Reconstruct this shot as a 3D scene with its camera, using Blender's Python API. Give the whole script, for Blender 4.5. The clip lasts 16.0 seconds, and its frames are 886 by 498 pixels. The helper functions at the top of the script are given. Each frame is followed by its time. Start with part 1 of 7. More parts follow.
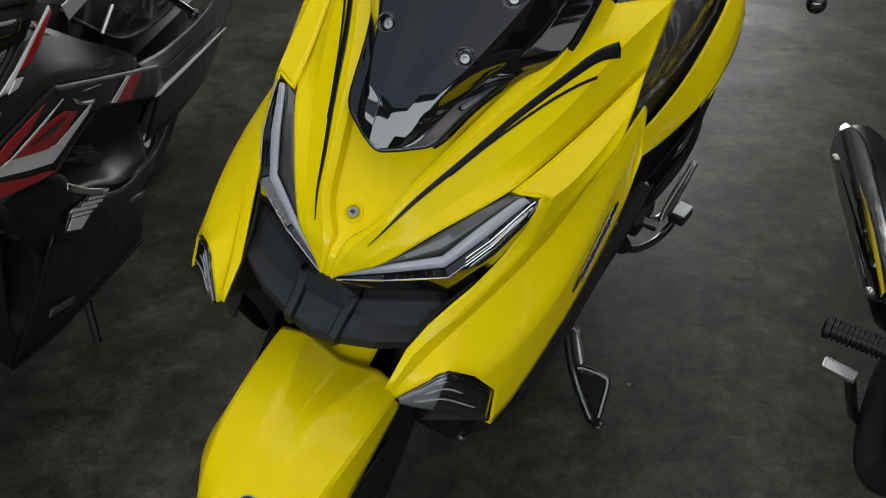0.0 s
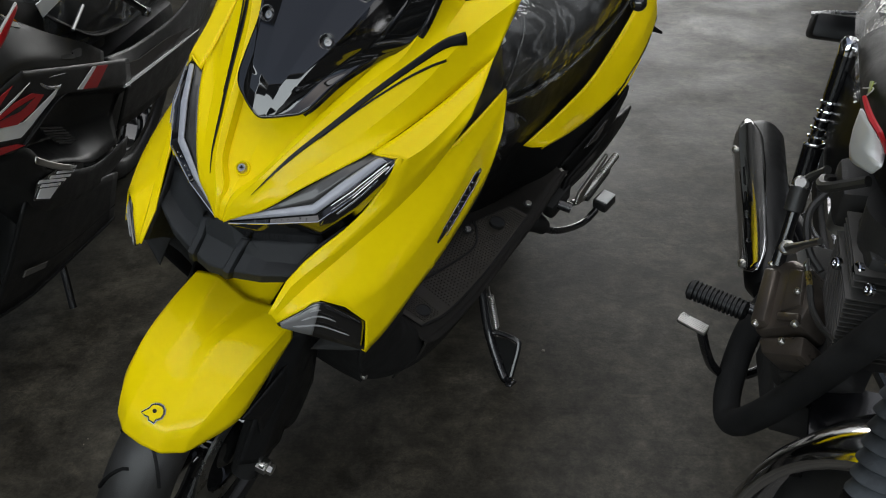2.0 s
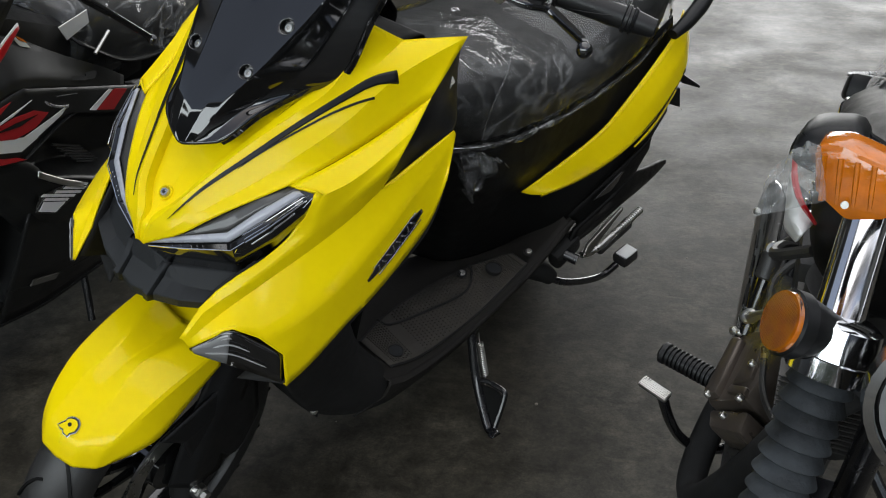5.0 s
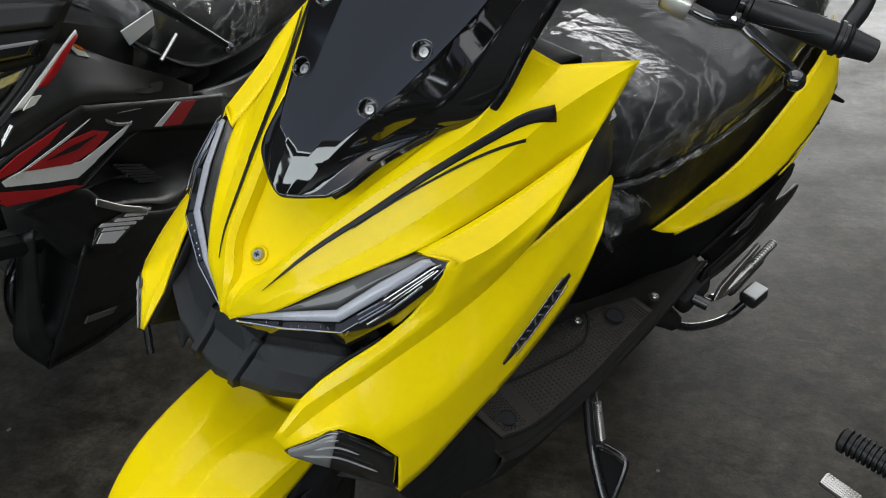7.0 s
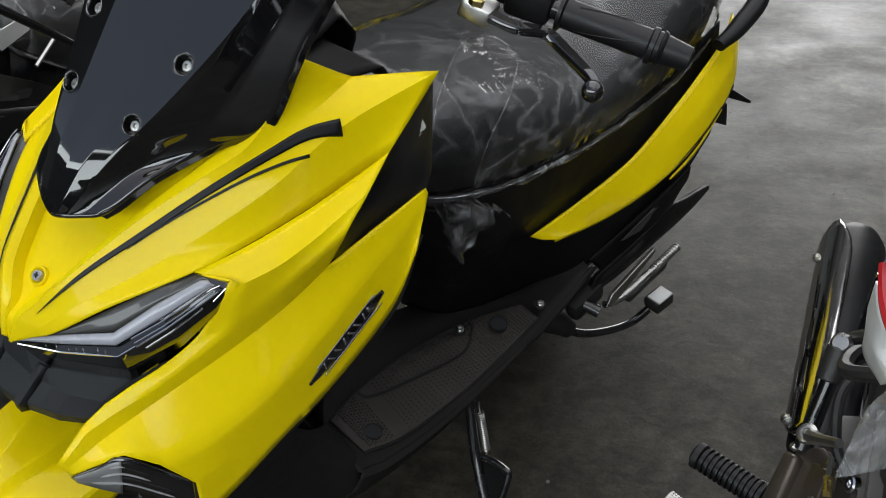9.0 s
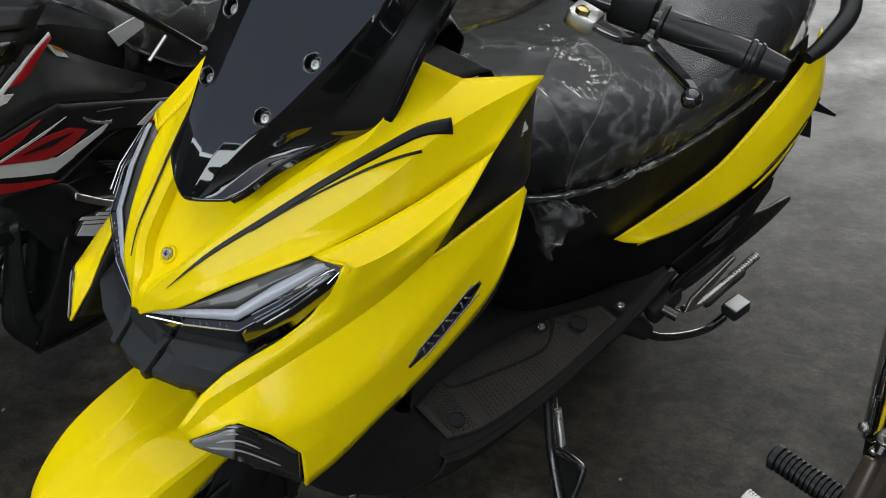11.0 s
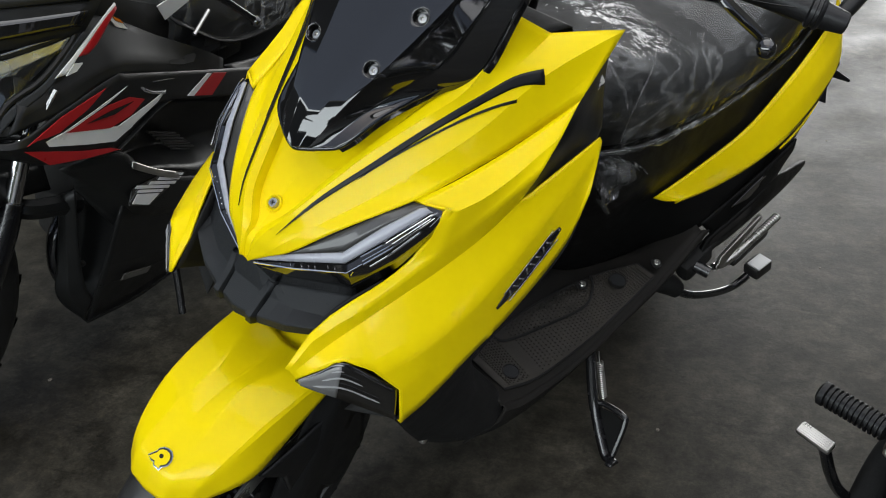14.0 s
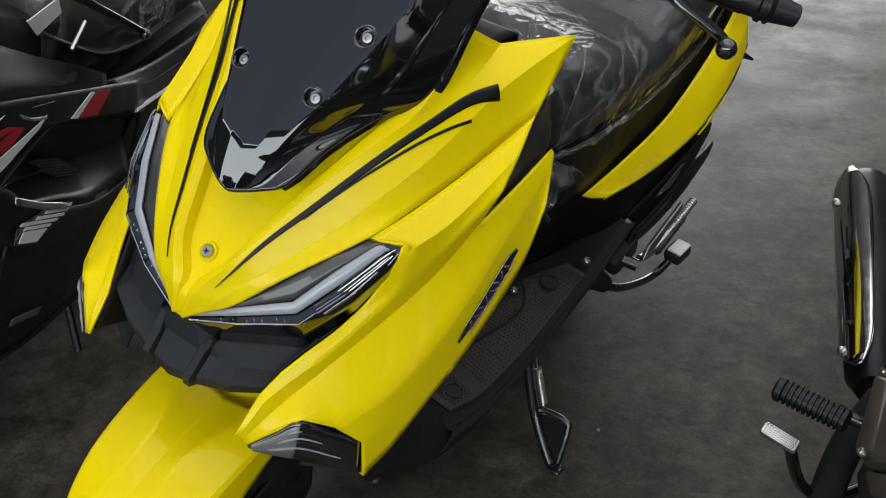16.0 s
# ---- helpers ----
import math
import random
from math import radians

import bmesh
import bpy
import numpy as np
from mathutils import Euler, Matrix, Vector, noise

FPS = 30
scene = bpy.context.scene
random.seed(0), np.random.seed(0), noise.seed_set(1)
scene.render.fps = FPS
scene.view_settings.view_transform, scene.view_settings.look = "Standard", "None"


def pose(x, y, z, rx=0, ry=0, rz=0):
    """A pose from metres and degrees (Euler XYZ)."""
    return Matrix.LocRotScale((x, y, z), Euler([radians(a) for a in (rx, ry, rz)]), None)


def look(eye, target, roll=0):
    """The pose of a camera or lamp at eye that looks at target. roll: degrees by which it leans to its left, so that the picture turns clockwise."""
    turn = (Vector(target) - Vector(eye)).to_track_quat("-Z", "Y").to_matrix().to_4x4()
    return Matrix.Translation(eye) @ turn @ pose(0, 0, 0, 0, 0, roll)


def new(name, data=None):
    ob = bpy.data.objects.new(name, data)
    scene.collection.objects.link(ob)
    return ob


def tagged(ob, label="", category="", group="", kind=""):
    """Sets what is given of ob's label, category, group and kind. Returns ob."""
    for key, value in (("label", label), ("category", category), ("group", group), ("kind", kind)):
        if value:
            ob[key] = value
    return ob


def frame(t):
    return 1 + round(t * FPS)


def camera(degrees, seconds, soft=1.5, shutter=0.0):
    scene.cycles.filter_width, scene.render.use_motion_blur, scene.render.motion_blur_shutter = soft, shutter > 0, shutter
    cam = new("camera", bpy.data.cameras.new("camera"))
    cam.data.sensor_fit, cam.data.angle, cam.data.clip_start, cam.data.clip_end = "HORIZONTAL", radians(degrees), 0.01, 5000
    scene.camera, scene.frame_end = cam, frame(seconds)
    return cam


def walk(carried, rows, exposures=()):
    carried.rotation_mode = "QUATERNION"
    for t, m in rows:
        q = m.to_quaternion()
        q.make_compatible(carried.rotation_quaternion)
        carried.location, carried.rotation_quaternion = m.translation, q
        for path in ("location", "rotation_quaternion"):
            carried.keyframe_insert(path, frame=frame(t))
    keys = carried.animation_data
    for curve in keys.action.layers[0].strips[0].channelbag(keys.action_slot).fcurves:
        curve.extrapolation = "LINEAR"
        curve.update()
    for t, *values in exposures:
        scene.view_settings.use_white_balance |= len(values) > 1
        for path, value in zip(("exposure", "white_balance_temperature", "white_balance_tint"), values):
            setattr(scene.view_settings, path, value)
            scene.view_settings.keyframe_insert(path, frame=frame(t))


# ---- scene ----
cam = camera(49.1, 16.0, soft=1.0)
METRES, EYE, TILT, LEAN, TURN = 1.35, 1.35, -38.0, 0.0, 0.0
PATH = [
    (0, (0.006, -0.109, 1.223), (-0.064, 1.598, 0.184), -0.7),
    (0.5, (0.068, -0.171, 1.243), (-0.011, 1.539, 0.209), -0.6),
    (1, (0.134, -0.259, 1.258), (0.047, 1.454, 0.23), -0.6),
    (1.5, (0.178, -0.305, 1.261), (0.077, 1.411, 0.239), -0.6),
    (2, (0.206, -0.33, 1.267), (0.09, 1.391, 0.253), -0.7),
    (2.5, (0.246, -0.327, 1.266), (0.1, 1.402, 0.271), -0.7),
    (3, (0.312, -0.302, 1.262), (0.029, 1.441, 0.323), -0.9),
    (3.5, (0.377, -0.285, 1.268), (0.075, 1.458, 0.336), -0.7),
    (3.7, (0.405, -0.282, 1.261), (0.1, 1.459, 0.326), -0.6),
    (5.8, (0.473, -0.246, 1.239), (0.043, 1.469, 0.305), -0.5),
    (6, (0.446, -0.221, 1.23), (0.005, 1.49, 0.293), -0.5),
    (6.5, (0.34, -0.113, 1.221), (-0.123, 1.586, 0.271), -0.6),
    (7, (0.286, -0.023, 1.212), (-0.171, 1.672, 0.254), -0.7),
    (7.5, (0.347, 0.026, 1.218), (-0.084, 1.719, 0.246), -1.0),
    (8, (0.431, 0.062, 1.226), (0.0, 1.755, 0.252), -0.9),
    (8.2, (0.451, 0.071, 1.223), (0.018, 1.764, 0.25), -1.0),
    (10.3, (0.493, 0.075, 1.212), (-0.059, 1.737, 0.245), -0.9),
    (10.5, (0.484, 0.073, 1.212), (-0.082, 1.731, 0.247), -0.9),
    (11, (0.462, 0.006, 1.233), (-0.127, 1.659, 0.273), -1.0),
    (11.5, (0.461, -0.087, 1.237), (-0.132, 1.562, 0.273), -1.1),
    (12, (0.462, -0.152, 1.24), (-0.13, 1.495, 0.273), -1.2),
    (12.5, (0.469, -0.184, 1.248), (-0.119, 1.464, 0.28), -1.3),
    (13, (0.468, -0.206, 1.242), (-0.113, 1.443, 0.271), -1.3),
    (13.5, (0.44, -0.195, 1.232), (-0.131, 1.456, 0.258), -1.3),
    (14, (0.356, -0.116, 1.223), (-0.169, 1.548, 0.244), -1.0),
    (14.5, (0.28, -0.047, 1.212), (-0.122, 1.64, 0.215), -0.9),
    (15, (0.257, -0.043, 1.197), (-0.049, 1.65, 0.177), -1.1),
    (15.5, (0.258, -0.042, 1.219), (-0.024, 1.653, 0.195), -1.1),
    (16, (0.242, -0.026, 1.229), (-0.026, 1.673, 0.208), -1.2),
]
walk(cam, [(t, look(eye, target, roll)) for t, eye, target, roll in PATH], [(0, -0.34), (0.5, -0.25), (1.5, -0.25), (2.5, -0.29), (3.5, -0.20), (5.8, 0.08), (8, 0.06), (10.5, -0.10), (11, 0.00), (11.5, -0.13), (12, 0.12), (12.5, 0.25), (14, 0.19), (15, 0.02), (16, 0.0)])

# ---- light ----
world = bpy.data.worlds.new("sky")
scene.world = world
world.use_nodes = True
_wn = world.node_tree.nodes
_sky = _wn.new("ShaderNodeTexSky")
_sky.sky_type, _sky.sun_disc = "NISHITA", False
_sky.sun_elevation, _sky.sun_rotation = radians(50), radians(160)
world.node_tree.links.new(_sky.outputs["Color"], _wn["Background"].inputs["Color"])
_wn["Background"].inputs["Strength"].default_value = 0.1


def window_light(name, eye, target, width, height, watts, colour):
    """An area lamp for daylight at an opening of the hall, or added overhead."""
    data = bpy.data.lights.new(name, "AREA")
    data.shape, data.size, data.size_y = "RECTANGLE", width, height
    data.energy, data.color = watts, colour
    ob = new(name, data)
    ob.matrix_world = look(eye, target)
    return ob


DAY = (1.0, 0.985, 0.955)
# the sky behind the trees outside the open front, the far door, and the translucent middle of the roof
window_light("daylight_front_sky", (-8.0, -19.0, 6.6), (-1.5, 0.0, 1.0), 52.0, 8.4, 6350, (0.90, 0.97, 0.97))
window_light("daylight_far_door", (2.5, 15.85, 2.6), (2.5, 0, 1.8), 5.2, 5.0, 370, DAY)
for _x, _width, _watts in ((-4.9, 4.0, 20), (0.0, 4.8, 235), (5.95, 6.9, 220)):
    window_light("daylight_roof_sheet", (_x, 2.5, 5.95), (_x, 2.5, 0), _width, 9.0, _watts, DAY)
# added dim lamp overhead, unseen, that gives the windscreen its grey reflection
window_light("added_dull_roof_light", (-2.0, -5.1, 5.95), (-2.0, -5.1, 0), 30.0, 5.4, 100, (1.0, 0.91, 0.76))


# ---- materials ----
def material(name, colour, rough=0.5, metal=0.0, coat=0.0, var=0.12, scale=30.0, bump=0.0, bump_scale=200.0,
             rough_var=0.08, transmission=0.0, alpha=1.0, ior=1.5, spec=0.5, stain=2.0, coat_rough=0.03):
    """A surface with variation at two scales: large stains (stain, per metre) and fine grain (scale), and a fine relief."""
    m = bpy.data.materials.new(name)
    m.use_nodes = True
    nt = m.node_tree
    n, link = nt.nodes, nt.links.new
    b = n["Principled BSDF"]
    co = n.new("ShaderNodeTexCoord")
    big, fine = n.new("ShaderNodeTexNoise"), n.new("ShaderNodeTexNoise")
    for t, s, d in ((big, stain, 3), (fine, scale, 6)):
        t.inputs["Scale"].default_value, t.inputs["Detail"].default_value = s, d
        link(co.outputs["Object"], t.inputs["Vector"])
    add = n.new("ShaderNodeMath")
    add.operation = "ADD"
    link(big.outputs["Fac"], add.inputs[0])
    link(fine.outputs["Fac"], add.inputs[1])
    ramp = n.new("ShaderNodeMapRange")
    ramp.inputs["From Min"].default_value, ramp.inputs["From Max"].default_value = 0.7, 1.3
    ramp.inputs["To Min"].default_value, ramp.inputs["To Max"].default_value = 1 - var, 1 + var
    link(add.outputs[0], ramp.inputs["Value"])
    mul = n.new("ShaderNodeVectorMath")
    mul.operation = "SCALE"
    mul.inputs[0].default_value = colour
    link(ramp.outputs[0], mul.inputs["Scale"])
    link(mul.outputs[0], b.inputs["Base Color"])
    rr = n.new("ShaderNodeMapRange")
    rr.inputs["From Min"].default_value, rr.inputs["From Max"].default_value = 0.3, 0.7
    rr.inputs["To Min"].default_value = max(0.01, rough - rough_var)
    rr.inputs["To Max"].default_value = min(1, rough + rough_var)
    link(fine.outputs["Fac"], rr.inputs["Value"])
    link(rr.outputs[0], b.inputs["Roughness"])
    b.inputs["Metallic"].default_value = metal
    b.inputs["Coat Weight"].default_value, b.inputs["Coat Roughness"].default_value = coat, coat_rough
    b.inputs["Transmission Weight"].default_value, b.inputs["Alpha"].default_value = transmission, alpha
    b.inputs["IOR"].default_value, b.inputs["Specular IOR Level"].default_value = ior, spec
    if bump:
        t = n.new("ShaderNodeTexNoise")
        t.inputs["Scale"].default_value, t.inputs["Detail"].default_value = bump_scale, 3
        link(co.outputs["Object"], t.inputs["Vector"])
        bp = n.new("ShaderNodeBump")
        bp.inputs["Strength"].default_value, bp.inputs["Distance"].default_value = bump, 0.001
        link(t.outputs["Fac"], bp.inputs["Height"])
        link(bp.outputs[0], b.inputs["Normal"])
    return m


YELLOW = material("yellow_paint", (0.82, 0.625, 0.002), 0.32, coat=0.26, coat_rough=0.11, spec=0.05, var=0.02, rough_var=0.04, scale=60)
GLOSS_BLACK = material("gloss_black", (0.0065, 0.0065, 0.0065), 0.06, coat=1.0, var=0.1, rough_var=0.03, scale=25)
SMOKED = material("smoked_black_plastic", (0.006, 0.006, 0.0062), 0.05, coat=0.9, var=0.1, rough_var=0.02, scale=6)
SATIN_BLACK = material("satin_black", (0.0075, 0.0077, 0.008), 0.4, spec=0.28, var=0.2, bump=0.1, bump_scale=900)
DEEP_BLACK = material("deep_black_plastic", (0.006, 0.006, 0.0058), 0.45, spec=0.1, var=0.25, bump=0.2, bump_scale=1000, stain=6)
MATT_BLACK = material("matt_black_plastic", (0.0155, 0.0153, 0.0148), 0.68, spec=0.2, var=0.25, bump=0.35, bump_scale=1200, stain=6)
BIKE_BLACK = material("clean_black_plastic", (0.0125, 0.0128, 0.0125), 0.36, spec=0.24, var=0.2, bump=0.15, bump_scale=900, stain=6)
GREY_PLASTIC = material("dark_grey_plastic", (0.0175, 0.0190, 0.0205), 0.6, spec=0.3, var=0.2, bump=0.5, bump_scale=900, stain=8)
MAT_RUBBER = material("dusty_rubber", (0.032, 0.0275, 0.022), 0.75, var=0.35, bump=0.4, bump_scale=500, stain=9)
DUSTY_PLASTIC = material("dusty_black_plastic", (0.013, 0.0118, 0.0102), 0.72, spec=0.2, var=0.3, bump=0.35, bump_scale=900, stain=7)
RUBBER = material("black_rubber", (0.021, 0.0205, 0.0195), 0.45, var=0.3, bump=0.3, bump_scale=500, stain=8)
CHROME = material("chrome", (0.75, 0.75, 0.76), 0.1, metal=1.0, var=0.06, rough_var=0.05, scale=40)
STEEL = material("zinc_steel", (0.55, 0.54, 0.51), 0.32, metal=1.0, var=0.15, bump=0.15, bump_scale=300)
BRASS = material("gold_zinc", (0.62, 0.50, 0.20), 0.3, metal=1.0, var=0.2)
BLACK_STEEL = material("painted_black_steel", (0.008, 0.008, 0.009), 0.22, var=0.2, rough_var=0.08, coat=0.3)
SEAT_VINYL = material("seat_vinyl", (0.030, 0.031, 0.030), 0.6, var=0.12, bump=0.4, bump_scale=700)
DRL_WHITE = material("milky_light_guide", (0.34, 0.35, 0.39), 0.25, var=0.04, coat=0.4)
LAMP_GREY = material("smoky_grey_lens", (0.045, 0.044, 0.042), 0.45, var=0.1, coat=0.6)
SIGNAL_CLEAR = material("clear_lens_grey", (0.20, 0.20, 0.20), 0.18, var=0.15, coat=0.5)
RIB_PALE = material("pale_lens_rib", (0.33, 0.33, 0.33), 0.3, var=0.1, coat=0.3)
SILVER = material("silver_print", (0.5, 0.5, 0.5), 0.25, metal=0.8, var=0.05)
WHITE = material("white_decal", (0.74, 0.74, 0.72), 0.35, var=0.06, coat=0.3)
RED = material("red_decal", (0.42, 0.012, 0.016), 0.35, var=0.1, coat=0.3)
LABEL = material("white_paper_label", (0.55, 0.55, 0.50), 0.6, var=0.08)
ENGINE = material("bronze_grey_engine", (0.115, 0.096, 0.080), 0.32, metal=0.65, var=0.18, bump=0.25, bump_scale=400, stain=10)
CAST = material("dark_cast_metal", (0.035, 0.034, 0.033), 0.5, metal=0.3, var=0.25, bump=0.4, bump_scale=350, stain=9)
AMBER = material("amber_lens", (0.46, 0.12, 0.003), 0.12, var=0.3, coat=0.8, scale=90, bump=0.5, bump_scale=160)
FOAM = material("black_foam_sleeve", (0.016, 0.016, 0.016), 0.85, spec=0.2, var=0.4, bump=0.5, bump_scale=300, stain=12)
GRIP = material("black_grip_rubber", (0.008, 0.008, 0.0085), 0.42, spec=0.35, var=0.3, bump=0.2, bump_scale=500)
DUSTY = material("dusty_gaiter", (0.034, 0.038, 0.042), 0.75, spec=0.25, var=0.7, bump=0.6, bump_scale=260, stain=14)


def clear_sheet(name, rough):
    """Thin clear plastic: see-through, with a mirror gloss."""
    m = bpy.data.materials.new(name)
    m.use_nodes = True
    n, link = m.node_tree.nodes, m.node_tree.links.new
    clear, gloss, fres, mix = n.new("ShaderNodeBsdfTransparent"), n.new("ShaderNodeBsdfGlossy"), n.new("ShaderNodeFresnel"), n.new("ShaderNodeMixShader")
    clear.inputs["Color"].default_value = (0.97, 0.97, 0.97, 1)
    gloss.inputs["Roughness"].default_value = rough
    fres.inputs["IOR"].default_value = 1.5
    link(fres.outputs[0], mix.inputs["Fac"])
    link(clear.outputs[0], mix.inputs[1])
    link(gloss.outputs[0], mix.inputs[2])
    link(mix.outputs[0], n["Material Output"].inputs["Surface"])
    return m


LENS_FILM = clear_sheet("clear_outer_lens", 0.03)


def clear_film(name, haze_low, haze_high, shine, rough, pull=(1.0, 0.22, 0.6), turn=(0.0, 0.0, 0.5)):
    """Thin clear sheet: see-through, with pulled creases whitened as if they caught light, and a faint patchy haze."""
    m = bpy.data.materials.new(name)
    m.use_nodes = True
    n, link = m.node_tree.nodes, m.node_tree.links.new
    co = n.new("ShaderNodeTexCoord")

    def tex(scale, detail, stretch, spin, distort=0.0):
        mp = n.new("ShaderNodeMapping")
        mp.inputs["Scale"].default_value, mp.inputs["Rotation"].default_value = stretch, spin
        link(co.outputs["Object"], mp.inputs["Vector"])
        t = n.new("ShaderNodeTexNoise")
        t.inputs["Scale"].default_value, t.inputs["Detail"].default_value, t.inputs["Distortion"].default_value = scale, detail, distort
        link(mp.outputs[0], t.inputs["Vector"])
        return t.outputs["Fac"]

    def maths(kind, a, b=None, c=None):
        q = n.new("ShaderNodeMath")
        q.operation = kind
        for k, v in enumerate((a, b, c)):
            if v is None:
                continue
            if isinstance(v, (int, float)):
                q.inputs[k].default_value = v
            else:
                link(v, q.inputs[k])
        return q.outputs[0]

    def spread(v, lo, hi, to_lo, to_hi):
        r = n.new("ShaderNodeMapRange")
        for k, x in zip(("From Min", "From Max", "To Min", "To Max"), (lo, hi, to_lo, to_hi)):
            r.inputs[k].default_value = x
        link(v, r.inputs["Value"])
        return r.outputs[0]

    where = spread(tex(4.5, 2, (1, 0.7, 1), (0, 0, 0)), 0.50, 0.62, 0.0, 1.0)
    there = spread(tex(4.0, 2, (0.8, 0.6, 1), (0.5, 0.2, 1.9)), 0.52, 0.64, 0.0, 1.0)
    pulled = tex(13, 3, pull, turn, 0.2)
    across = tex(17, 3, (0.20, 1.0, 0.34), (0.2, 0.1, -0.35), 0.25)
    crumpled = tex(13, 4, (1, 0.6, 1), (0.4, 0.2, 0.9), 0.5)
    def crease(v, width):
        return spread(maths("ABSOLUTE", maths("SUBTRACT", v, 0.5)), 0.0, width, 1.0, 0.0)

    height = maths("MULTIPLY_ADD", maths("MULTIPLY", crease(across, 0.10), where), 0.7, maths("MULTIPLY_ADD", maths("MULTIPLY", crease(crumpled, 0.12), there), 1.0, maths("MULTIPLY", crease(pulled, 0.10), 0.35)))
    bp = n.new("ShaderNodeBump")
    bp.inputs["Strength"].default_value, bp.inputs["Distance"].default_value = 0.60, 0.0045
    link(height, bp.inputs["Height"])
    veil = spread(tex(3.4, 3, (1, 0.6, 1), (0, 0, 0.4)), 0.46, 0.68, haze_low, haze_high)
    # milky lines along the creases: painted glints, on top of the patchy veil
    streak = maths("MULTIPLY_ADD", maths("MULTIPLY", crease(across, 0.028), where), haze_high * 3.2, veil)
    haze = maths("MULTIPLY_ADD", maths("MULTIPLY", crease(crumpled, 0.045), there), haze_high * 2.4, maths("MULTIPLY_ADD", maths("MULTIPLY", crease(pulled, 0.020), where), haze_high * 1.6, streak))
    clear, gloss, milk = n.new("ShaderNodeBsdfTransparent"), n.new("ShaderNodeBsdfGlossy"), n.new("ShaderNodeBsdfDiffuse")
    clear.inputs["Color"].default_value = (0.95, 0.95, 0.95, 1)
    milk.inputs["Color"].default_value = (0.60, 0.61, 0.60, 1)
    gloss.inputs["Roughness"].default_value = rough
    link(bp.outputs[0], gloss.inputs["Normal"])
    fres = n.new("ShaderNodeFresnel")
    fres.inputs["IOR"].default_value = 1.5
    link(bp.outputs[0], fres.inputs["Normal"])
    a, b = n.new("ShaderNodeMixShader"), n.new("ShaderNodeMixShader")
    link(haze, a.inputs["Fac"])
    link(clear.outputs[0], a.inputs[1])
    link(milk.outputs[0], a.inputs[2])
    link(maths("MULTIPLY", fres.outputs[0], shine), b.inputs["Fac"])
    link(a.outputs[0], b.inputs[1])
    link(gloss.outputs[0], b.inputs[2])
    link(b.outputs[0], n["Material Output"].inputs["Surface"])
    return m


FILM = clear_film("crumpled_clear_film", 0.00, 0.060, 0.8, 0.12)
BAG_FILM = clear_film("crumpled_milky_film", 0.03, 0.15, 0.9, 0.12, (1, 0.6, 1))
LOOSE_BAG = clear_film("loose_milky_bag", 0.12, 0.30, 1.0, 0.14, (1, 0.6, 1))
HEM_FILM = clear_film("gathered_film_edge", 0.05, 0.15, 1.0, 0.2, (1, 1, 0.3))


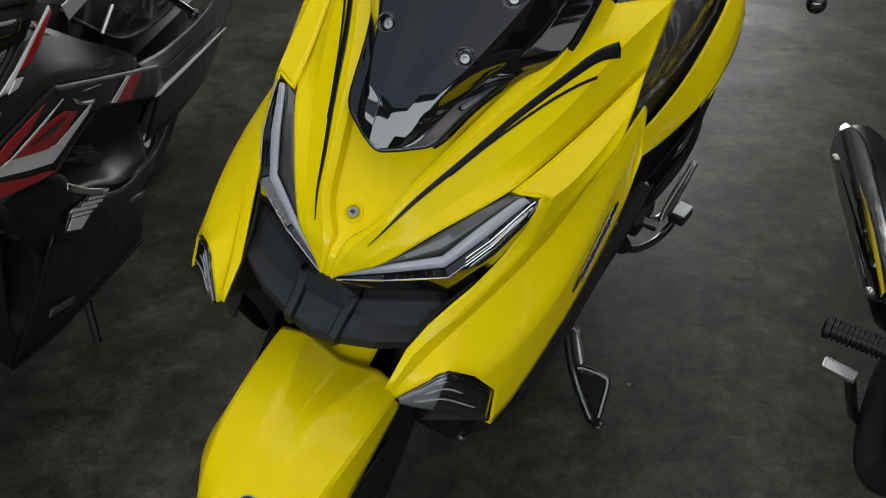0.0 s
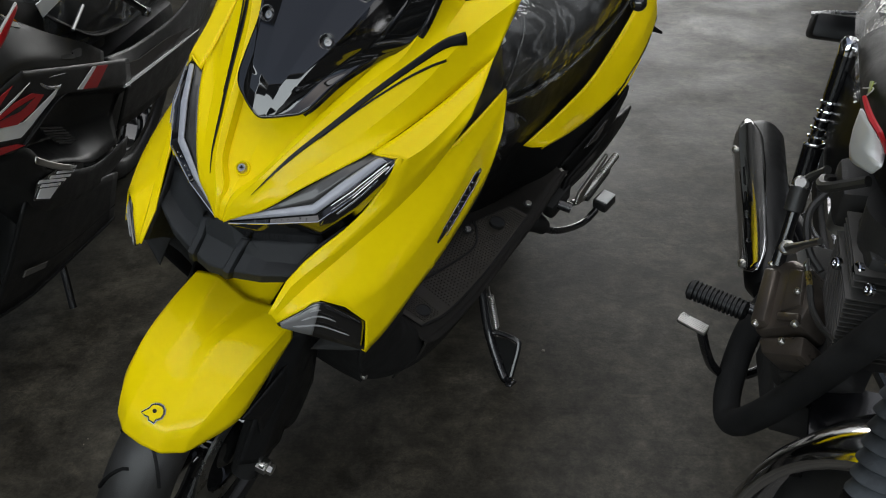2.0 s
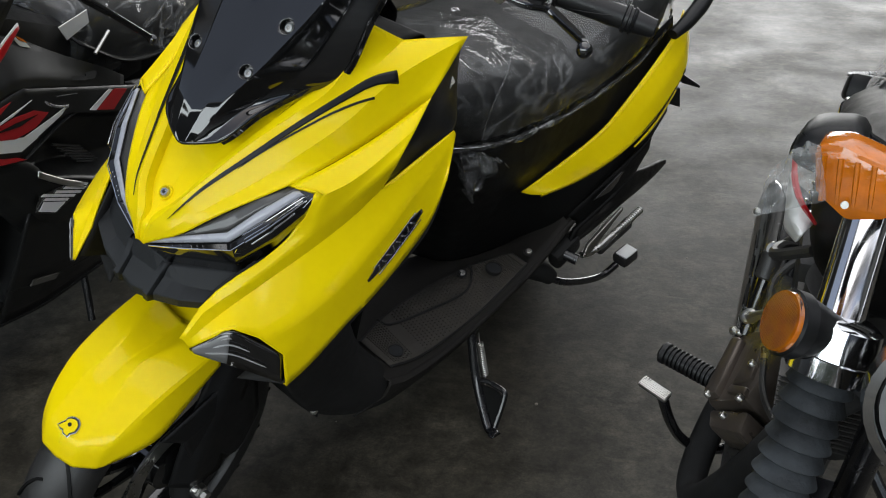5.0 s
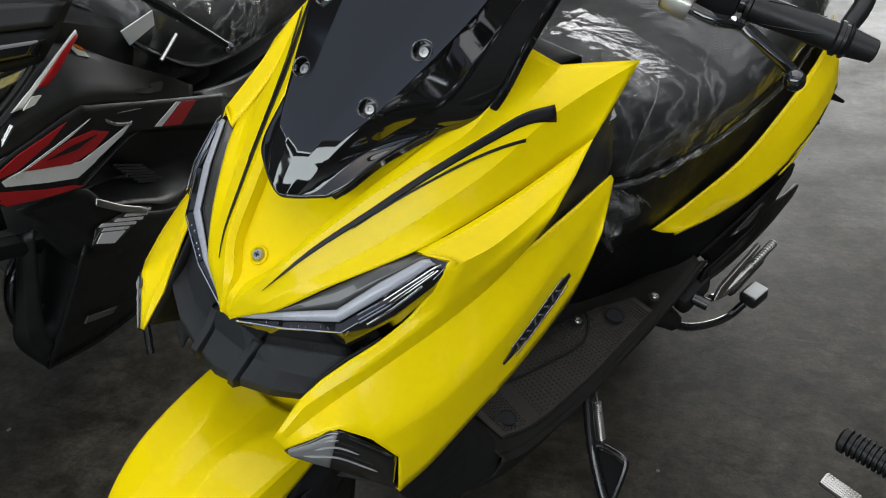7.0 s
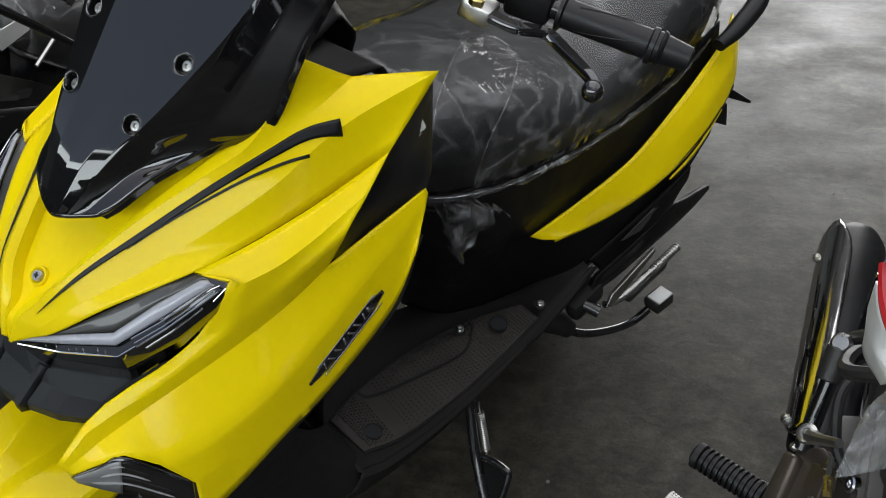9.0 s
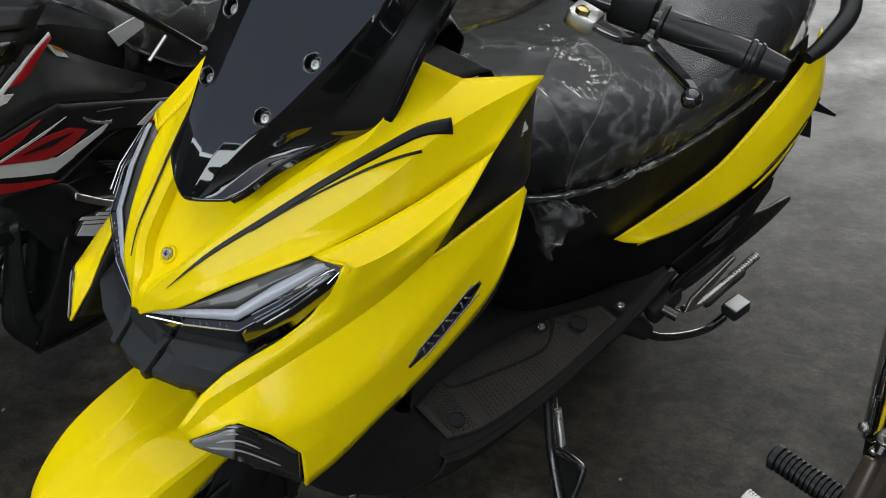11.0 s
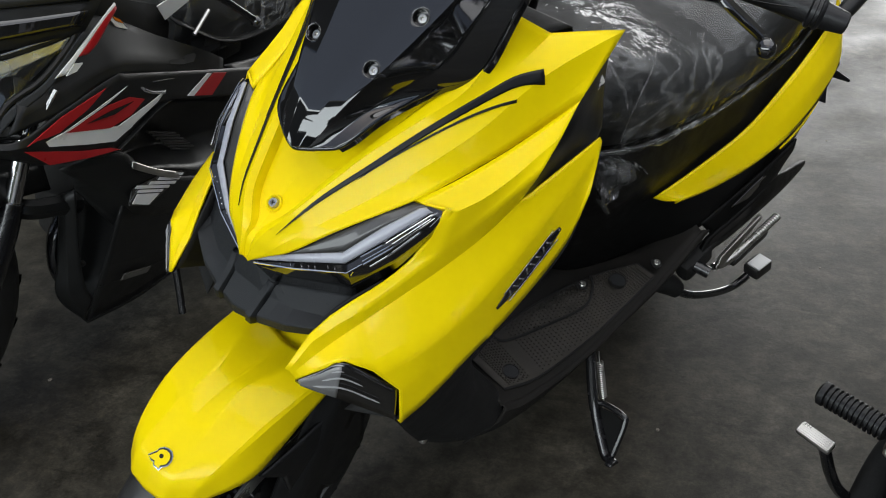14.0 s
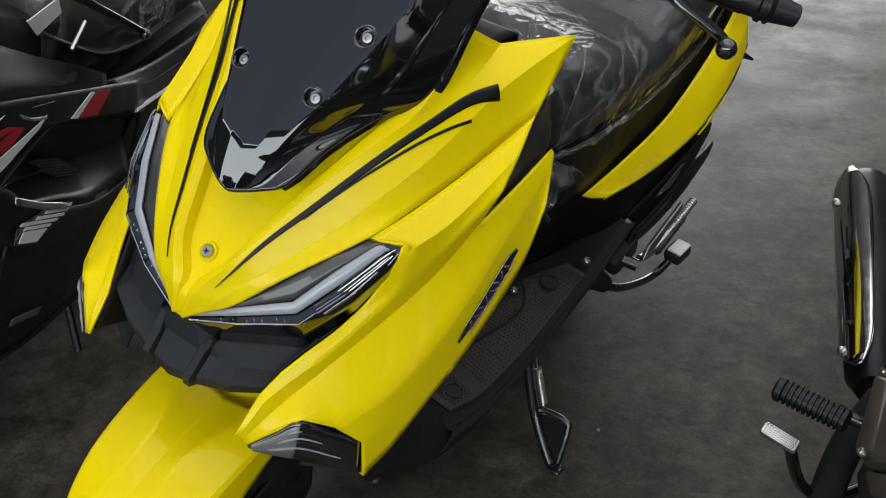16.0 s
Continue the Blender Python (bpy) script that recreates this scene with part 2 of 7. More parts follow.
def concrete():
    m = bpy.data.materials.new("worn_concrete")
    m.use_nodes = True
    n, link = m.node_tree.nodes, m.node_tree.links.new
    b = n["Principled BSDF"]
    co = n.new("ShaderNodeTexCoord")

    def tex(scale, detail, rough=0.6, distort=0.0):
        t = n.new("ShaderNodeTexNoise")
        t.inputs["Scale"].default_value, t.inputs["Detail"].default_value = scale, detail
        t.inputs["Roughness"].default_value, t.inputs["Distortion"].default_value = rough, distort
        link(co.outputs["Object"], t.inputs["Vector"])
        return t

    def ramp(src, *stops):
        r = n.new("ShaderNodeValToRGB")
        els = r.color_ramp.elements
        while len(els) < len(stops):
            els.new(0.5)
        for e, (p, c) in zip(els, stops):
            e.position, e.color = p, (*c, 1)
        link(src.outputs["Fac"], r.inputs["Fac"])
        return r

    def mix(a, c, kind, fac):
        x = n.new("ShaderNodeMix")
        x.data_type, x.blend_type = "RGBA", kind
        x.inputs["Factor"].default_value = fac
        link(a, x.inputs["A"])
        link(c, x.inputs["B"])
        return x.outputs["Result"]

    base = ramp(tex(2.2, 9, 0.62, 0.15), (0.36, (0.0305, 0.0276, 0.0208)), (0.50, (0.0415, 0.0378, 0.0288)), (0.64, (0.063, 0.0578, 0.0450)))
    smear = ramp(tex(8, 10, 0.78, 0.25), (0.40, (0.56, 0.55, 0.53)), (0.51, (1, 1, 1)), (0.62, (1.46, 1.44, 1.40)))
    mottle = ramp(tex(24, 8, 0.75, 0.3), (0.38, (0.66, 0.65, 0.63)), (0.50, (1, 1, 1)), (0.62, (1.34, 1.33, 1.30)))
    grain = ramp(tex(150, 6, 0.85), (0.30, (0.60, 0.60, 0.60)), (0.70, (1.40, 1.40, 1.40)))
    spots = ramp(tex(30, 5, 0.62), (0.28, (0.50, 0.49, 0.47)), (0.36, (1, 1, 1)), (0.66, (1, 1, 1)), (0.74, (1.65, 1.60, 1.48)))
    col = mix(base.outputs[0], smear.outputs[0], "MULTIPLY", 1)
    col = mix(col, mottle.outputs[0], "MULTIPLY", 1)
    col = mix(col, grain.outputs[0], "MULTIPLY", 1)
    col = mix(col, spots.outputs[0], "MULTIPLY", 1)
    # thin scratches, long in one direction
    stretch = n.new("ShaderNodeMapping")
    stretch.inputs["Scale"].default_value, stretch.inputs["Rotation"].default_value = (2.2, 17, 1), (0, 0, 0.25)
    link(co.outputs["Object"], stretch.inputs["Vector"])
    fine = n.new("ShaderNodeTexNoise")
    fine.inputs["Scale"].default_value, fine.inputs["Detail"].default_value, fine.inputs["Distortion"].default_value = 2.0, 4, 0.15
    link(stretch.outputs[0], fine.inputs["Vector"])
    scratch = ramp(fine, (0.27, (0.62, 0.61, 0.6)), (0.35, (1, 1, 1)), (0.68, (1, 1, 1)), (0.75, (1.5, 1.48, 1.42)))
    col = mix(col, scratch.outputs[0], "MULTIPLY", 1)
    link(col, b.inputs["Base Color"])
    rg = n.new("ShaderNodeMapRange")
    rg.inputs["To Min"].default_value, rg.inputs["To Max"].default_value = 0.32, 0.54
    b.inputs["Specular IOR Level"].default_value = 0.32
    rg.inputs["From Min"].default_value, rg.inputs["From Max"].default_value = 0.3, 0.7
    link(tex(3.2, 7, 0.62, 0.1).outputs["Fac"], rg.inputs["Value"])
    link(rg.outputs[0], b.inputs["Roughness"])
    bp = n.new("ShaderNodeBump")
    bp.inputs["Strength"].default_value, bp.inputs["Distance"].default_value = 0.35, 0.002
    link(tex(60, 6, 0.7).outputs["Fac"], bp.inputs["Height"])
    link(bp.outputs[0], b.inputs["Normal"])
    return m


CONCRETE = concrete()
WALL_PAINT = material("grey_wall_render", (0.16, 0.16, 0.155), 0.85, var=0.15, bump=0.3, bump_scale=90, stain=0.7, scale=8)
ROOF_SHEET = material("roof_sheet", (0.22, 0.225, 0.23), 0.6, var=0.12, stain=0.5, scale=6)


# ---- shapes ----
def V(*p):
    return np.array(p, float)


def spline(points, n, closed=False):
    """A smooth line through the points, n samples, evenly by point number."""
    p = np.array(points, float)
    k = len(p)
    if closed:
        u = np.linspace(0, k, n, endpoint=False)
        get = lambda i: p[i % k]
    else:
        u = np.linspace(0, k - 1, n)
        ends = {-1: 2 * p[0] - p[1], k: 2 * p[-1] - p[-2]}
        get = lambda i: ends[i] if i in ends else p[min(max(i, 0), k - 1)]
    out = []
    for a in u:
        i = min(int(a), k - 2) if not closed else int(a)
        f = a - i
        p0, p1, p2, p3 = get(i - 1), get(i), get(i + 1), get(i + 2)
        out.append(0.5 * (2 * p1 + (p2 - p0) * f + (2 * p0 - 5 * p1 + 4 * p2 - p3) * f * f + (3 * p1 - p0 - 3 * p2 + p3) * f ** 3))
    return np.array(out)


def grid_mesh(bm, rows, closed_rows=False, closed_cols=False):
    vs = [[bm.verts.new(q) for q in row] for row in rows]
    nr, nc = len(vs), len(vs[0])
    for i in range(nr if closed_rows else nr - 1):
        for j in range(nc if closed_cols else nc - 1):
            quad = (vs[i][j], vs[i][(j + 1) % nc], vs[(i + 1) % nr][(j + 1) % nc], vs[(i + 1) % nr][j])
            bm.faces.new(quad)
    return vs


def fair(rail, degree=3):
    """The same line with its small wobbles taken out; its ends stay."""
    p = np.array(rail, float)
    u = np.concatenate([[0], np.cumsum(np.linalg.norm(np.diff(p, axis=0), axis=1))])
    u /= u[-1]
    w = np.ones(len(u))
    w[0] = w[-1] = 12
    out = np.stack([np.polyval(np.polyfit(u, p[:, k], degree, w=w), u) for k in range(3)], axis=1)
    out[0], out[-1] = p[0], p[-1]
    return [tuple(q) for q in out]


def loft(rails, n=28, soft=0.003, bulge=0.0, straight=False, bm=None, crease=False):
    """A panel stretched over its rails; each rail is a slightly rounded fold, or with crease a sharp one."""
    bm = bm or bmesh.new()
    lines = [spline(r, n) if not straight else resample(r, n) for r in rails]
    rows, folds = [lines[0]], []
    for i, (a, b) in enumerate(zip(lines, lines[1:])):
        w = np.mean(np.linalg.norm(b - a, axis=1)) + 1e-6
        e = min(0.3, soft / w)
        t = np.gradient((a + b) / 2, axis=0)
        nrm = np.cross(t, b - a)
        nrm /= np.linalg.norm(nrm, axis=1)[:, None] + 1e-9
        for f in ((e,) if i and not crease else ()) + (0.25, 0.5, 0.75) + ((1 - e,) if i < len(lines) - 2 and not crease else ()):
            rows.append(a + (b - a) * f + nrm * bulge * w * 4 * f * (1 - f))
        if crease:
            folds.append(len(rows))
            rows.append(b)
    if not crease:
        rows.append(lines[-1])
    vs = grid_mesh(bm, rows)
    for k in folds[:-1]:
        for p, q in zip(vs[k], vs[k][1:]):
            edge = bm.edges.get((p, q))
            if edge:
                edge.smooth = False
    return bm


def resample(points, n):
    p = np.array(points, float)
    u = np.linspace(0, len(p) - 1, n)
    i = np.minimum(u.astype(int), len(p) - 2)
    f = (u - i)[:, None]
    return p[i] * (1 - f) + p[i + 1] * f


def mirrored(points):
    return [(-x, y, z) for x, y, z in points]


def tube(points, r, seg=10, n=None, bm=None, smooth=True, closed=False):
    """A round bar along a line; r is one radius or one for each point."""
    bm = bm or bmesh.new()
    n = n or (len(points) * 6 if smooth else len(points))
    line = spline(points, n, closed) if smooth and len(points) > 2 else resample(points, n)
    rad = np.interp(np.linspace(0, 1, n), np.linspace(0, 1, len(points)), r) if np.ndim(r) else np.full(n, r)
    tan = np.gradient(line, axis=0)
    tan /= np.linalg.norm(tan, axis=1)[:, None] + 1e-9
    side = np.cross(tan[0], V(0.31, 0.2, 0.93))
    rows = []
    for c, t, q in zip(line, tan, rad):
        side = side - t * np.dot(side, t)
        side /= np.linalg.norm(side) + 1e-9
        up = np.cross(t, side)
        ang = np.linspace(0, 2 * math.pi, seg, endpoint=False)
        rows.append([c + q * (math.cos(a) * side + math.sin(a) * up) for a in ang])
    vs = grid_mesh(bm, rows, closed_cols=True, closed_rows=closed)
    if not closed:
        bm.faces.new(vs[0][::-1])
        bm.faces.new(vs[-1])
    return bm


def lathe(profile, axis_from, axis_to, seg=24, bm=None, cap=True):
    """A turned body: profile holds (distance along the axis, radius)."""
    bm = bm or bmesh.new()
    a, b = np.array(axis_from, float), np.array(axis_to, float)
    d = (b - a) / np.linalg.norm(b - a)
    s = np.cross(d, V(0.12, 0.33, 0.94) if abs(d[2]) < 0.9 else V(1, 0.1, 0))
    s /= np.linalg.norm(s)
    u = np.cross(d, s)
    ang = np.linspace(0, 2 * math.pi, seg, endpoint=False)
    rows = [[a + d * h + r * (math.cos(q) * s + math.sin(q) * u) for q in ang] for h, r in profile]
    vs = grid_mesh(bm, rows, closed_cols=True)
    if cap:
        bm.faces.new(vs[0][::-1])
        bm.faces.new(vs[-1])
    return bm


def block(centre, size, turn=(0, 0, 0), bevel=0.003, bm=None, taper=1.0):
    """A box with rounded edges; taper narrows its top."""
    own = bmesh.new()
    bmesh.ops.create_cube(own, size=1.0)
    for v in own.verts:
        if v.co.z > 0:
            v.co.x *= taper
            v.co.y *= taper
        v.co = Vector((v.co.x * size[0], v.co.y * size[1], v.co.z * size[2]))
    if bevel:
        bmesh.ops.bevel(own, geom=own.edges[:], offset=bevel, segments=2, affect="EDGES", profile=0.5)
    own.transform(pose(*centre, *turn))
    if bm is None:
        return own
    tmp = bpy.data.meshes.new("tmp")
    own.to_mesh(tmp)
    bm.from_mesh(tmp)
    bpy.data.meshes.remove(tmp)
    own.free()
    return bm


def slab(outline, thick, bevel=0.0015, bm=None):
    """A flat plate with the given outline (3D points, nearly in one plane) and thickness."""
    own = bmesh.new()
    vs = [own.verts.new(p) for p in outline]
    f = own.faces.new(vs)
    f.normal_update()
    nrm = f.normal.copy()
    r = bmesh.ops.extrude_face_region(own, geom=[f])
    for v in r["geom"]:
        if isinstance(v, bmesh.types.BMVert):
            v.co += nrm * thick
    bmesh.ops.recalc_face_normals(own, faces=own.faces[:])
    if bevel:
        bmesh.ops.bevel(own, geom=own.edges[:], offset=bevel, segments=2, affect="EDGES")
    if bm is None:
        return own
    tmp = bpy.data.meshes.new("tmp")
    own.to_mesh(tmp)
    bm.from_mesh(tmp)
    bpy.data.meshes.remove(tmp)
    own.free()
    return bm


def part(name, bm, mat, parent=None, label="", smooth=True, thick=0.0, sharp=40):
    """Links a bmesh as one mesh object under a thing or a part."""
    me = bpy.data.meshes.new(name)
    bmesh.ops.recalc_face_normals(bm, faces=bm.faces[:])
    bm.to_mesh(me)
    bm.free()
    me.materials.append(mat)
    if smooth:
        if sharp:
            me.shade_smooth()
            me.set_sharp_from_angle(angle=radians(sharp))
        else:
            me.polygons.foreach_set("use_smooth", [True] * len(me.polygons))
    ob = new(name, me)
    ob.parent = parent
    if thick:
        s = ob.modifiers.new("thickness", "SOLIDIFY")
        s.thickness, s.offset = thick, 0.0
    if label:
        ob["label"] = label
    return ob


def thing(name, m, label, category, group=""):
    ob = new(name)
    ob.empty_display_size = 0.1
    ob.matrix_world = m
    return tagged(ob, label, category, group)


def bolt(parent, p, normal, r=0.007, mat=None, cup=None):
    p, d = np.array(p, float), np.array(normal, float)
    d /= np.linalg.norm(d)
    ob = part("screw", lathe([(-0.004, r), (0.002, r), (0.0035, r * 0.8), (0.0035, r * 0.45), (0.001, r * 0.4)], p, p + d, 14), mat or STEEL, parent)
    return ob


# ---- the hall ----
def structure(name, bm, mat, label, smooth=False):
    ob = part(name, bm, mat, None, "", smooth)
    return tagged(ob, label, name.split("_")[0], kind="structure")


floor_bm = bmesh.new()
grid_mesh(floor_bm, [[(x, y, 0) for x in np.linspace(-17, 13, 16)] for y in np.linspace(-8, 16, 13)])
structure("floor", floor_bm, CONCRETE, "worn grey concrete floor with stains and dull shine")
structure("wall_west", block((-17.1, 4, 3), (0.2, 24.4, 6), bevel=0), WALL_PAINT, "plain grey rendered wall of the hall")
structure("wall_east", block((13.1, 4, 3), (0.2, 24.4, 6), bevel=0), WALL_PAINT, "plain grey rendered wall of the hall")


def pierced(y, x0, x1, z1):
    """An end wall with one wide door opening."""
    bm = block(((-17 + x0) / 2, y, 3), (x0 + 17, 0.2, 6), bevel=0)
    block(((x1 + 13) / 2, y, 3), (13 - x1, 0.2, 6), bevel=0, bm=bm)
    return block(((x0 + x1) / 2, y, (z1 + 6) / 2), (x1 - x0, 0.2, 6 - z1), bevel=0, bm=bm)


structure("wall_south", pierced(-8.1, -12.0, 9.0, 5.4), WALL_PAINT, "grey rendered end wall with a wide open door")
structure("wall_north", pierced(16.1, -0.1, 5.1, 5.2), WALL_PAINT, "grey rendered end wall with a wide open door")
ceil_bm = bmesh.new()
# solid sheet round the three translucent sheets
for _x0, _x1, _y0, _y1 in ((-17, 13, -8.2, -7.8), (-17, 13, -2.4, -2.0), (-17, 13, 7.0, 16.2), (-17, -6.9, -2.0, 7.0), (-2.9, -2.4, -2.0, 7.0), (2.42, 2.48, -2.0, 7.0), (9.42, 13, -2.0, 7.0)):
    block(((_x0 + _x1) / 2, (_y0 + _y1) / 2, 6.05), (_x1 - _x0, _y1 - _y0, 0.1), bevel=0, bm=ceil_bm)
for _y in (7.4, 11.0):
    block((-2, _y, 5.8), (30, 0.10, 0.18), bevel=0, bm=ceil_bm)
structure("ceiling", ceil_bm, ROOF_SHEET, "sheet roof on steel purlins with translucent sheets")
# dark trees and ground outside the open front
hedge_bm = bmesh.new()
for _k in range(150):
    _x = -42 + 0.42 * _k
    _h = 2.6 + 0.8 * noise.noise(Vector((_k * 0.21, 1, 2))) + 0.6 * noise.noise(Vector((_k * 0.9, 4, 2)))
    bmesh.ops.create_icosphere(hedge_bm, subdivisions=2, radius=1.0, matrix=Matrix.Translation((_x, -14 + 1.2 * noise.noise(Vector((_k * 1.3, 5, 1))), _h * 0.5)) @ Matrix.Diagonal((0.75, 0.75, 0.5 * _h, 1)))
for _v in hedge_bm.verts:
    _v.co += Vector((1, 1, 1)) * (0.30 * noise.noise(_v.co * 1.6) + 0.22 * noise.noise(_v.co * 4.1))
tagged(part("backdrop", hedge_bm, material("dark_foliage", (0.03, 0.05, 0.02), 0.8, var=0.5, scale=12), None), "dark row of trees outside the open front", "backdrop", kind="structure")
ground_bm = bmesh.new()
grid_mesh(ground_bm, [[(x, y, -0.06) for x in np.linspace(-60, 60, 5)] for y in (-70, -40, -20, -8.2)])
structure("ground", ground_bm, material("dry_ground", (0.16, 0.14, 0.10), 0.9, var=0.3, scale=3), "bare dry ground outside the hall")
grit_bm = bmesh.new()
rng = random.Random(5)
for _k in range(90):
    _x, _y, _r = rng.uniform(-1.6, 1.6), rng.uniform(0.3, 4.5), rng.uniform(0.0015, 0.0042)
    bmesh.ops.create_icosphere(grit_bm, subdivisions=1, radius=_r, matrix=Matrix.Translation((_x, _y, _r * 0.4)) @ Matrix.Diagonal((1, rng.uniform(0.6, 1.6), 0.6, 1)))
tagged(part("floor_grit", grit_bm, material("pale_grit", (0.20, 0.18, 0.15), 0.85, var=0.4, scale=80), None, smooth=False), "small pale grit scattered on the concrete floor", "grit", kind="stuff")


# ---- the yellow scooter ----
def both(f):
    """Calls f for the left side (1) and the right side (-1) of a thing."""
    return [f(1), f(-1)]


def sided(rail, s):
    return [(s * x, y, z) for x, y, z in rail]


SCOOTER = pose(-0.345, 0.79, 0, 0, 16.5, -22)
scooter = thing("motor_scooter", SCOOTER, "bright yellow motor scooter with black trim, leaning on its side stand", "scooter")

HL_LOW = [(0.102, 0.003, 0.617), (0.105, 0.033, 0.655), (0.113, 0.050, 0.683), (0.125, 0.074, 0.702), (0.139, 0.106, 0.722),
          (0.150, 0.131, 0.757), (0.158, 0.149, 0.790), (0.161, 0.157, 0.821)]


SEAM_END = (0.194, 0.331, 0.920)


def hood():
    """The front cowl: a hollow with the screw between two ridges, and the bands beside them up to the handlebar."""
    floor_line = [(0, 0.026, 0.702), (0, 0.0285, 0.729), (0, 0.044, 0.744), (0, 0.067, 0.767), (0, 0.103, 0.810), (0, 0.133, 0.850), (0, 0.180, 0.895), (0, 0.225, 0.94), (0, 0.27, 0.98)]
    wall_foot = [(0.003, 0.025, 0.703), (0.005, 0.0285, 0.729), (0.007, 0.043, 0.745), (0.027, 0.064, 0.769), (0.043, 0.103, 0.812), (0.060, 0.144, 0.852), (0.076, 0.190, 0.893), (0.093, 0.232, 0.935), (0.102, 0.264, 0.99)]
    ridge = [(0.006, 0.021, 0.707), (0.011, 0.0265, 0.731), (0.017, 0.032, 0.746), (0.034, 0.049, 0.775), (0.052, 0.087, 0.814), (0.070, 0.130, 0.853), (0.094, 0.180, 0.893), (0.117, 0.219, 0.936), (0.121, 0.258, 1.014)]
    band = [(0.006, 0.022, 0.705), (0.024, 0.030, 0.724), (0.040, 0.038, 0.744), (0.064, 0.067, 0.775), (0.090, 0.110, 0.806), (0.118, 0.165, 0.848), (0.142, 0.222, 0.892), (0.163, 0.290, 0.950), (0.186, 0.400, 0.988)]
    seam = [(0.005, 0.024, 0.704), (0.028, 0.032, 0.722), (0.052, 0.0425, 0.740), (0.086, 0.078, 0.777), (0.129, 0.139, 0.8175), (0.145, 0.190, 0.836), (0.163, 0.250, 0.863), (0.180, 0.297, 0.894), SEAM_END]
    shelf = [tuple(V(*p) * 0.45 + V(*q) * 0.55) for p, q in zip(ridge, band)][:7] + [(0.138, 0.263, 0.953), (0.134, 0.327, 0.977)]
    seam = fair(seam[:5], 4) + fair(seam[4:], 3)[1:]
    # the hollow has a steep wall: a crest stands out over its foot
    out, depth = V(0, -0.77, 0.63), (0, 0.001, 0.004, 0.0055, 0.0055, 0.005, 0.003, 0.001, 0)
    crest = [tuple(V(*f) * 0.66 + V(*r) * 0.34 + out * d) for f, r, d in zip(wall_foot, ridge, depth)]
    wall_foot = [tuple(V(*f) - out * 0.5 * d) for f, d in zip(wall_foot, depth)]
    floor_line = [tuple(V(*f) - out * 0.4 * d) for f, d in zip(floor_line, depth)]
    rails = [mirrored(r) for r in (seam, band, shelf, ridge, crest, wall_foot)] + [floor_line, wall_foot, crest, ridge, shelf, band, seam]
    return part("front_cowl", loft(rails, 60, 0.0015, crease=True), YELLOW, scooter, "glossy yellow painted cowl", thick=0.003, sharp=0)


front_cowl = hood()
FLANGE = [(0.106, 0.005, 0.617), (0.114, 0.032, 0.651), (0.124, 0.050, 0.678), (0.138, 0.076, 0.696), (0.152, 0.107, 0.716), (0.163, 0.132, 0.746), (0.169, 0.150, 0.780), (0.170, 0.164, 0.813)]
FOLD_A = [(0.106, 0.005, 0.617), (0.114, 0.032, 0.651), (0.124, 0.050, 0.678), (0.140, 0.080, 0.699), (0.155, 0.113, 0.723), (0.168, 0.155, 0.764), (0.185, 0.212, 0.811), (0.205, 0.271, 0.856)]
FOLD_A2 = [(0.109, 0.007, 0.612), (0.117, 0.034, 0.638), (0.129, 0.055, 0.661), (0.144, 0.086, 0.681), (0.159, 0.121, 0.703), (0.171, 0.165, 0.736), (0.182, 0.215, 0.768), (0.189, 0.268, 0.796)]
FOLD_B = [(0.114, 0.011, 0.604), (0.133, 0.026, 0.624), (0.153, 0.042, 0.646), (0.178, 0.068, 0.632), (0.200, 0.118, 0.652), (0.213, 0.180, 0.690), (0.217, 0.250, 0.737), (0.213, 0.322, 0.788)]


for _k in (6, 7):
    _d = V(*FOLD_A[_k]) - V(*HL_LOW[_k])
    FLANGE[_k] = tuple(V(*FLANGE[_k]) * 0.75 + (V(*HL_LOW[_k]) + _d / np.linalg.norm(_d) * 0.012) * 0.25)
FLANGE, FOLD_A2 = fair(FLANGE, 4), fair(FOLD_A2, 3)
FOLD_A = FLANGE[:2] + fair([FLANGE[2]] + FOLD_A[3:], 2)
FOLD_B = FOLD_B[:3] + fair(FOLD_B[3:], 3)


def blend_rail(a, b, f):
    return [tuple(V(*p) * (1 - f) + V(*q) * f) for p, q in zip(a, b)]


FOLD_A = FLANGE[:4] + fair([FLANGE[3]] + FOLD_A[4:], 2)[1:]


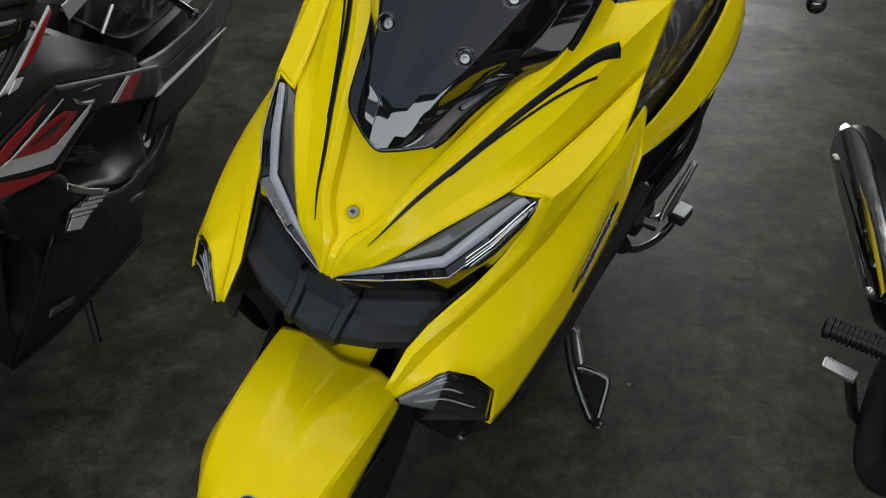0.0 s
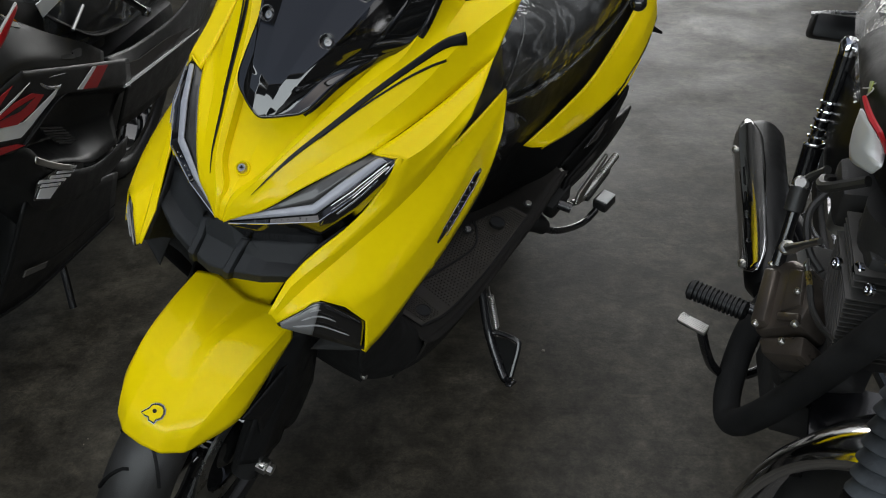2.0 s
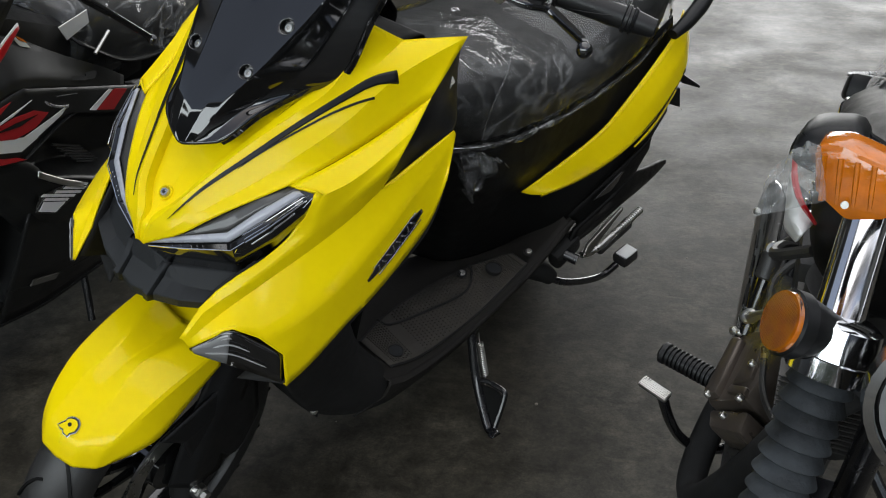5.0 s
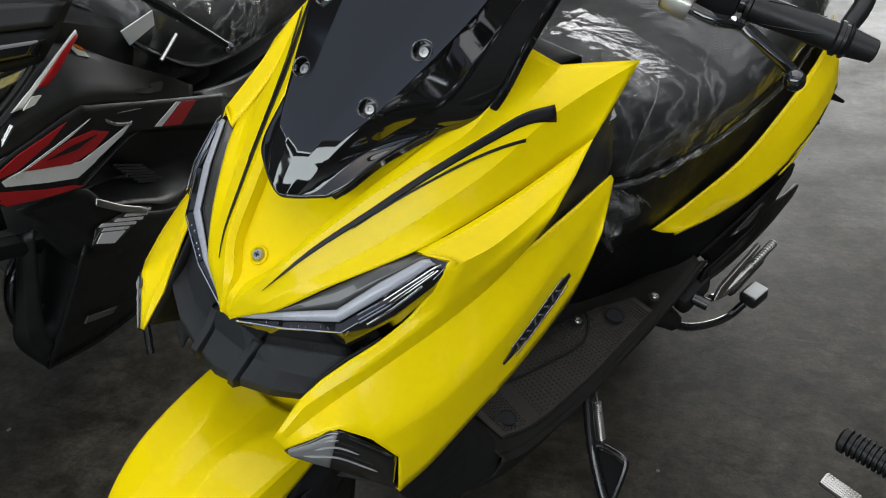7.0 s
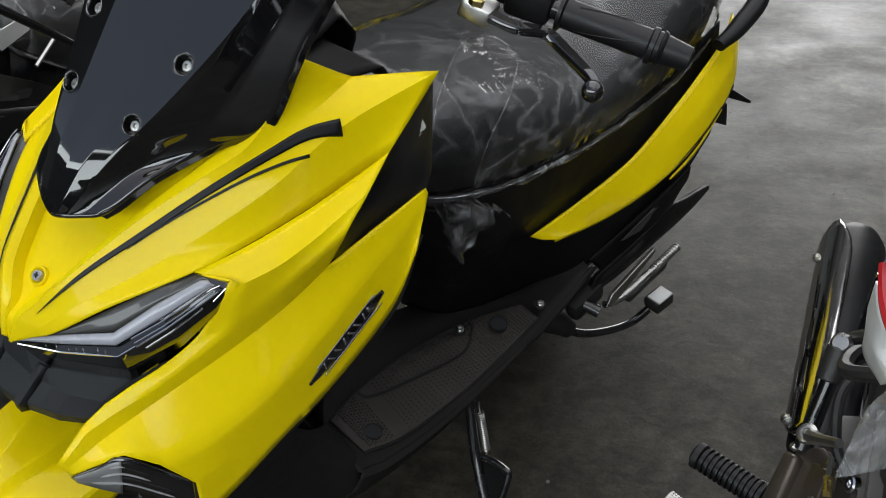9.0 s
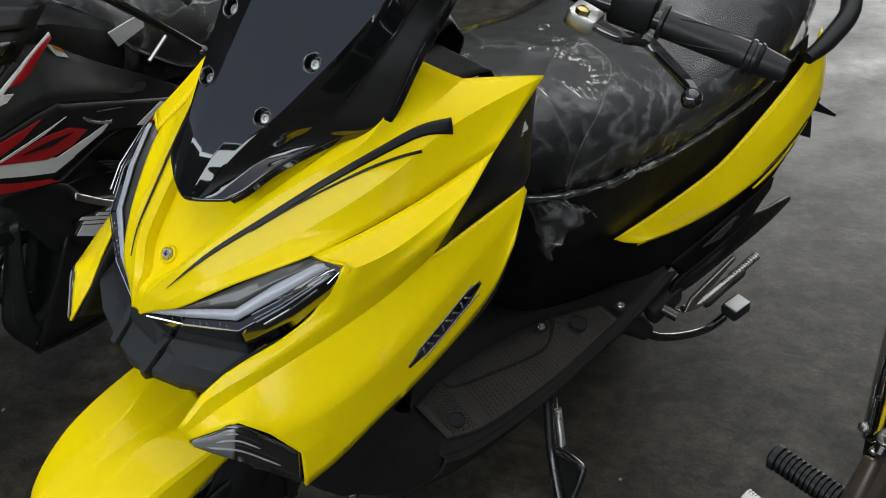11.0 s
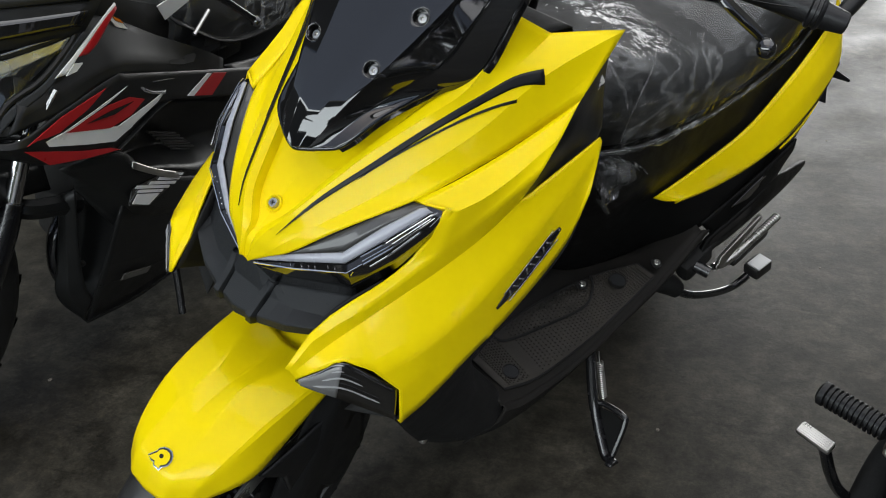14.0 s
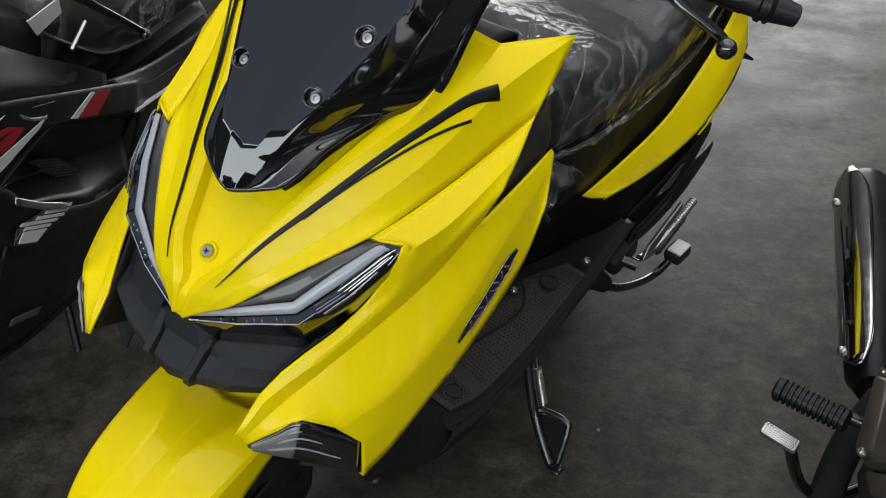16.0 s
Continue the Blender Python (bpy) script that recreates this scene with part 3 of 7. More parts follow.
def side_cowl(s):
    """The pointed side panel round the headlamp, with its folds, the tip and the cut for the turn signal."""
    rim = fair(HL_LOW, 5)
    bm = loft([sided(rim[:4], s), sided(FLANGE[:4], s), sided(FOLD_A2[:4], s), sided(FOLD_B[:4], s)], 13, 0.001, crease=True, straight=True)
    loft([sided(FOLD_A[3:], s), sided(FOLD_A2[3:], s), sided(FOLD_B[3:], s)], 33, 0.001, bm=bm, crease=True)
    # the band beside the lamp down to the upper fold, then the band up to the seam
    line_a = spline(sided(FOLD_A[3:], s), 33)
    seam = spline(sided(fair([(0.132, 0.139, 0.820), (0.147, 0.190, 0.836), (0.165, 0.250, 0.863), (0.182, 0.300, 0.895), SEAM_END], 3), s), 17)
    fold = spline(sided(fair([FLANGE[7], (0.180, 0.200, 0.827), (0.188, 0.236, 0.846), (0.195, 0.270, 0.867), (0.201, 0.300, 0.888)], 3), s), 17)
    rim_line = spline(sided(rim[3:], s), 33)
    loft([rim_line[:17], line_a[:17]], 17, 0.001, bm=bm, straight=True)
    loft([rim_line[16::4], [line_a[16] + (fold[0] - line_a[16]) * k / 4 for k in range(5)]], 5, 0.001, bm=bm, straight=True)
    loft([seam, fold, line_a[16:]], 17, 0.001, bm=bm, straight=True, crease=True)
    loft([[seam[0], sided([rim[7]], s)[0]], [seam[0], fold[0]]], 4, 0.001, bm=bm, straight=True)
    # leaf between the badge and the black panel
    leaf_low = spline(sided([FOLD_B[7], (0.213, 0.362, 0.812), (0.206, 0.404, 0.843)], s), 13)
    loft([spline(sided([FOLD_A2[7], (0.198, 0.330, 0.825), (0.202, 0.403, 0.847)], s), 13), leaf_low], 13, 0.001, bm=bm, straight=True)
    # steep lower facet down to the edge
    edge = [(0.209, 0.104, 0.541)] + fair([(0.219, 0.138, 0.570), (0.227, 0.195, 0.614), (0.231, 0.255, 0.655), (0.232, 0.345, 0.720), (0.226, 0.378, 0.795)], 3)
    upper = list(spline(sided(FOLD_B[3:], s), 33)) + list(leaf_low[1:])
    border = spline(sided(edge, s), 45)
    middle = [a * 0.58 + b * 0.42 for a, b in zip(upper, border)]
    corner = V(0.201 * s, 0.096, 0.600)
    middle = [m + (corner - middle[0]) * max(0.0, 1 - k / 10) for k, m in enumerate(middle)]
    loft([upper, middle, border], 45, 0.001, bm=bm, straight=True)
    lip = [(x - 0.008, y + 0.004, z - 0.004) for x, y, z in edge]
    loft([sided(edge, s), sided(lip, s)], 41, 0.002, bm=bm)
    bmesh.ops.remove_doubles(bm, verts=bm.verts[:], dist=0.0007)
    return part("side_cowl", bm, YELLOW, scooter, "glossy yellow side cowl with sharp folds", thick=0.003, sharp=0)


COWLS = both(side_cowl)


def leaf_panel(s):
    rows = [sided([(0.190, 0.250, 0.806), (0.192, 0.283, 0.850), (0.176, 0.310, 0.874), (0.184, 0.334, 0.912), (0.172, 0.402, 0.978)], s),
            sided([(0.191, 0.290, 0.806), (0.191, 0.330, 0.846), (0.184, 0.360, 0.875), (0.180, 0.385, 0.905), (0.166, 0.425, 0.955)], s),
            sided([(0.190, 0.330, 0.806), (0.194, 0.390, 0.836), (0.190, 0.425, 0.845), (0.172, 0.445, 0.868), (0.155, 0.455, 0.905)], s),
            sided([(0.190, 0.350, 0.70), (0.188, 0.40, 0.75), (0.180, 0.44, 0.79), (0.150, 0.475, 0.81), (0.120, 0.48, 0.85)], s)]
    return part("inner_panel", loft(rows, 16, 0.004), SATIN_BLACK, scooter, "satin black panel behind the yellow cowl", thick=0.003)


both(leaf_panel)


def laid(ob, p, out, lift):
    """The point of ob's surface under p, seen along out, lifted a little."""
    far = Vector(p) + Vector(out) * 0.05
    hit, place, nrm, _ = ob.ray_cast(far, -Vector(out), distance=0.12)
    return V(*place) + V(*out) * lift if hit else V(*p)


def decal(name, centre_line, widths, mat, lift, parent=scooter, toward=(0.45, -0.5, 0.75), n=30, label="", under=None):
    """A thin printed strip that lies on a panel; widths run along its line."""
    line = spline(centre_line, n)
    w = np.interp(np.linspace(0, 1, n), np.linspace(0, 1, len(widths)), widths)
    out = np.array(toward) / np.linalg.norm(toward)
    tan = np.gradient(line, axis=0)
    side = np.cross(tan, out)
    side /= np.linalg.norm(side, axis=1)[:, None]
    rows = [line + side * (w * f)[:, None] for f in (-0.5, -0.25, 0, 0.25, 0.5)]
    if under is not None:
        rows = [[laid(under, q, out, lift) for q in row] for row in rows]
    else:
        rows = [row + out * lift for row in rows]
    bm = bmesh.new()
    grid_mesh(bm, rows)
    return part(name, bm, mat, parent, label, thick=0.0008)


def stripes(s):
    out = (0.45 * s, -0.52, 0.72)
    decal("stripe", sided([(0.028, 0.040, 0.748), (0.047, 0.082, 0.790), (0.070, 0.128, 0.828), (0.097, 0.182, 0.873), (0.124, 0.232, 0.912), (0.142, 0.264, 0.935), (0.162, 0.288, 0.947)], s), [0.0005, 0.0045, 0.0062, 0.0072, 0.0085, 0.0115, 0.0165], SATIN_BLACK, 0.0017, toward=out, label="black printed stripe", under=front_cowl)
    decal("stripe", sided([(0.071, 0.11, 0.822), (0.08, 0.132, 0.838), (0.092, 0.158, 0.856), (0.104, 0.19, 0.871), (0.117, 0.222, 0.885), (0.132, 0.248, 0.898), (0.146, 0.266, 0.908)], s), [0.0006, 0.0018, 0.0022, 0.0025, 0.0027, 0.0029, 0.0030], SATIN_BLACK, 0.0017, toward=out, label="thin black printed stripe", under=front_cowl)


both(stripes)


def cowl_screw():
    p, d = (-0.002, 0.0625, 0.764), (0, -0.75, 0.66)
    cup = part("screw_seat", lathe([(-0.004, 0.0105), (0.002, 0.010), (0.003, 0.0088), (0.002, 0.0076), (0.000, 0.0072), (0.000, 0.002)], p, V(*p) + V(*d), 28, cap=False), YELLOW, scooter)
    part("screw", lathe([(0, 0.0062), (0.003, 0.0062), (0.0045, 0.005), (0.0045, 0.0028), (0.002, 0.002)], p, V(*p) + V(*d), 20), SILVER, cup, "cross-head steel screw")
    turn = pose(*(V(*p) + V(*d) * 0.0042), math.degrees(math.atan2(0.75, 0.66)), 0, 0)
    for a in (0.4, 0.4 + math.pi / 2):
        q = turn @ Vector((0.0030 * math.cos(a), 0.0030 * math.sin(a), 0.0002))
        r = turn @ Vector((-0.0030 * math.cos(a), -0.0030 * math.sin(a), 0.0002))
        part("slot", tube([q, r], 0.0005, 4, 2, smooth=False), DEEP_BLACK, cup, "dark cross slot")
    return cup


cowl_screw()

# --- windscreen ---
SCREEN_C = [(0, 0.078, 0.838), (0, 0.083, 0.853), (0, 0.0905, 0.870), (0, 0.100, 0.888), (0, 0.119, 0.917), (0, 0.1535, 0.967), (0, 0.2035, 1.042), (0, 0.2585, 1.130)]
SCREEN_K = [(0.019, 0.0825, 0.846), (0.024, 0.089, 0.860), (0.029, 0.097, 0.876), (0.034, 0.105, 0.893), (0.045, 0.1225, 0.921), (0.064, 0.1555, 0.967), (0.090, 0.205, 1.042), (0.110, 0.260, 1.130)]
SCREEN_E = [(0.0458, 0.097, 0.857), (0.054, 0.110, 0.868), (0.063, 0.137, 0.889), (0.0735, 0.166, 0.905), (0.090, 0.199, 0.924), (0.1186, 0.229, 0.9504), (0.1285, 0.252, 1.030), (0.134, 0.300, 1.126)]


def windscreen():
    """A smoked sheet: a nearly flat middle, two hollowed cheeks outside the folds and a rolled rim."""
    cheek = [tuple(V(*k) * 0.5 + V(*e) * 0.5 + V(-0.002, 0.004, -0.002) * min(1, i / 3)) for i, (k, e) in enumerate(zip(SCREEN_K, SCREEN_E))]
    inner = [tuple(V(*c) * 0.5 + V(*k) * 0.5 + V(0, -0.0012, 0.0008)) for c, k in zip(SCREEN_C, SCREEN_K)]
    edge = [tuple(V(*e) + V(0.0035, 0.006, -0.006)) for e in SCREEN_E]
    half = [SCREEN_C, inner, SCREEN_K, cheek, SCREEN_E, edge]
    lines = [spline(r, 250) for r in half]
    bm = bmesh.new()
    for s in (1, -1):
        rows, fold = [], 0
        for i, line in enumerate(lines):
            if i:
                for f in np.linspace(0, 1, 19 if i < 3 else 9)[1:-1]:
                    rows.append((lines[i - 1] * (1 - f) + line * f) * V(s, 1, 1))
            if i == 2:
                fold = len(rows)
            rows.append(line * V(s, 1, 1))
        vs = grid_mesh(bm, rows)
        for p, q in zip(vs[fold], vs[fold][1:]):
            bm.edges.get((p, q)).smooth = False
    bmesh.ops.remove_doubles(bm, verts=bm.verts[:], dist=0.0002)
    bmesh.ops.recalc_face_normals(bm, faces=bm.faces[:])
    # four round holes, their rims drawn to a true circle
    holes = []
    for s in (1, -1):
        for x, y, z in ((0.0440, 0.136, 0.9405), (0.0620, 0.172, 1.004)):
            near = min(bm.faces, key=lambda f: (f.calc_center_median() - Vector((x * s, y, z))).length)
            centre, axis = near.calc_center_median(), near.normal.copy()
            if axis.y > 0:
                axis = -axis
            gone = [f for f in bm.faces if (f.calc_center_median() - centre).length < 0.0088]
            bmesh.ops.delete(bm, geom=gone, context="FACES")
            for v in bm.verts:
                d = v.co - centre
                if v.is_boundary and d.length < 0.0125:
                    v.co = centre + d * (0.0094 / d.length)
            holes.append((V(*centre), V(*axis)))
    ws = part("windscreen", bm, SMOKED, scooter, "glossy smoked black windscreen with four screws", thick=0.004, sharp=0)
    rim = [V(*q) for q in SCREEN_E[::-1]] + [V(0.030, 0.0872, 0.8495), V(0.014, 0.0805, 0.8425), V(0, 0.0785, 0.8375), V(-0.014, 0.0805, 0.8425), V(-0.030, 0.0872, 0.8495)] + [V(-x, y, z) for x, y, z in SCREEN_E]
    part("rolled_rim", tube([q + V(0, 0.0015, -0.0008) for q in rim], 0.0030, 10, 160), SMOKED, ws, "rounded glossy rim")
    for p, d in holes:
        q = part("screw_cup", lathe([(0.0009, 0.0100), (0.0016, 0.0096), (0.0012, 0.0091), (-0.003, 0.0090), (-0.0085, 0.0086), (-0.0088, 0.001)], p, p + d, 28, cap=False), SMOKED, ws, "sunken glossy screw cup")
        part("cup_rim", lathe([(0.0016, 0.0099), (0.0022, 0.0096), (0.0016, 0.0093)], p, p + d, 32, cap=False), STEEL, q, "bright cup rim")
        part("screw", lathe([(-0.0086, 0.0058), (-0.0050, 0.0058), (-0.0036, 0.0048), (-0.0034, 0.0024), (-0.0058, 0.0018)], p, p + d, 20), STEEL, q, "steel socket screw")
    return ws


windscreen()

# --- headlamps ---
LAMP_TOP = [(0.006, 0.030, 0.709), (0.051, 0.043, 0.738), (0.087, 0.080, 0.778), (0.111, 0.112, 0.803), (0.131, 0.144, 0.8175), (0.161, 0.163, 0.820)]
LAMP_BAR = [(0.008, 0.029, 0.709), (0.055, 0.045, 0.737), (0.100, 0.072, 0.757), (0.122, 0.103, 0.792), (0.142, 0.137, 0.818), (0.160, 0.162, 0.820)]
LAMP_FOLD = [(0.009, 0.029, 0.705), (0.058, 0.043, 0.729), (0.107, 0.070, 0.747), (0.132, 0.103, 0.782), (0.152, 0.142, 0.814), (0.161, 0.162, 0.819)]
LAMP_LINE = [(0.011, 0.029, 0.702), (0.061, 0.040, 0.723), (0.115, 0.067, 0.741), (0.139, 0.101, 0.775), (0.156, 0.143, 0.806), (0.162, 0.162, 0.818)]
LAMP_FOOT = [(0.012, 0.030, 0.699), (0.034, 0.041, 0.684), (0.115, 0.084, 0.696), (0.145, 0.119, 0.746), (0.158, 0.146, 0.782), (0.162, 0.163, 0.817)]


def headlamp(s):
    n = 41
    top, bar, fold, line, foot = [resample(r, n) * V(s, 1, 1) for r in (LAMP_TOP, LAMP_BAR, LAMP_FOLD, LAMP_LINE, LAMP_FOOT)]
    back_off = V(0, 0.0035, -0.0015)
    wall = bmesh.new()
    grid_mesh(wall, [top + back_off, bar + back_off, fold + back_off, line + V(0, 0.001, 0), line * 0.55 + foot * 0.45 + V(0.001 * s, 0.001, 0), foot])
    back = part("headlamp", wall, GLOSS_BLACK, scooter, "headlamp with smoky panel, milky light guide and glossy black foot", thick=0.003, sharp=25)
    grey = bmesh.new()
    grid_mesh(grey, [(top * (1 - f) + bar * f + V(0, 0.0018, -0.001))[2:35] for f in (0.05, 0.35, 0.65, 0.94)])
    part("smoky_panel", grey, LAMP_GREY, back, "smoky grey inner panel", thick=0.002)
    part("panel_edge", tube((bar + V(0, -0.0005, 0))[1:33], 0.0008, 6, 32, smooth=False), LAMP_GREY, back, "thin dark panel edge")
    guide = bmesh.new()
    grid_mesh(guide, [(bar * (1 - f) + fold * f + V(0.001 * s, -0.0025, 0.001) * (1 - (2 * f - 1) ** 2))[:35] for f in (0.03, 0.2, 0.5, 0.8, 0.94)])
    part("light_guide", guide, DRL_WHITE, back, "milky white light guide", thick=0.002)
    part("chrome_line", tube((line + V(0, -0.002, 0))[:20], [0.0012] * 14 + [0.0008] * 6, 6, 20, smooth=False), CHROME, back, "thin chrome line")
    for f, i0, i1, r in ((-0.30, 19, 36, 0.0010), (-0.10, 19, 33, 0.0007), (0.06, 19, 35, 0.0011), (0.30, 20, 31, 0.0013), (0.36, 32, 38, 0.0009)):
        path = (line * (1 - f) + foot * f + V(0.001 * s, -0.002, 0.002))[i0:i1]
        part("trim_bar", tube(path, r, 6, len(path), smooth=False), CHROME, back, "chrome trim bar")
    hook = [line[16] * (1 - f) + foot[16] * f + (line[20] - line[16]) * g + V(0, -0.002, 0.001) for f, g in ((0.10, 0.3), (0.22, 0.15), (0.34, 0.5), (0.36, 1.0), (0.22, 1.5))]
    part("trim_bar", tube(hook, 0.0009, 6, 14), CHROME, back, "chrome trim bar")
    # chrome ribs added as the glints of the clear strip under the light guide
    for k, f in ((5, 0.7), (7, 0.6), (9, 0.8), (10, 0.7), (11, 0.75), (13, 0.6), (14, 0.8)):
        q = fold[k] * (1 - f) + line[k] * f + V(0, 0.0005, 0)
        part("glint_rib", tube([q + V(0, 0, 0.003), q + V(0.0015 * s, 0, -0.001), q + V(0.004 * s, 0.0018, -0.001)], 0.0006, 5, 3, smooth=False), CHROME, back)
    return back


both(headlamp)

# --- nose: dark plastic beak between the headlamps and the mudguard ---
BEAK_TOP = [(0, 0.034, 0.702), (0.009, 0.034, 0.699), (0.034, 0.045, 0.681), (0.075, 0.066, 0.688), (0.124, 0.092, 0.697)]
BEAK_MID = [(0, 0.032, 0.664), (0.028, 0.033, 0.662), (0.066, 0.044, 0.660), (0.104, 0.064, 0.664), (0.138, 0.090, 0.690)]
BEAK_FRONT = [(0, 0.014, 0.634), (0.028, 0.016, 0.640), (0.070, 0.026, 0.650), (0.104, 0.044, 0.658), (0.134, 0.080, 0.675)]
BEAK_LOW = [(0, 0.017, 0.620), (0.026, 0.019, 0.626), (0.070, 0.030, 0.636), (0.104, 0.050, 0.644), (0.132, 0.085, 0.660)]
BEAK_BACK = [(0, 0.070, 0.600), (0.026, 0.072, 0.602), (0.066, 0.085, 0.612), (0.095, 0.100, 0.622), (0.120, 0.120, 0.640)]


def beak():
    rails = [list(reversed(mirrored(r)))[:-1] + r for r in (BEAK_TOP, BEAK_MID, BEAK_FRONT, BEAK_LOW, BEAK_BACK)]
    ob = part("nose_panel", loft(rails, 17, 0.001, straight=True), GREY_PLASTIC, scooter, "grained dark grey plastic nose panel", thick=0.003, sharp=8)
    for s in (1, -1):
        line = [V(0.032 * s, 0.040, 0.682), V(0.029 * s, 0.030, 0.663), V(0.0285 * s, 0.0125, 0.641), V(0.027 * s, 0.016, 0.627)]
        bm = bmesh.new()
        grid_mesh(bm, [[q + V(dx * s, dy, 0) for q in line] for dx, dy in ((-0.007, 0.004), (-0.004, -0.003), (0.003, -0.003), (0.006, 0.004))])
        part("rib", bm, GREY_PLASTIC, ob, thick=0.002, sharp=10)
    return ob


beak()


def inner_cheek(s):
    """Black wall behind the tip of the side cowl."""
    rows = [sided([(0.104, 0.012, 0.618), (0.110, 0.052, 0.680), (0.136, 0.108, 0.722)], s), sided([(0.112, 0.060, 0.590), (0.118, 0.095, 0.640), (0.130, 0.140, 0.690)], s), sided([(0.120, 0.130, 0.540), (0.125, 0.160, 0.590), (0.130, 0.190, 0.640)], s)]
    return part("inner_cheek", loft(rows, 14, 0.003), MATT_BLACK, scooter, thick=0.003)


both(inner_cheek)


# --- turn signals in the tips of the side cowl ---
def signal(s):
    top = sided([(0.114, 0.010, 0.603), (0.134, 0.025, 0.624), (0.153, 0.041, 0.644), (0.176, 0.069, 0.624), (0.198, 0.096, 0.600)], s)
    low = sided([(0.116, 0.012, 0.600), (0.137, 0.033, 0.586), (0.158, 0.055, 0.573), (0.180, 0.077, 0.560), (0.203, 0.100, 0.546)], s)
    body = part("turn_signal", loft([top, low], 24, 0.002), GLOSS_BLACK, scooter, "turn signal with clear and smoked lens", thick=0.004)
    off = V(0.35 * s, -0.85, 0.1) * 0.004
    a, b = spline(top, 49), spline(low, 49)
    cut = np.array([a[k] * 0.5 + b[k] * 0.5 for k in range(49)])
    upper = [a[k] * 0.94 + b[k] * 0.06 + off for k in range(2, 25)]
    lower = [a[k] * 0.06 + b[k] * 0.94 + off for k in range(2, 21)]
    clear = bmesh.new()
    grid_mesh(clear, [resample(upper, 16) * (1 - f) + resample(lower, 16) * f for f in (0, 0.33, 0.67, 1)])
    part("clear_lens", clear, SIGNAL_CLEAR, body, "clear grey lens", thick=0.002)
    for f, i0, i1 in ((0.16, 19, 26), (0.34, 14, 34), (0.60, 9, 42)):
        line = [a[k] * (1 - f) + b[k] * f + off * 1.5 for k in range(i0, i1)]
        part("lens_rib", tube(line, np.interp(np.arange(len(line)), [0, 3, len(line) - 3, len(line) - 1], [0.0004, 0.0013, 0.0010, 0.0003]), 6, len(line), smooth=False), RIB_PALE, body, "pale lens rib")
    return body


both(signal)


# --- badge on the side cowl ---
def badge(s):
    """A long black badge with a chrome edge and plain bars in place of its letters."""
    cowl = COWLS[0 if s > 0 else 1]
    a, b = V(0.226 * s, 0.226, 0.676), V(0.222 * s, 0.330, 0.752)
    out = V(0.94 * s, -0.27, 0.20)
    out /= np.linalg.norm(out)
    d = b - a
    side = np.cross(d / np.linalg.norm(d), out)
    mid = (a + b) / 2
    plate = decal("badge", [a, mid, b], [0.004, 0.015, 0.020, 0.020, 0.018, 0.006], GLOSS_BLACK, 0.0022, toward=out, under=cowl, label="black badge with chrome edge and unreadable lettering")
    for off in (-0.0098, 0.0098):
        decal("edge", [a + d * 0.14 + side * off, mid + side * off, b - d * 0.08 + side * off], [0.0016, 0.0020, 0.0016], CHROME, 0.0030, plate, out, under=cowl, label="thin chrome edge")
    for k in range(8):
        c = a + d * (0.20 + 0.088 * k)
        lean = d * (0.022 if k % 3 else -0.012)
        decal("letter_bar", [c - side * 0.0055 - lean, c, c + side * 0.0055 + lean], [0.0020, 0.0022, 0.0020], SILVER, 0.0031, plate, out, n=6, under=cowl)
    return plate


both(badge)

# --- front wheel, mudguard and fork, turned slightly to the left ---
STEER = V(0.010, 0.068, 0.250)


def tyre(name, c, r_out, width, parent, seg=64, twist=0.0, mat=RUBBER):
    """A tyre with a rounded tread and cut grooves."""
    half = width / 2
    prof = [(-half * 0.55, r_out * 0.735), (-half * 0.9, r_out * 0.78), (-half, r_out * 0.86), (-half * 0.86, r_out * 0.93), (-half * 0.55, r_out * 0.978), (-half * 0.2, r_out), (half * 0.2, r_out), (half * 0.55, r_out * 0.978), (half * 0.86, r_out * 0.93), (half, r_out * 0.86), (half * 0.9, r_out * 0.78), (half * 0.55, r_out * 0.735)]
    d = V(math.cos(twist), math.sin(twist), 0)
    ob = part(name, lathe(prof, c, V(*c) + d, seg, cap=False), mat, parent, "black rubber tyre with curved grooves", thick=0.004)
    groove = bmesh.new()
    for k in range(17):
        for sgn in (1, -1):
            a0 = 2 * math.pi * (k + 0.5 * (sgn > 0)) / 17
            pts = []
            for u in np.linspace(0.08, 0.86, 6):
                ang = a0 + 0.30 * u * u
                rr = r_out * (1.003 - 0.075 * u ** 2.4)
                e = V(-d[1], d[0], 0)
                pts.append(V(*c) + d * half * u * sgn + (e * math.cos(ang) + V(0, 0, 1) * math.sin(ang)) * rr)
            tube(pts, 0.0032, 4, 6, groove, smooth=False)
    part("groove", groove, DEEP_BLACK, ob, "dark tread grooves")
    return ob


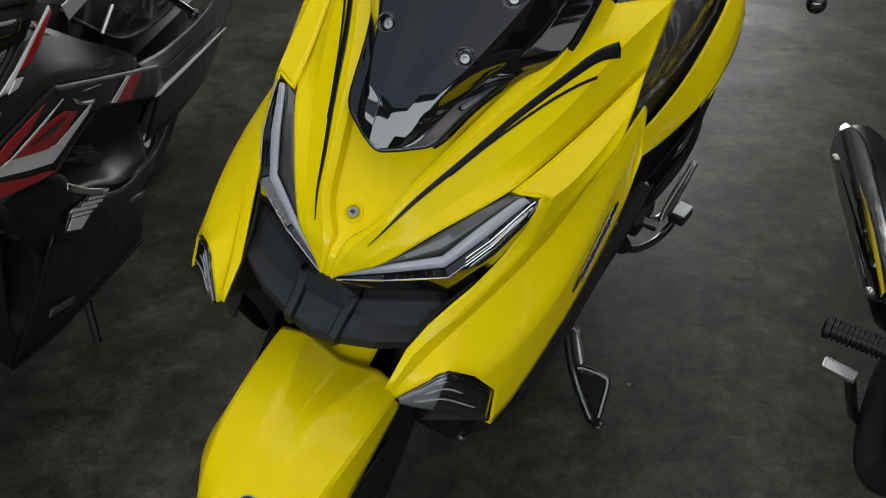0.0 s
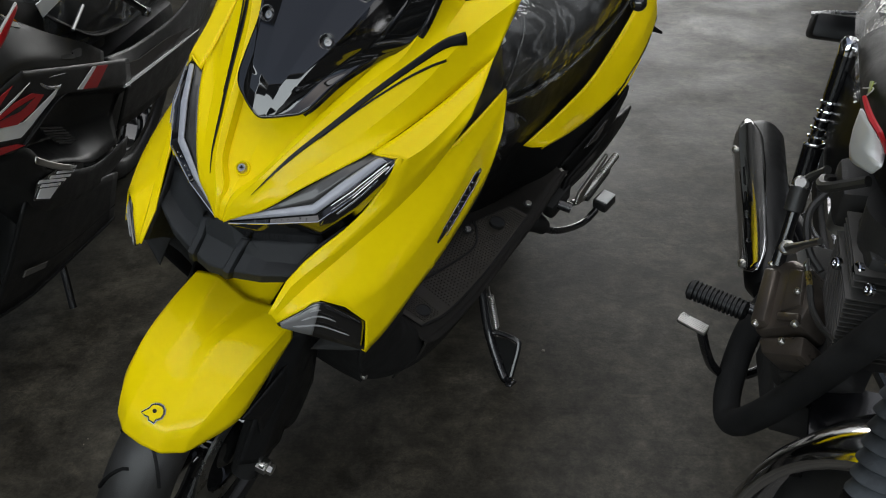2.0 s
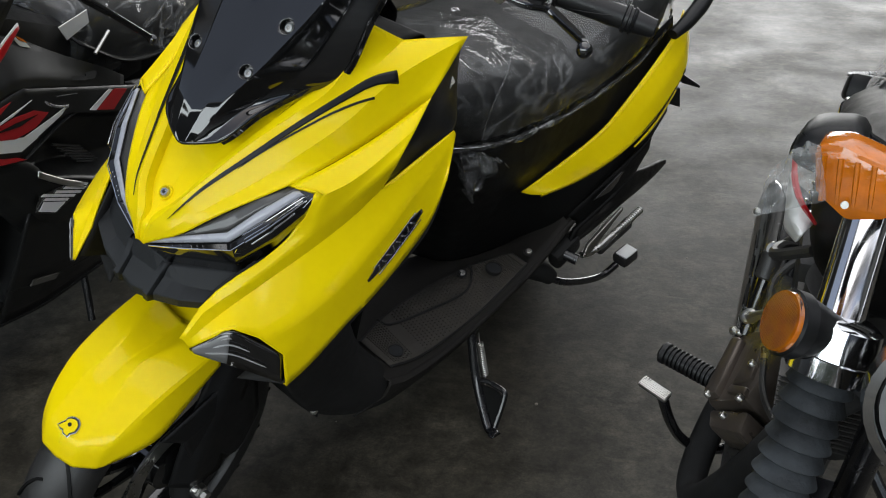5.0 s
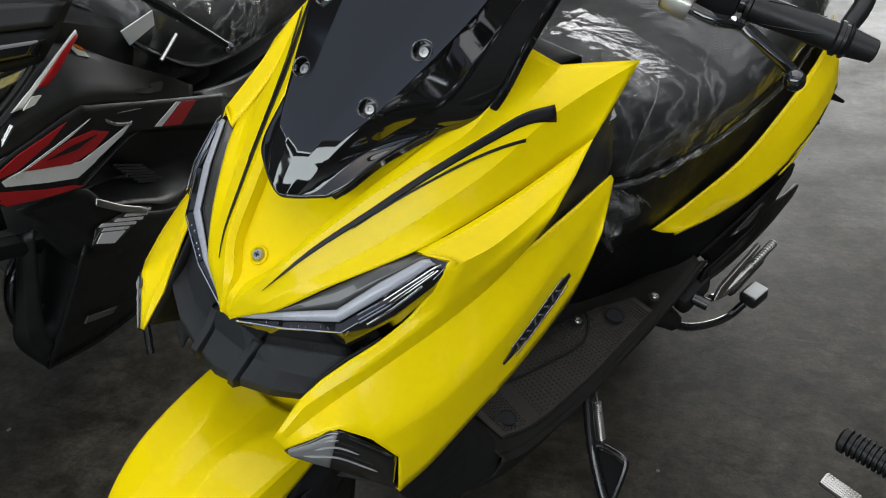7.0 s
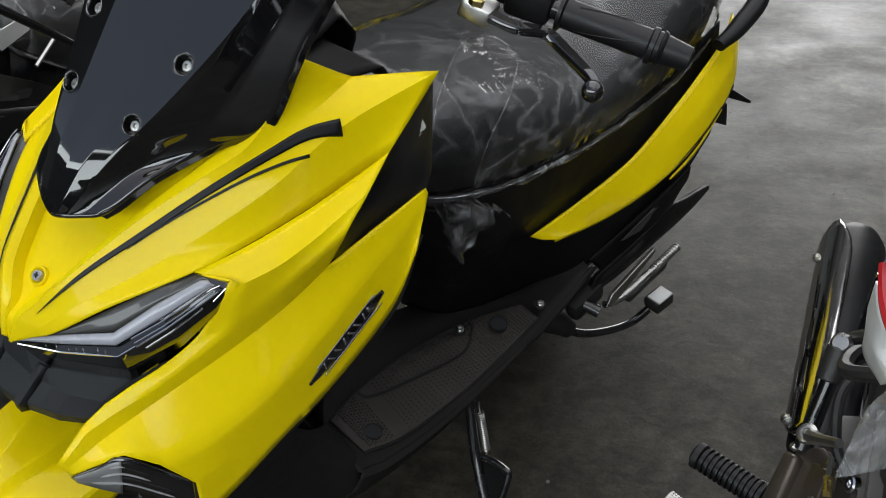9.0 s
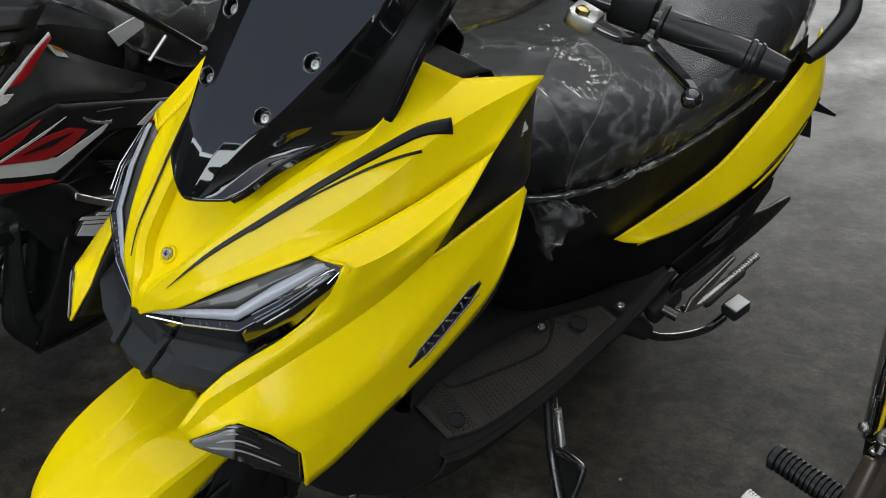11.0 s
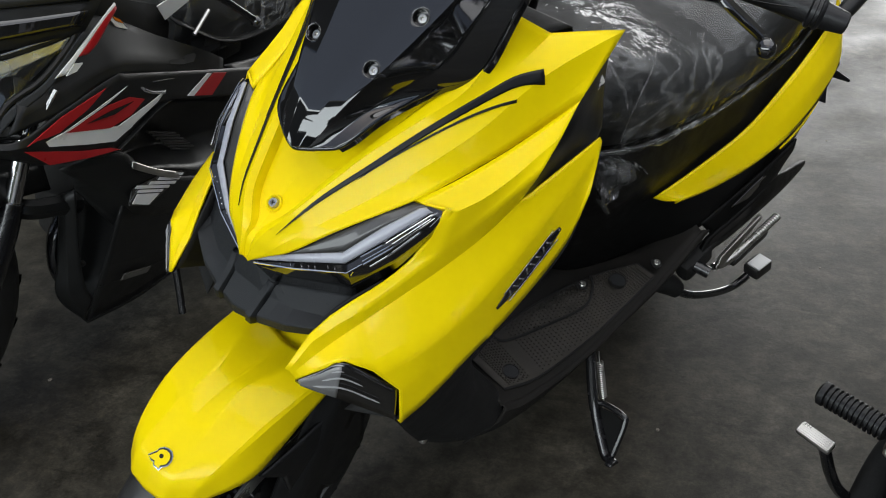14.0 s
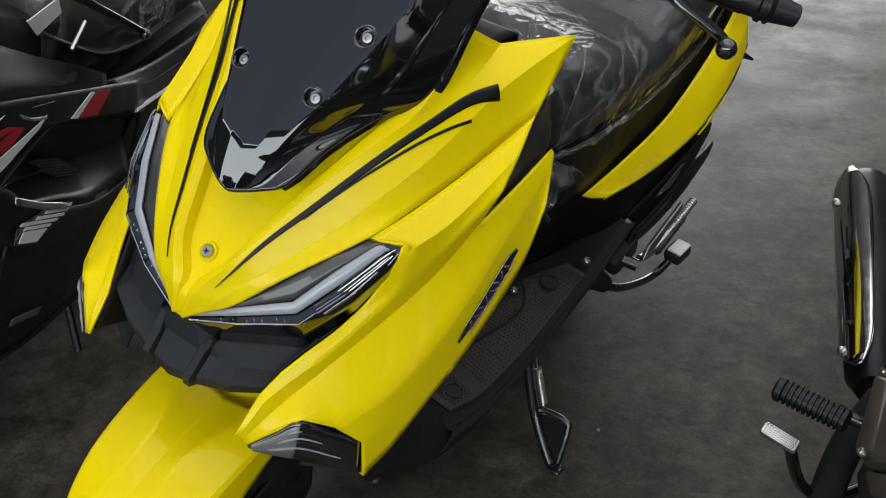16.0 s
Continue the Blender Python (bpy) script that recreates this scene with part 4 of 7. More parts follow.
def wheel(name, c, r_out, width, parent, label, twist=0.0, spokes=5, rim_mat=GLOSS_BLACK):
    w = new(name)
    w.parent = parent
    w["label"] = label
    tyre("tyre", c, r_out, width, w, twist=twist)
    d = V(math.cos(twist), math.sin(twist), 0)
    e = V(-d[1], d[0], 0)
    rr = r_out * 0.74
    part("rim", lathe([(-width * 0.32, rr), (-width * 0.36, rr * 1.03), (-width * 0.30, rr * 0.93), (width * 0.30, rr * 0.93), (width * 0.36, rr * 1.03), (width * 0.32, rr)], c, V(*c) + d, 48, cap=False), rim_mat, w, thick=0.004)
    part("hub", lathe([(-width * 0.5, 0.028), (-width * 0.4, 0.040), (width * 0.4, 0.040), (width * 0.5, 0.028)], c, V(*c) + d, 24), rim_mat, w)
    for k in range(spokes):
        for off in (-0.16, 0.16):
            a = 2 * math.pi * k / spokes + 0.3
            p0 = V(*c) + (e * math.cos(a + off * 1.6) + V(0, 0, 1) * math.sin(a + off * 1.6)) * 0.036
            p1 = V(*c) + (e * math.cos(a + off) + V(0, 0, 1) * math.sin(a + off)) * rr * 0.95
            part("spoke", tube([p0, (p0 + p1) / 2 + d * 0.004, p1], [0.009, 0.007, 0.009], 8, 8), rim_mat, w)
    return w


TURN_LEFT = radians(3)
wheel("front_wheel", tuple(STEER), 0.245, 0.095, scooter, "black cast front wheel with a grooved tyre", twist=TURN_LEFT)


def mudguard():
    def rail(side, half, ys, zs):
        return [(0.015 + side * w, y, z) for w, y, z in zip(half, ys, zs)]

    centre = rail(0, [0] * 7, (0.100, 0.050, 0.000, -0.045, -0.085, -0.110, -0.121), (0.524, 0.518, 0.511, 0.495, 0.467, 0.446, 0.412))
    spec = [((0.050, 0.038, 0.024, 0.028, 0.032, 0.032, 0.030), (0.097, 0.050, 0.000, -0.044, -0.083, -0.107, -0.117), (0.541, 0.534, 0.521, 0.498, 0.466, 0.443, 0.411)),
            ((0.081, 0.080, 0.077, 0.073, 0.066, 0.058, 0.055), (0.092, 0.045, 0.000, -0.036, -0.068, -0.090, -0.098), (0.535, 0.522, 0.507, 0.489, 0.464, 0.440, 0.413)),
            ((0.088, 0.089, 0.090, 0.090, 0.082, 0.068, 0.060), (0.088, 0.050, 0.012, -0.024, -0.052, -0.076, -0.088), (0.511, 0.489, 0.464, 0.444, 0.434, 0.422, 0.415))]
    rails = [rail(-1, *q) for q in spec[::-1]] + [centre] + [rail(1, *q) for q in spec]
    ob = part("front_mudguard", loft(rails, 40, 0.0025), YELLOW, scooter, "glossy yellow front mudguard with an emblem", thick=0.003, sharp=22)
    part("mudguard_bridge", loft([[(-0.030, 0.190, 0.572), (0, 0.190, 0.578), (0.040, 0.190, 0.572)], [(-0.030, 0.140, 0.536), (0.008, 0.140, 0.532), (0.044, 0.140, 0.536)], [(-0.030, 0.100, 0.522), (0.010, 0.100, 0.516), (0.048, 0.100, 0.522)]], 12, 0.003), YELLOW, ob, "raised rear part of the mudguard", thick=0.003)
    emblem(ob)
    return ob


def emblem(parent):
    """A small yellow emblem with a dark and silver outline, as a plain shape that lies on the guard."""
    c = V(0.020, -0.101, 0.4585)
    u, v = V(0.99, -0.05, 0.0), V(0.045, 0.60, 0.80)
    u, v = u * 0.80 + v * 0.60, v * 0.80 - u * 0.60
    n = np.cross(u, v)
    n = n / np.linalg.norm(n)
    outline = [(-0.0150, -0.0022), (-0.0068, 0.0045), (-0.0055, 0.0078), (-0.0020, 0.0096), (0.0025, 0.0100), (0.0070, 0.0086), (0.0100, 0.0052), (0.0108, 0.0010), (0.0094, -0.0040), (0.0062, -0.0062), (0.0040, -0.0072), (0.0026, -0.0110), (-0.0036, -0.0086), (-0.0052, -0.0048), (-0.0090, -0.0046)][::-1]

    outline = [(1.15 * (0.95 * x + 0.31 * y), 1.15 * (0.95 * y - 0.31 * x)) for x, y in outline]

    def flat(grow, lift):
        pts = []
        for k, (x, y) in enumerate(outline):
            (xa, ya), (xb, yb) = outline[k - 1], outline[(k + 1) % len(outline)]
            t = V(xb - xa, yb - ya)
            t /= np.linalg.norm(t)
            pts.append(laid(parent, c + u * (x + t[1] * grow) + v * (y - t[0] * grow), n, lift))
        bm = bmesh.new()
        bm.faces.new([bm.verts.new(p) for p in pts])
        bmesh.ops.triangulate(bm, faces=bm.faces[:])
        return bm

    part("emblem", flat(0.0022, 0.0022), SILVER, parent, "silver edge of the emblem", smooth=False, thick=0.0006)
    e = part("emblem", flat(0.0012, 0.0028), GLOSS_BLACK, parent, "black ground of the emblem", smooth=False, thick=0.0006)
    part("emblem_face", flat(-0.0008, 0.0034), YELLOW, e, "yellow face of the emblem", smooth=False, thick=0.0006)
    part("emblem_eye", lathe([(0.0028, 0.0028), (0.0042, 0.0028)], laid(parent, c + u * 0.001 + v * 0.0025, n, 0.0), laid(parent, c + u * 0.001 + v * 0.0025, n, 0.0) + n, 14), MATT_BLACK, e)


mudguard()


def fork(s):
    base = V(0.010 + 0.072 * s, 0.068, 0.250)
    top = V(0.010 + 0.072 * s, 0.190, 0.560)
    ob = part("fork_leg", tube([base + V(0, -0.004, -0.03), base + V(0, 0.02, 0.06), top], [0.022, 0.026, 0.026], 14, 12), MATT_BLACK, scooter, "black fork leg")
    part("fork_guard", loft([[base + V(0.006 * s, -0.045, 0.03), base + V(0.012 * s, -0.030, 0.13), base + V(0.010 * s, 0.02, 0.27)], [base + V(0.030 * s, -0.02, 0.03), base + V(0.034 * s, 0.0, 0.13), base + V(0.030 * s, 0.05, 0.27)], [base + V(0.028 * s, 0.040, 0.02), base + V(0.030 * s, 0.06, 0.12), base + V(0.028 * s, 0.10, 0.26)]], 16, 0.004), SATIN_BLACK, ob, "satin black fork cover", thick=0.003)
    cover = [[(0.098, -0.010, 0.420), (0.104, 0.040, 0.445), (0.106, 0.098, 0.467), (0.104, 0.160, 0.480)], [(0.106, 0.026, 0.396), (0.111, 0.062, 0.414), (0.113, 0.104, 0.428), (0.109, 0.170, 0.430)], [(0.104, 0.050, 0.330), (0.111, 0.100, 0.318), (0.112, 0.142, 0.290), (0.106, 0.190, 0.340)], [(0.090, 0.060, 0.290), (0.096, 0.105, 0.280), (0.098, 0.145, 0.265), (0.092, 0.195, 0.310)]]
    part("fork_cover", loft([[(0.010 + (x - 0.010) * s, y, z) for x, y, z in q] for q in cover], 18, 0.002, crease=True), SATIN_BLACK, ob, "faceted black fork cover", thick=0.004, sharp=0)
    part("axle_nut", lathe([(0, 0.013), (0.016, 0.013), (0.018, 0.009), (0.026, 0.009)], base + V(0.020 * s, 0, 0), base + V(1.0 * s, 0.05, 0), 6), STEEL, ob, "steel axle nut")
    bolt(ob, base + V(0.034 * s, -0.014, 0.02), (s, 0, 0), 0.006)
    return ob


both(fork)
part("brake_disc", lathe([(0, 0.075), (0.0, 0.108), (0.004, 0.108), (0.004, 0.075)], (0.052, 0.068, 0.250), (1, 0.12, 0.250), 40, cap=False), STEEL, scooter, "steel brake disc")
part("brake_caliper", block((0.066, 0.135, 0.300), (0.040, 0.050, 0.080), (20, 0, 0), 0.008), CAST, scooter, "dark brake caliper")

# --- footboard, belly and side skirts ---
def footboard(s):
    inner = sided([(0, 0.440, 0.324), (0, 0.560, 0.308), (0, 0.700, 0.308), (0.040, 0.800, 0.318), (0.130, 0.910, 0.345), (0.190, 1.000, 0.430)], s)
    outer = sided([(0.188, 0.430, 0.312), (0.200, 0.500, 0.298), (0.210, 0.620, 0.298), (0.212, 0.760, 0.312), (0.222, 0.880, 0.358), (0.226, 0.985, 0.425)], s)
    rim = sided([(0.204, 0.425, 0.312), (0.214, 0.490, 0.298), (0.222, 0.620, 0.300), (0.224, 0.770, 0.314), (0.232, 0.890, 0.360), (0.236, 1.000, 0.430)], s)
    low = sided([(0.200, 0.420, 0.280), (0.208, 0.480, 0.262), (0.212, 0.620, 0.262), (0.210, 0.770, 0.270), (0.215, 0.900, 0.310), (0.220, 1.020, 0.380)], s)
    under = sided([(0.180, 0.370, 0.250), (0.180, 0.480, 0.225), (0.175, 0.620, 0.225), (0.175, 0.770, 0.230), (0.180, 0.920, 0.260), (0.190, 1.060, 0.330)], s)
    ob = part("footboard", loft([inner, outer, rim, low, under], 40, 0.004), DUSTY_PLASTIC, scooter, "dusty matt black plastic footboard", thick=0.004)
    a = sided([(0.104, 0.462, 0.318), (0.088, 0.560, 0.312), (0.092, 0.690, 0.312), (0.122, 0.800, 0.330), (0.172, 0.872, 0.362)], s)
    b = sided([(0.176, 0.462, 0.309), (0.196, 0.540, 0.304), (0.204, 0.680, 0.306), (0.207, 0.790, 0.326), (0.212, 0.872, 0.360)], s)
    mat_ob = part("footboard_mat", loft([a, b], 30, 0.003), MAT_RUBBER, ob, "dusty ribbed rubber mat", thick=0.004)
    studs = bmesh.new()
    la, lb = spline(a, 62), spline(b, 62)
    for i in range(3, 60):
        if 13 <= i <= 16:
            continue
        for j in range(15):
            f = (j + 0.5 * (i % 2) + 0.6) / 16.2
            p = la[i] * (1 - f) + lb[i] * f
            if np.linalg.norm(p - V(0.167 * s, 0.816, 0.33)) > 0.020 and np.linalg.norm(p - V(0.160 * s, 0.50, 0.306)) > 0.018:
                lathe([(0.0, 0.0021), (0.0046, 0.0015)], p, p + V(0, 0, 1), 4, studs)
    tagged(part("rubber_stud", studs, MAT_RUBBER, mat_ob, "small raised rubber studs", smooth=False), kind="stuff")
    part("mat_edge", tube([tuple(q) for q in list(la) + list(lb[::-1])], 0.0026, 6, 124, smooth=False, closed=True), MATT_BLACK, mat_ob, "dark raised edge")
    for p, r in (((0.167, 0.816, 0.347), 0.017), ((0.160, 0.500, 0.311), 0.015)):
        q = V(p[0] * s, p[1], p[2])
        part("drain_hole", lathe([(-0.004, r), (0.003, r), (0.003, r * 0.9), (-0.003, r * 0.88), (-0.003, 0.001)], q, q + V(0, -0.1, 1), 20, cap=False), MATT_BLACK, mat_ob)
        part("hole_plug", lathe([(0, r * 0.85), (0.001, r * 0.85)], q + V(0, 0, 0.0015), q + V(0, -0.1, 1), 18), GREY_PLASTIC, mat_ob, "grey plug")
    for p in ((0.201, 0.886, 0.376), (0.124, 0.766, 0.331)):
        q = V(p[0] * s, p[1], p[2])
        part("washer", lathe([(0, 0.011), (0.002, 0.011)], q, q + V(0, -0.2, 1), 18), MATT_BLACK, ob)
        bolt(ob, q + V(0, 0, 0.003), (0, -0.2, 1), 0.007)
    part("mat_groove", tube(sided([(0.085, 0.537, 0.3155), (0.112, 0.550, 0.3145), (0.136, 0.643, 0.3135), (0.155, 0.737, 0.319), (0.138, 0.783, 0.330), (0.120, 0.800, 0.334)], s), 0.0028, 6), MATT_BLACK, ob, "dark joint in the mat")
    return ob


both(footboard)


def skirt(s):
    """Black lower fairing between the side cowl and the footboard, with the belly beneath."""
    rim = [(0.203, 0.102, 0.545), (0.213, 0.140, 0.574), (0.220, 0.200, 0.616), (0.224, 0.260, 0.658), (0.226, 0.345, 0.720), (0.205, 0.400, 0.790)]
    rows = [sided(rim, s), sided([(x + 0.004, y + 0.014, z - 0.012) for x, y, z in rim], s), sided([(x - 0.012, y + 0.016, z - 0.024) for x, y, z in rim], s), sided([(x - 0.070, y - 0.010, z - 0.040) for x, y, z in rim], s)]
    ob = part("leg_shield", loft(rows, 24, 0.003), MATT_BLACK, scooter, "matt black plastic leg shield", thick=0.003)
    belly = [[(0.200, 0.106, 0.540), (0.212, 0.145, 0.570), (0.217, 0.200, 0.612), (0.165, 0.330, 0.460), (0.105, 0.452, 0.318)],
             [(0.186, 0.160, 0.460), (0.194, 0.210, 0.470), (0.192, 0.270, 0.470), (0.160, 0.370, 0.390), (0.140, 0.455, 0.312)],
             [(0.170, 0.235, 0.360), (0.182, 0.285, 0.360), (0.188, 0.340, 0.350), (0.183, 0.410, 0.325), (0.176, 0.456, 0.304)],
             [(0.160, 0.280, 0.315), (0.178, 0.325, 0.298), (0.191, 0.380, 0.284), (0.202, 0.435, 0.276), (0.212, 0.475, 0.285)],
             [(0.152, 0.294, 0.292), (0.165, 0.332, 0.270), (0.180, 0.380, 0.252), (0.196, 0.440, 0.246), (0.207, 0.485, 0.258)],
             [(0.0, 0.310, 0.270), (0.0, 0.330, 0.250), (0.0, 0.370, 0.240), (0.0, 0.430, 0.240), (0.0, 0.490, 0.240)]]
    part("belly_panel", loft([sided(q, s) for q in belly], 24, 0.004), MATT_BLACK, ob, thick=0.003)
    front = [sided([(0.200, 0.104, 0.543), (0.168, 0.192, 0.450), (0.157, 0.275, 0.320), (0.150, 0.300, 0.278)], s), sided([(0.140, 0.160, 0.545), (0.130, 0.210, 0.450), (0.120, 0.270, 0.330), (0.110, 0.300, 0.275)], s), sided([(0.0, 0.200, 0.560), (0.0, 0.240, 0.450), (0.0, 0.290, 0.330), (0.0, 0.310, 0.270)], s)]
    part("splash_panel", loft(front, 16, 0.006), MATT_BLACK, ob, thick=0.003)
    bolt(ob, (0.164 * s, 0.262, 0.332), (0.3 * s, -1, 0), 0.006)
    return ob


both(skirt)


def body_side(s):
    """Black side body from the leg shield to the tail, under the seat."""
    rows = [sided([(0.060, 0.470, 0.765), (0.118, 0.520, 0.732), (0.146, 0.640, 0.710), (0.158, 0.800, 0.703), (0.168, 0.960, 0.714), (0.178, 1.120, 0.740), (0.170, 1.330, 0.795)], s),
            sided([(0.040, 0.540, 0.660), (0.115, 0.570, 0.630), (0.158, 0.670, 0.600), (0.166, 0.800, 0.590), (0.174, 0.960, 0.605), (0.190, 1.120, 0.640), (0.190, 1.350, 0.720)], s),
            sided([(0.020, 0.640, 0.530), (0.100, 0.670, 0.510), (0.132, 0.745, 0.500), (0.142, 0.840, 0.500), (0.172, 0.970, 0.530), (0.200, 1.130, 0.570), (0.205, 1.380, 0.660)], s),
            sided([(0.010, 0.715, 0.410), (0.080, 0.740, 0.400), (0.118, 0.810, 0.400), (0.150, 0.900, 0.420), (0.205, 0.985, 0.450), (0.235, 1.140, 0.520), (0.215, 1.380, 0.600)], s),
            sided([(0.005, 0.755, 0.315), (0.060, 0.785, 0.312), (0.095, 0.830, 0.318), (0.150, 0.935, 0.350), (0.215, 1.000, 0.420), (0.245, 1.200, 0.490), (0.225, 1.390, 0.560)], s)]
    ob = part("body_panel", loft(rows, 44, 0.010), DEEP_BLACK, scooter, "satin black plastic body panel", thick=0.003)
    lower = [sided([(0.215, 1.000, 0.430), (0.240, 1.090, 0.500), (0.252, 1.170, 0.540), (0.254, 1.236, 0.560)], s), sided([(0.236, 1.030, 0.400), (0.252, 1.100, 0.450), (0.258, 1.180, 0.490), (0.256, 1.246, 0.530)], s), sided([(0.236, 1.000, 0.350), (0.252, 1.080, 0.390), (0.258, 1.180, 0.440), (0.250, 1.250, 0.490)], s)]
    part("tail_guard", loft(lower, 26, 0.004), DEEP_BLACK, ob, "matt black notched lower tail panel", thick=0.006)
    tongue = [sided([(0.236, 1.010, 0.400), (0.254, 1.100, 0.452), (0.256, 1.200, 0.480), (0.254, 1.300, 0.455), (0.248, 1.420, 0.422), (0.241, 1.492, 0.396)], s), sided([(0.238, 1.000, 0.365), (0.256, 1.090, 0.410), (0.265, 1.170, 0.440), (0.262, 1.290, 0.428), (0.254, 1.410, 0.405), (0.243, 1.500, 0.386)], s), sided([(0.225, 1.000, 0.330), (0.250, 1.080, 0.375), (0.263, 1.160, 0.412), (0.260, 1.280, 0.405), (0.252, 1.400, 0.392), (0.241, 1.496, 0.378)], s)]
    part("lower_tongue", loft(tongue, 26, 0.003), DEEP_BLACK, ob, "black pointed lower tail cover", thick=0.010)
    part("dark_inset", slab(sided([(0.246, 1.040, 0.470), (0.254, 1.130, 0.512), (0.256, 1.160, 0.505), (0.254, 1.100, 0.470)], s), 0.004 * s), GLOSS_BLACK, ob, "dark sunken panel")
    return ob


part("step_front", loft([[(-0.165, 0.40, 0.80), (0, 0.44, 0.82), (0.165, 0.40, 0.80)], [(-0.17, 0.33, 0.60), (0, 0.38, 0.60), (0.17, 0.33, 0.60)], [(-0.13, 0.40, 0.42), (0, 0.42, 0.42), (0.13, 0.40, 0.42)], [(-0.104, 0.448, 0.316), (0, 0.446, 0.322), (0.104, 0.448, 0.316)]], 14, 0.004), MATT_BLACK, scooter, "matt black inner leg shield", thick=0.003)
both(body_side)


def tail(s):
    top = sided([(0.156, 0.850, 0.520), (0.182, 0.955, 0.570), (0.198, 1.065, 0.615), (0.205, 1.150, 0.682), (0.203, 1.235, 0.735), (0.190, 1.330, 0.765), (0.160, 1.430, 0.780)], s)
    mid = sided([(0.172, 0.862, 0.518), (0.202, 0.970, 0.550), (0.220, 1.070, 0.588), (0.236, 1.150, 0.640), (0.238, 1.240, 0.695), (0.222, 1.340, 0.730), (0.180, 1.445, 0.745)], s)
    low = sided([(0.190, 0.882, 0.520), (0.216, 0.985, 0.530), (0.240, 1.075, 0.562), (0.255, 1.150, 0.600), (0.256, 1.240, 0.645), (0.240, 1.340, 0.690), (0.195, 1.450, 0.710)], s)
    turn_in = sided([(0.186, 0.884, 0.512), (0.210, 0.990, 0.518), (0.234, 1.080, 0.546), (0.248, 1.150, 0.584), (0.248, 1.240, 0.628), (0.232, 1.340, 0.672), (0.185, 1.450, 0.695)], s)
    ob = part("tail_panel", loft([top, mid, low, turn_in], 34, 0.004), YELLOW, scooter, "glossy yellow tail panel with a black stripe", thick=0.003)
    under = [sided([(0.254, 1.140, 0.572), (0.257, 1.190, 0.597), (0.255, 1.240, 0.622), (0.246, 1.310, 0.655)], s), sided([(0.254, 1.145, 0.570), (0.256, 1.195, 0.584), (0.253, 1.250, 0.605), (0.243, 1.320, 0.638)], s)]
    part("lower_tail_strip", loft(under, 14, 0.002), YELLOW, ob, thick=0.003)
    line = blend_rail(mid, low, 0.9)
    decal("stripe", line[3:6], [0.001, 0.005, 0.006], SATIN_BLACK, 0.003, ob, (s, -0.2, 0.2))
    part("rear_marker", slab(sided([(0.200, 1.455, 0.634), (0.246, 1.520, 0.599), (0.244, 1.522, 0.592), (0.212, 1.470, 0.606)], s), 0.010 * s), SATIN_BLACK, ob, "black pointed rear marker")
    part("plate_bracket", slab(sided([(0.197, 1.460, 0.571), (0.210, 1.485, 0.588), (0.228, 1.485, 0.543), (0.206, 1.460, 0.549)], s), 0.008 * s), SATIN_BLACK, ob, "black bracket under the tail")
    return ob


both(tail)

# --- seat and its film ---
def seat_rows(grow=0.0):
    """Cross-sections of the saddle from its nose to its tail."""
    rows = []
    for y, w, top, base in ((0.490, 0.060, 0.790, 0.748), (0.510, 0.095, 0.822, 0.732), (0.580, 0.128, 0.838, 0.720), (0.700, 0.150, 0.832, 0.708), (0.850, 0.166, 0.812, 0.708), (0.960, 0.174, 0.822, 0.718), (1.050, 0.176, 0.862, 0.728), (1.180, 0.172, 0.885, 0.746), (1.330, 0.150, 0.895, 0.778), (1.420, 0.100, 0.890, 0.806)):
        sec = []
        for a in np.linspace(-1, 1, 21):
            x = (w + grow) * math.copysign(abs(math.sin(a * math.pi / 2)) ** 0.75, a)
            z = base + (top + grow - base) * (max(0.0, math.cos(a * math.pi / 2)) ** 0.42)
            sec.append((x, y + (grow if y > 1 else -grow), z))
        rows.append(sec)
    return rows


def seat():
    ob = tagged(part("scooter_seat", grid_to(seat_rows(), 40), SEAT_VINYL, None, thick=0.004), "dark grey vinyl scooter saddle with stitched seam", "seat")
    ob.matrix_world = SCOOTER
    return ob


def grid_to(rows, n):
    bm = bmesh.new()
    cols = [spline([r[j] for r in rows], n) for j in range(len(rows[0]))]
    grid_mesh(bm, [[c[i] for c in cols] for i in range(n)])
    return bm


def crumple(p, k):
    """Height of the film: flat facets between sharp pulled folds, finer where it is bunched."""
    v = Vector(p)
    w = v + Vector((1, 0.6, 0.8)) * 0.03 * noise.noise(v * 6 + Vector((k, 2, 0)))
    a = abs(noise.noise(Vector((w.x * 8 + w.y * 3, w.y * 5, w.z * 8)) + Vector((k, 0, 0))))
    b = abs(noise.noise(Vector((w.x * 20 - w.y * 9, w.y * 12, w.z * 20)) + Vector((0, k, 0))))
    c = abs(noise.noise(Vector((w.x * 52 + w.y * 18, w.y * 30, w.z * 50)) + Vector((k, k, 0))))
    patch = min(1.0, max(0.0, 0.35 + 2.2 * noise.noise(v * 4.5 + Vector((3, 1, k)))))
    return 0.012 * (0.25 - a) + 0.0085 * (0.25 - b) * (0.35 + 0.65 * patch) + 0.0050 * (0.25 - c) * patch


